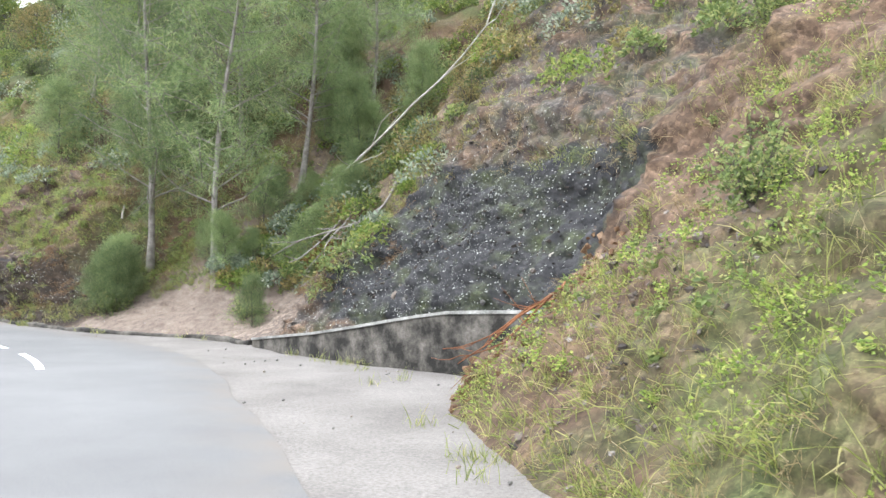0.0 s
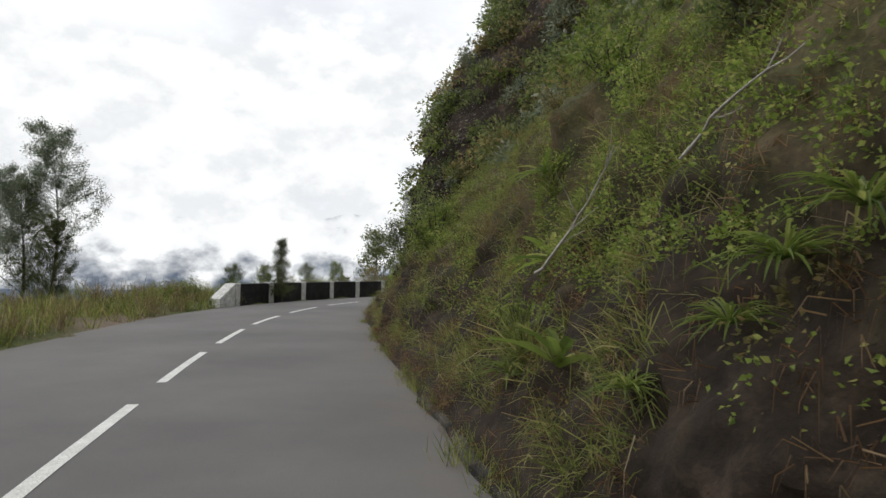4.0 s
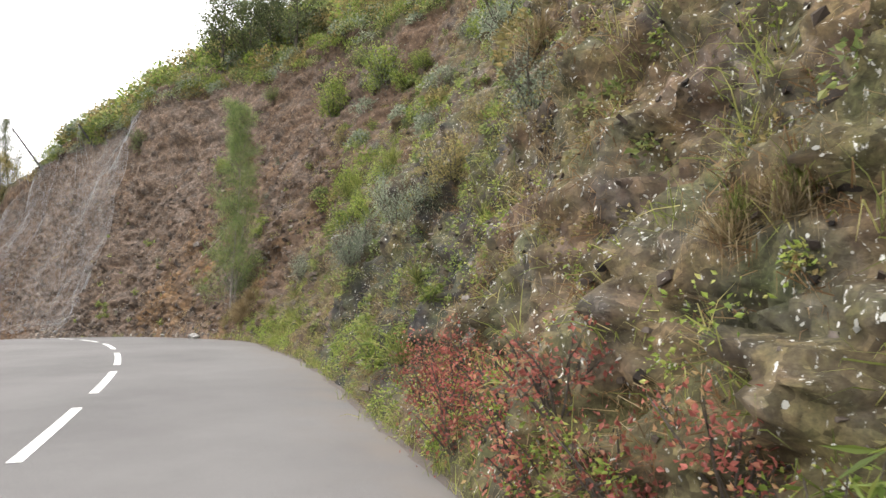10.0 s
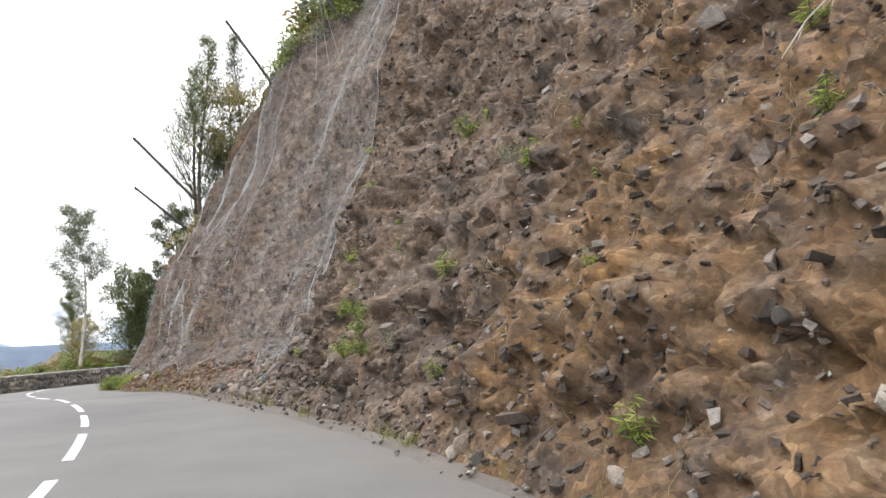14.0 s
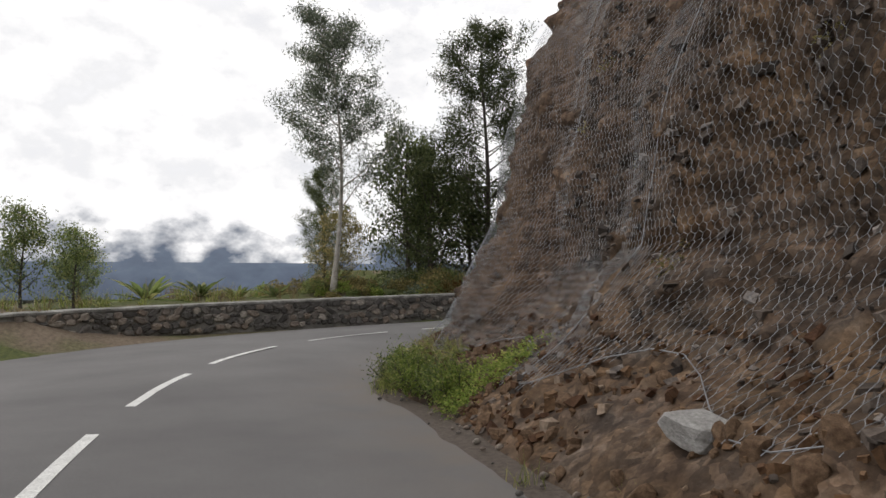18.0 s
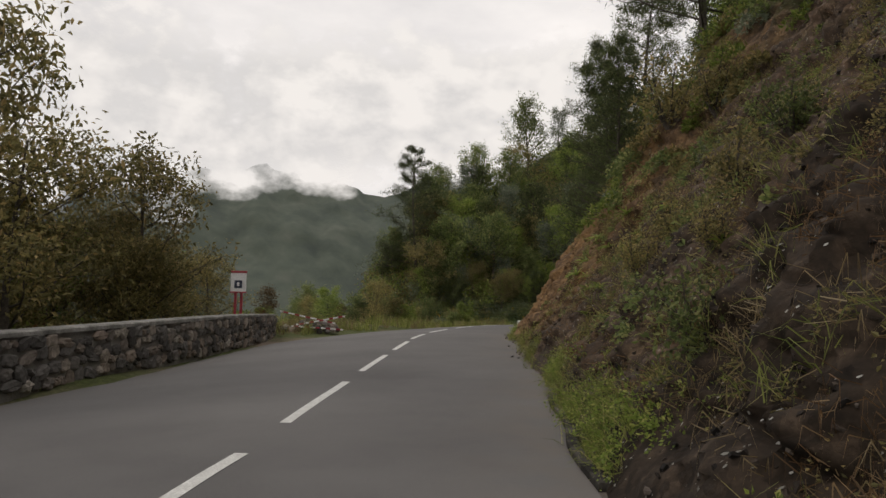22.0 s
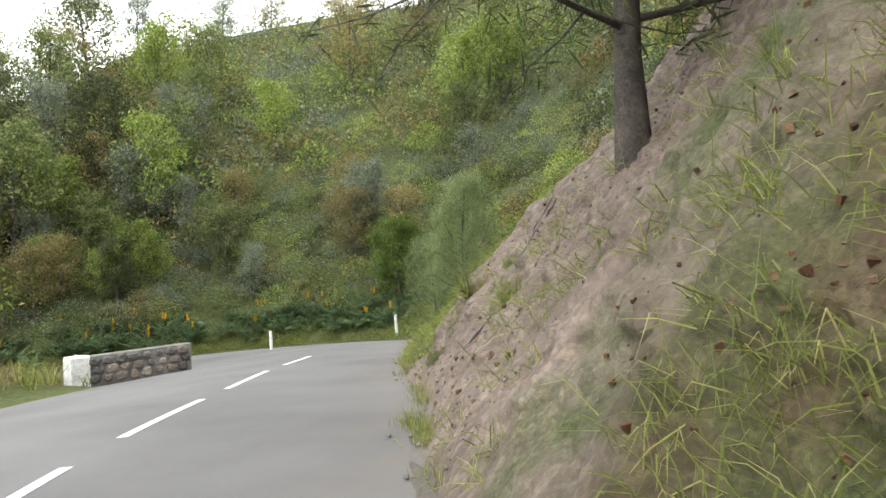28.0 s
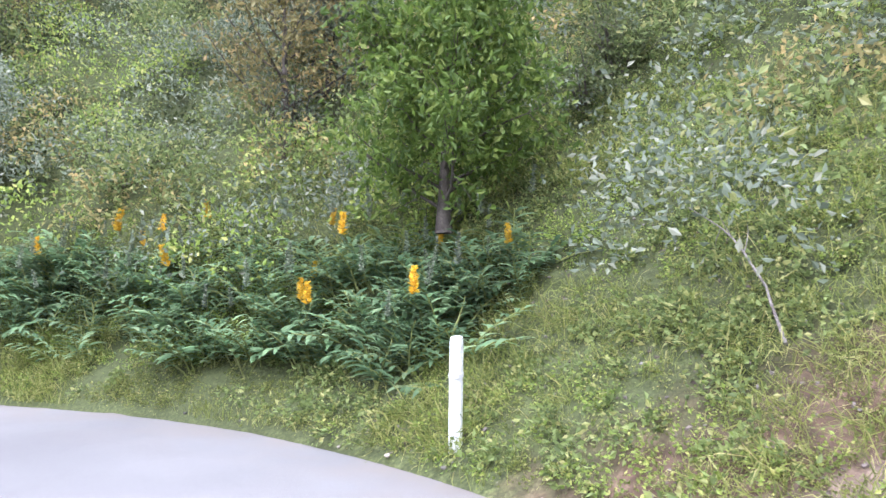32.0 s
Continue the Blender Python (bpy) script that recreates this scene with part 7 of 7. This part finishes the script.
# low concrete retaining wall at the foot of the black rock
q = np.linspace(7.3, 14.1, 17)
hh = np.interp(q, [7.3, 9.5, 11, 12, 14.1], [0.95, 0.85, 0.56, 0.38, 0.12])
base, side = spot(q, np.interp(q, [7.3, 8.4, 9.5, 10.2, 11, 12, 12.9, 14.1], [-4.5, -4.25, -3.8, -3.4, -3.1, -2.75, -2.6, -2.55])), -axis(q)[1]
ret = tagged(new("retaining_wall"), "low mossy concrete retaining wall under black rock", "retaining wall")
OLD = mat("mossy_concrete", two_tone((0.022, 0.02, 0.017), (0.15, 0.135, 0.115), 2.6, 24, 0.7, 0.03, (0.4, 0.66)), 0.95)
bm = bmesh.new()
rings = []
for p, n, h in zip(base, side, hh):
    rings.append([bm.verts.new((p[0] + n[0] * o, p[1] + n[1] * o, p[2] + z)) for o, z in ((0, -0.3), (0, h), (0.45, h), (0.45, -0.3))])
for a, b in zip(rings, rings[1:]):
    for i in range(4):
        bm.faces.new((a[i], a[(i + 1) % 4], b[(i + 1) % 4], b[i]))
bm.faces.new(rings[0][::-1])
bm.faces.new(rings[-1])
bmesh.ops.recalc_face_normals(bm, faces=bm.faces)
part("wall_body", bm, OLD, ret)
bm = bmesh.new()
rings = []
for p, n, h in zip(base, side, hh):
    rings.append([bm.verts.new((p[0] + n[0] * o, p[1] + n[1] * o, p[2] + z)) for o, z in ((-0.03, h + 0.004), (-0.03, h + 0.05), (0.42, h + 0.06), (0.42, h + 0.004))])
for a, b in zip(rings, rings[1:]):
    for i in range(4):
        bm.faces.new((a[i], a[(i + 1) % 4], b[(i + 1) % 4], b[i]))
bm.faces.new(rings[0][::-1])
bm.faces.new(rings[-1])
bmesh.ops.recalc_face_normals(bm, faces=bm.faces)
part("coping", bm, CONCRETE, ret, "worn concrete coping")
# kerb of the earth apron
q = np.linspace(14.6, 25.0, 90)
kd = np.interp(q, [14.6, 16.4, 18, 20.3, 23, 25], [-2.75, -2.6, -1.75, -1.0, -0.72, -0.72])
kerb = tagged(new("kerb", None), "broken concrete kerb along the earth apron", "kerb")
part("kerb_stone", sweep(spot(q, kd + 0.07 * fbm(np.stack([q * 2, q * 0, q * 0], -1), 3, 91), 0.05 * fbm(np.stack([q * 3, q * 0, q * 0 + 5], -1), 3, 92) - 0.02), -axis(q)[1], block_section(0.2, 0.07, -0.2, 0.03)), OLD, kerb)
# cracked concrete edge of the lane
for a, b in ((29.5, 36), (147, 152)):
    q = np.linspace(a, b, 14)
    e = tagged(new("edge_strip"), "cracked concrete strip along the asphalt's edge", "kerb", "edge strips")
    part("strip", sweep(spot(q, RIGHT(q) - 0.02 + 0.04 * np.sin(q * 2.3)), -axis(q)[1], block_section(0.1, 0.02, -0.2, 0.01)), OLD, e)

# ---------------------------------------------------------------- the wire net on the cliff
def net_at(s, h):
    """The net hangs a little clear of the rock."""
    p = spot(s, bank_base(s, h), h)
    q = p.copy()
    push = fbm(q * 0.22, 3, 21) * np.clip(h / 3, 0.1, 1) + fbm(q * 0.9, 1, 31) * 0.1 + np.interp(s, [120, 130], [0.11, 0.075]) - (zone((128.5, 139, 0.45))(s) + zone((113, 128.5, 0.2))(s)) * np.clip(h / 0.8, 0, 1)
    p[..., :2] += axis(s)[1] * push[..., None]
    return p


NET_TOP = table((110, 14.6), (118, 13.6), (124, 12.2), (129, 9.8), (134.5, 8.2), (139, 7.4))
cw, ch = 0.094, 0.084
rows, cols = int(15.0 / ch), int(27.5 / cw)
jj, ii = np.meshgrid(np.arange(rows), np.arange(cols), indexing="ij")
wob = lambda seed: (vnoise(np.stack([ii * 0.35, jj * 0.35, ii * 0.0], -1), seed) - 0.5) * 0.05
cx = 111.2 + (ii + 0.5 * (jj % 2)) * cw + wob(5)
cy = 0.18 + jj * ch + wob(6)
cx = cx + 0.14 * (cy - 0.2) * np.clip((118 - cx) / 7, 0, 1) * 0.9
HEM = lambda x: np.interp(x, [111, 116, 124, 130, 135], [0.5, 0.8, 0.6, 0.45, 0.5]) + 0.2 * np.sin(x * 1.9)
ok = (cy < NET_TOP(cx)) & (cy > HEM(cx))
lo = np.stack([cx, cy - ch * 0.18], -1)
hi = np.stack([cx, cy + ch * 0.36], -1)
ends = [(lo[ok], hi[ok])]
for k in (0, 1):
    o = np.where(jj % 2 == 1, k, k - 1)
    jn, inn = jj + 1, ii + o
    good = ok & (jn < rows) & (inn >= 0) & (inn < cols)
    a = hi[good]
    b = lo[np.clip(jn[good], 0, rows - 1), np.clip(inn[good], 0, cols - 1)]
    ends.append((a, b))
A = np.concatenate([e[0] for e in ends])
B = np.concatenate([e[1] for e in ends])
pa, pb = net_at(A[:, 0], A[:, 1]), net_at(B[:, 0], B[:, 1])
n = len(pa)
t = unit(pb - pa)
o = np.concatenate([axis(A[:, 0])[1], np.zeros((n, 1))], -1)
e1 = unit(np.cross(t, o))
e2 = np.cross(e1, t)
rad = 0.0021
ring = [e1 * rad, e2 * rad * 1.2, -e1 * rad]
v = np.stack([pa + q for q in ring] + [pb + q for q in ring], 1).reshape(-1, 3)
k = np.arange(n)[:, None] * 6
f = np.concatenate([k + np.array([[0, 1, 4, 3]]), k + np.array([[1, 2, 5, 4]])])
net = tagged(new("rockfall_net"), "galvanised hexagonal wire net hung over the rock cliff", "rockfall net")
ob = part("wire_mesh", mesh_from("wire_mesh", v, f, WIRE), None, net)
tagged(ob, kind="stuff")
for line in ([(111.25, h) for h in np.linspace(0.3, 14.3, 40)], [(121.0, h) for h in np.linspace(0.4, 12.8, 30)], [(x, float(HEM(x)) + 0.06) for x in np.linspace(111.3, 138.4, 70)],
             [(x, float(NET_TOP(x))) for x in np.linspace(111.3, 138.4, 70)], [(128.2, h) for h in np.linspace(0.4, 9.8, 30)], [(138.4, h) for h in np.linspace(0.4, 7.4, 24)]):
    q = np.array(line)
    q[:, 0] = q[:, 0] + 0.14 * (q[:, 1] - 0.2) * np.clip((118 - q[:, 0]) / 7, 0, 1) * 0.9
    part("cable", mesh_from("cable", *tube(net_at(q[:, 0], q[:, 1]) + (0, 0, 0), np.full(len(q), 0.005), 5), WIRE, True), None, net, "twisted steel border cable")
for (bx, by, bz), (tx, ty, tz) in (((-79.5, 96.4, 8.6), (-80.9, 95.3, 10.5)), ((-75.2, 96.9, 12.9), (-76.1, 95.8, 14.8)), ((-69.8, 95.6, 12.8), (-70.8, 94.9, 14.6)), ((-83.0, 99.6, 7.6), (-84.3, 98.2, 9.2))):
    mast = tagged(new("net_mast"), "leaning steel mast holding the rockfall net", "mast", "net masts")
    v, f = tube([(bx + (bx - tx) * 0.4, by + (by - ty) * 0.4, bz - (tz - bz) * 0.4), (bx, by, bz), (tx, ty, tz)], [0.07, 0.07, 0.06], 8)
    part("pole", mesh_from("pole", v, f, RUST, True), None, mast)
    for k in (-1.0, 0.0, 1.0):
        w = np.linspace(0, 1, 8)[:, None]
        e = np.array((bx, by, bz)) + np.array((-0.45 + 0.5 * k, -0.75 + 0.2 * k, -1.9))
        q = np.array((tx, ty, tz)) * (1 - w) + e * w
        part("stay_wire", mesh_from("stay_wire", *tube(q, np.full(8, 0.009), 4), WIRE, True), None, mast, "thin stay wire")

# ---------------------------------------------------------------- dead branches and roots
def branch(name, start, way, length, radius, seed, label, twigs=5, material=None, rise=0.1):
    r = np.random.default_rng(seed)
    q = limb(start, way, length, rise, 9, r)
    ob = tagged(new(name), label, "branch", "dead branches")
    part("bough", mesh_from("bough", *tube(q, np.linspace(radius, radius * 0.3, len(q)), 6), material or PALE, True), None, ob)
    for i in range(twigs):
        j = r.integers(2, 9)
        w = limb(q[j], unit(q[j] - q[j - 1]) + r.normal(0, 0.6, 3), length * r.uniform(0.12, 0.3), 0.2, 4, r)
        part("twig", mesh_from("twig", *tube(w, np.linspace(radius * 0.4, radius * 0.12, 5), 5), material or PALE, True), None, ob)


def from_bank(name, s, h, s2, h2, radius, seed, label, off=0.25, **more):
    a, b = on_bank(s, h)[0] + outward(np.array([s]))[0] * off, on_bank(s2, h2)[0] + outward(np.array([s2]))[0] * off
    branch(name, a, b - a, float(np.linalg.norm(b - a)), radius, seed, label, **more)


branch("fallen_branch", (-3.9, 20.7, 3.4), (5.2, -6.1, 1.7), 8.6, 0.045, 1, "long pale fallen branch lying across the slope", twigs=7, rise=0.02)
branch("dead_branch", (-20.1, 26.2, 0.68), (1.0, -0.55, 0.3), 1.25, 0.013, 2, "white bare forked branch on the grassy bank", twigs=7)
branch("dead_branch", (-18.7, 25.6, 1.25), (0.6, -0.15, 0.42), 0.95, 0.011, 3, "white bare branch hanging down the bank", twigs=2)
from_bank("dead_branch", 66.4, 3.0, 65.8, 1.2, 0.011, 4, "thin pale branch hanging over dark rock", 0.25, twigs=5)
from_bank("dead_branch", 70.0, 1.0, 68.4, 0.4, 0.011, 5, "thin pale branch leaning on the bank", 0.35, twigs=4)
from_bank("dead_branch", 61.0, 3.6, 60.6, 1.6, 0.018, 6, "thin pale twigs hanging on dark rock", 0.3, twigs=5)
from_bank("dead_branch", 98.9, 5.6, 100.0, 3.0, 0.018, 7, "long pale root hanging down the stony cliff", 0.15, twigs=3)
for way in ([(-73.2, 142.05, 0.72), (-73.36, 142.2, 0.45), (-73.4, 142.45, 0.3), (-73.6, 142.55, 0.08)], [(-72.1, 141.75, 2.15), (-72.3, 141.9, 1.85), (-72.25, 142.1, 1.62), (-72.3, 142.35, 1.38)]):
    root = tagged(new("exposed_root"), "grey knotted root lying bare on the slope", "root", "exposed roots")
    w = np.array(way)
    fine_k = np.linspace(0, 3, 22)
    r_ = np.random.default_rng(int(w[0, 2] * 100))
    for strand, thick in (("root_strand", 0.028), ("root_strand", 0.018), ("root_strand", 0.013)):
        q = np.stack([np.interp(fine_k, np.arange(4), w[:, c]) for c in range(3)], -1) + r_.normal(0, 0.018, (22, 3)) + r_.normal(0, 0.03, 3)
        q[1:-1] = (q[:-2] + q[1:-1] + q[2:]) / 3
        part(strand, mesh_from(strand, *tube(q, thick * (1 + 0.35 * np.sin(fine_k * 6 + thick * 900)) * (1 - 0.12 * fine_k), 6), BARK, True), None, root)
from_bank("exposed_root", 176.3, 4.0, 176.6, 2.4, 0.04, 10, "grey hanging roots under the agave", 0.3, twigs=6, rise=-0.5)
from_bank("dead_branch", 200.8, 1.0, 201.3, 2.0, 0.014, 11, "grey bare branch lying on the grassy slope", 0.12, twigs=3, material=BARK)
from_bank("dead_branch", 22.5, 3.0, 23.8, 5.0, 0.03, 12, "dark bare branch in the scrub", 0.4, twigs=5)
for i, s in enumerate(np.linspace(14.2, 16.8, 9)):
    from_bank("hanging_root", s, 3.6 - 0.2 * i, s - 0.3, 1.0 + 0.1 * (i % 3), 0.035, 30 + i, "brown root running down the earth slope", 0.05, twigs=3, material=BARK)

RUSTY = mat("rusty_root", two_tone((0.09, 0.035, 0.016), (0.26, 0.11, 0.05), 3, 30, 0.7, 0.02), 0.95)
for i, s in enumerate(np.linspace(6.4, 7.4, 7)):
    from_bank("hanging_root", s, 1.5 - 0.05 * i, s - 0.1, 0.1 + 0.06 * (i % 3), 0.016, 50 + i, "rust-brown root matted over the end of the wall", 0.04, twigs=4, material=RUSTY, rise=-0.1)
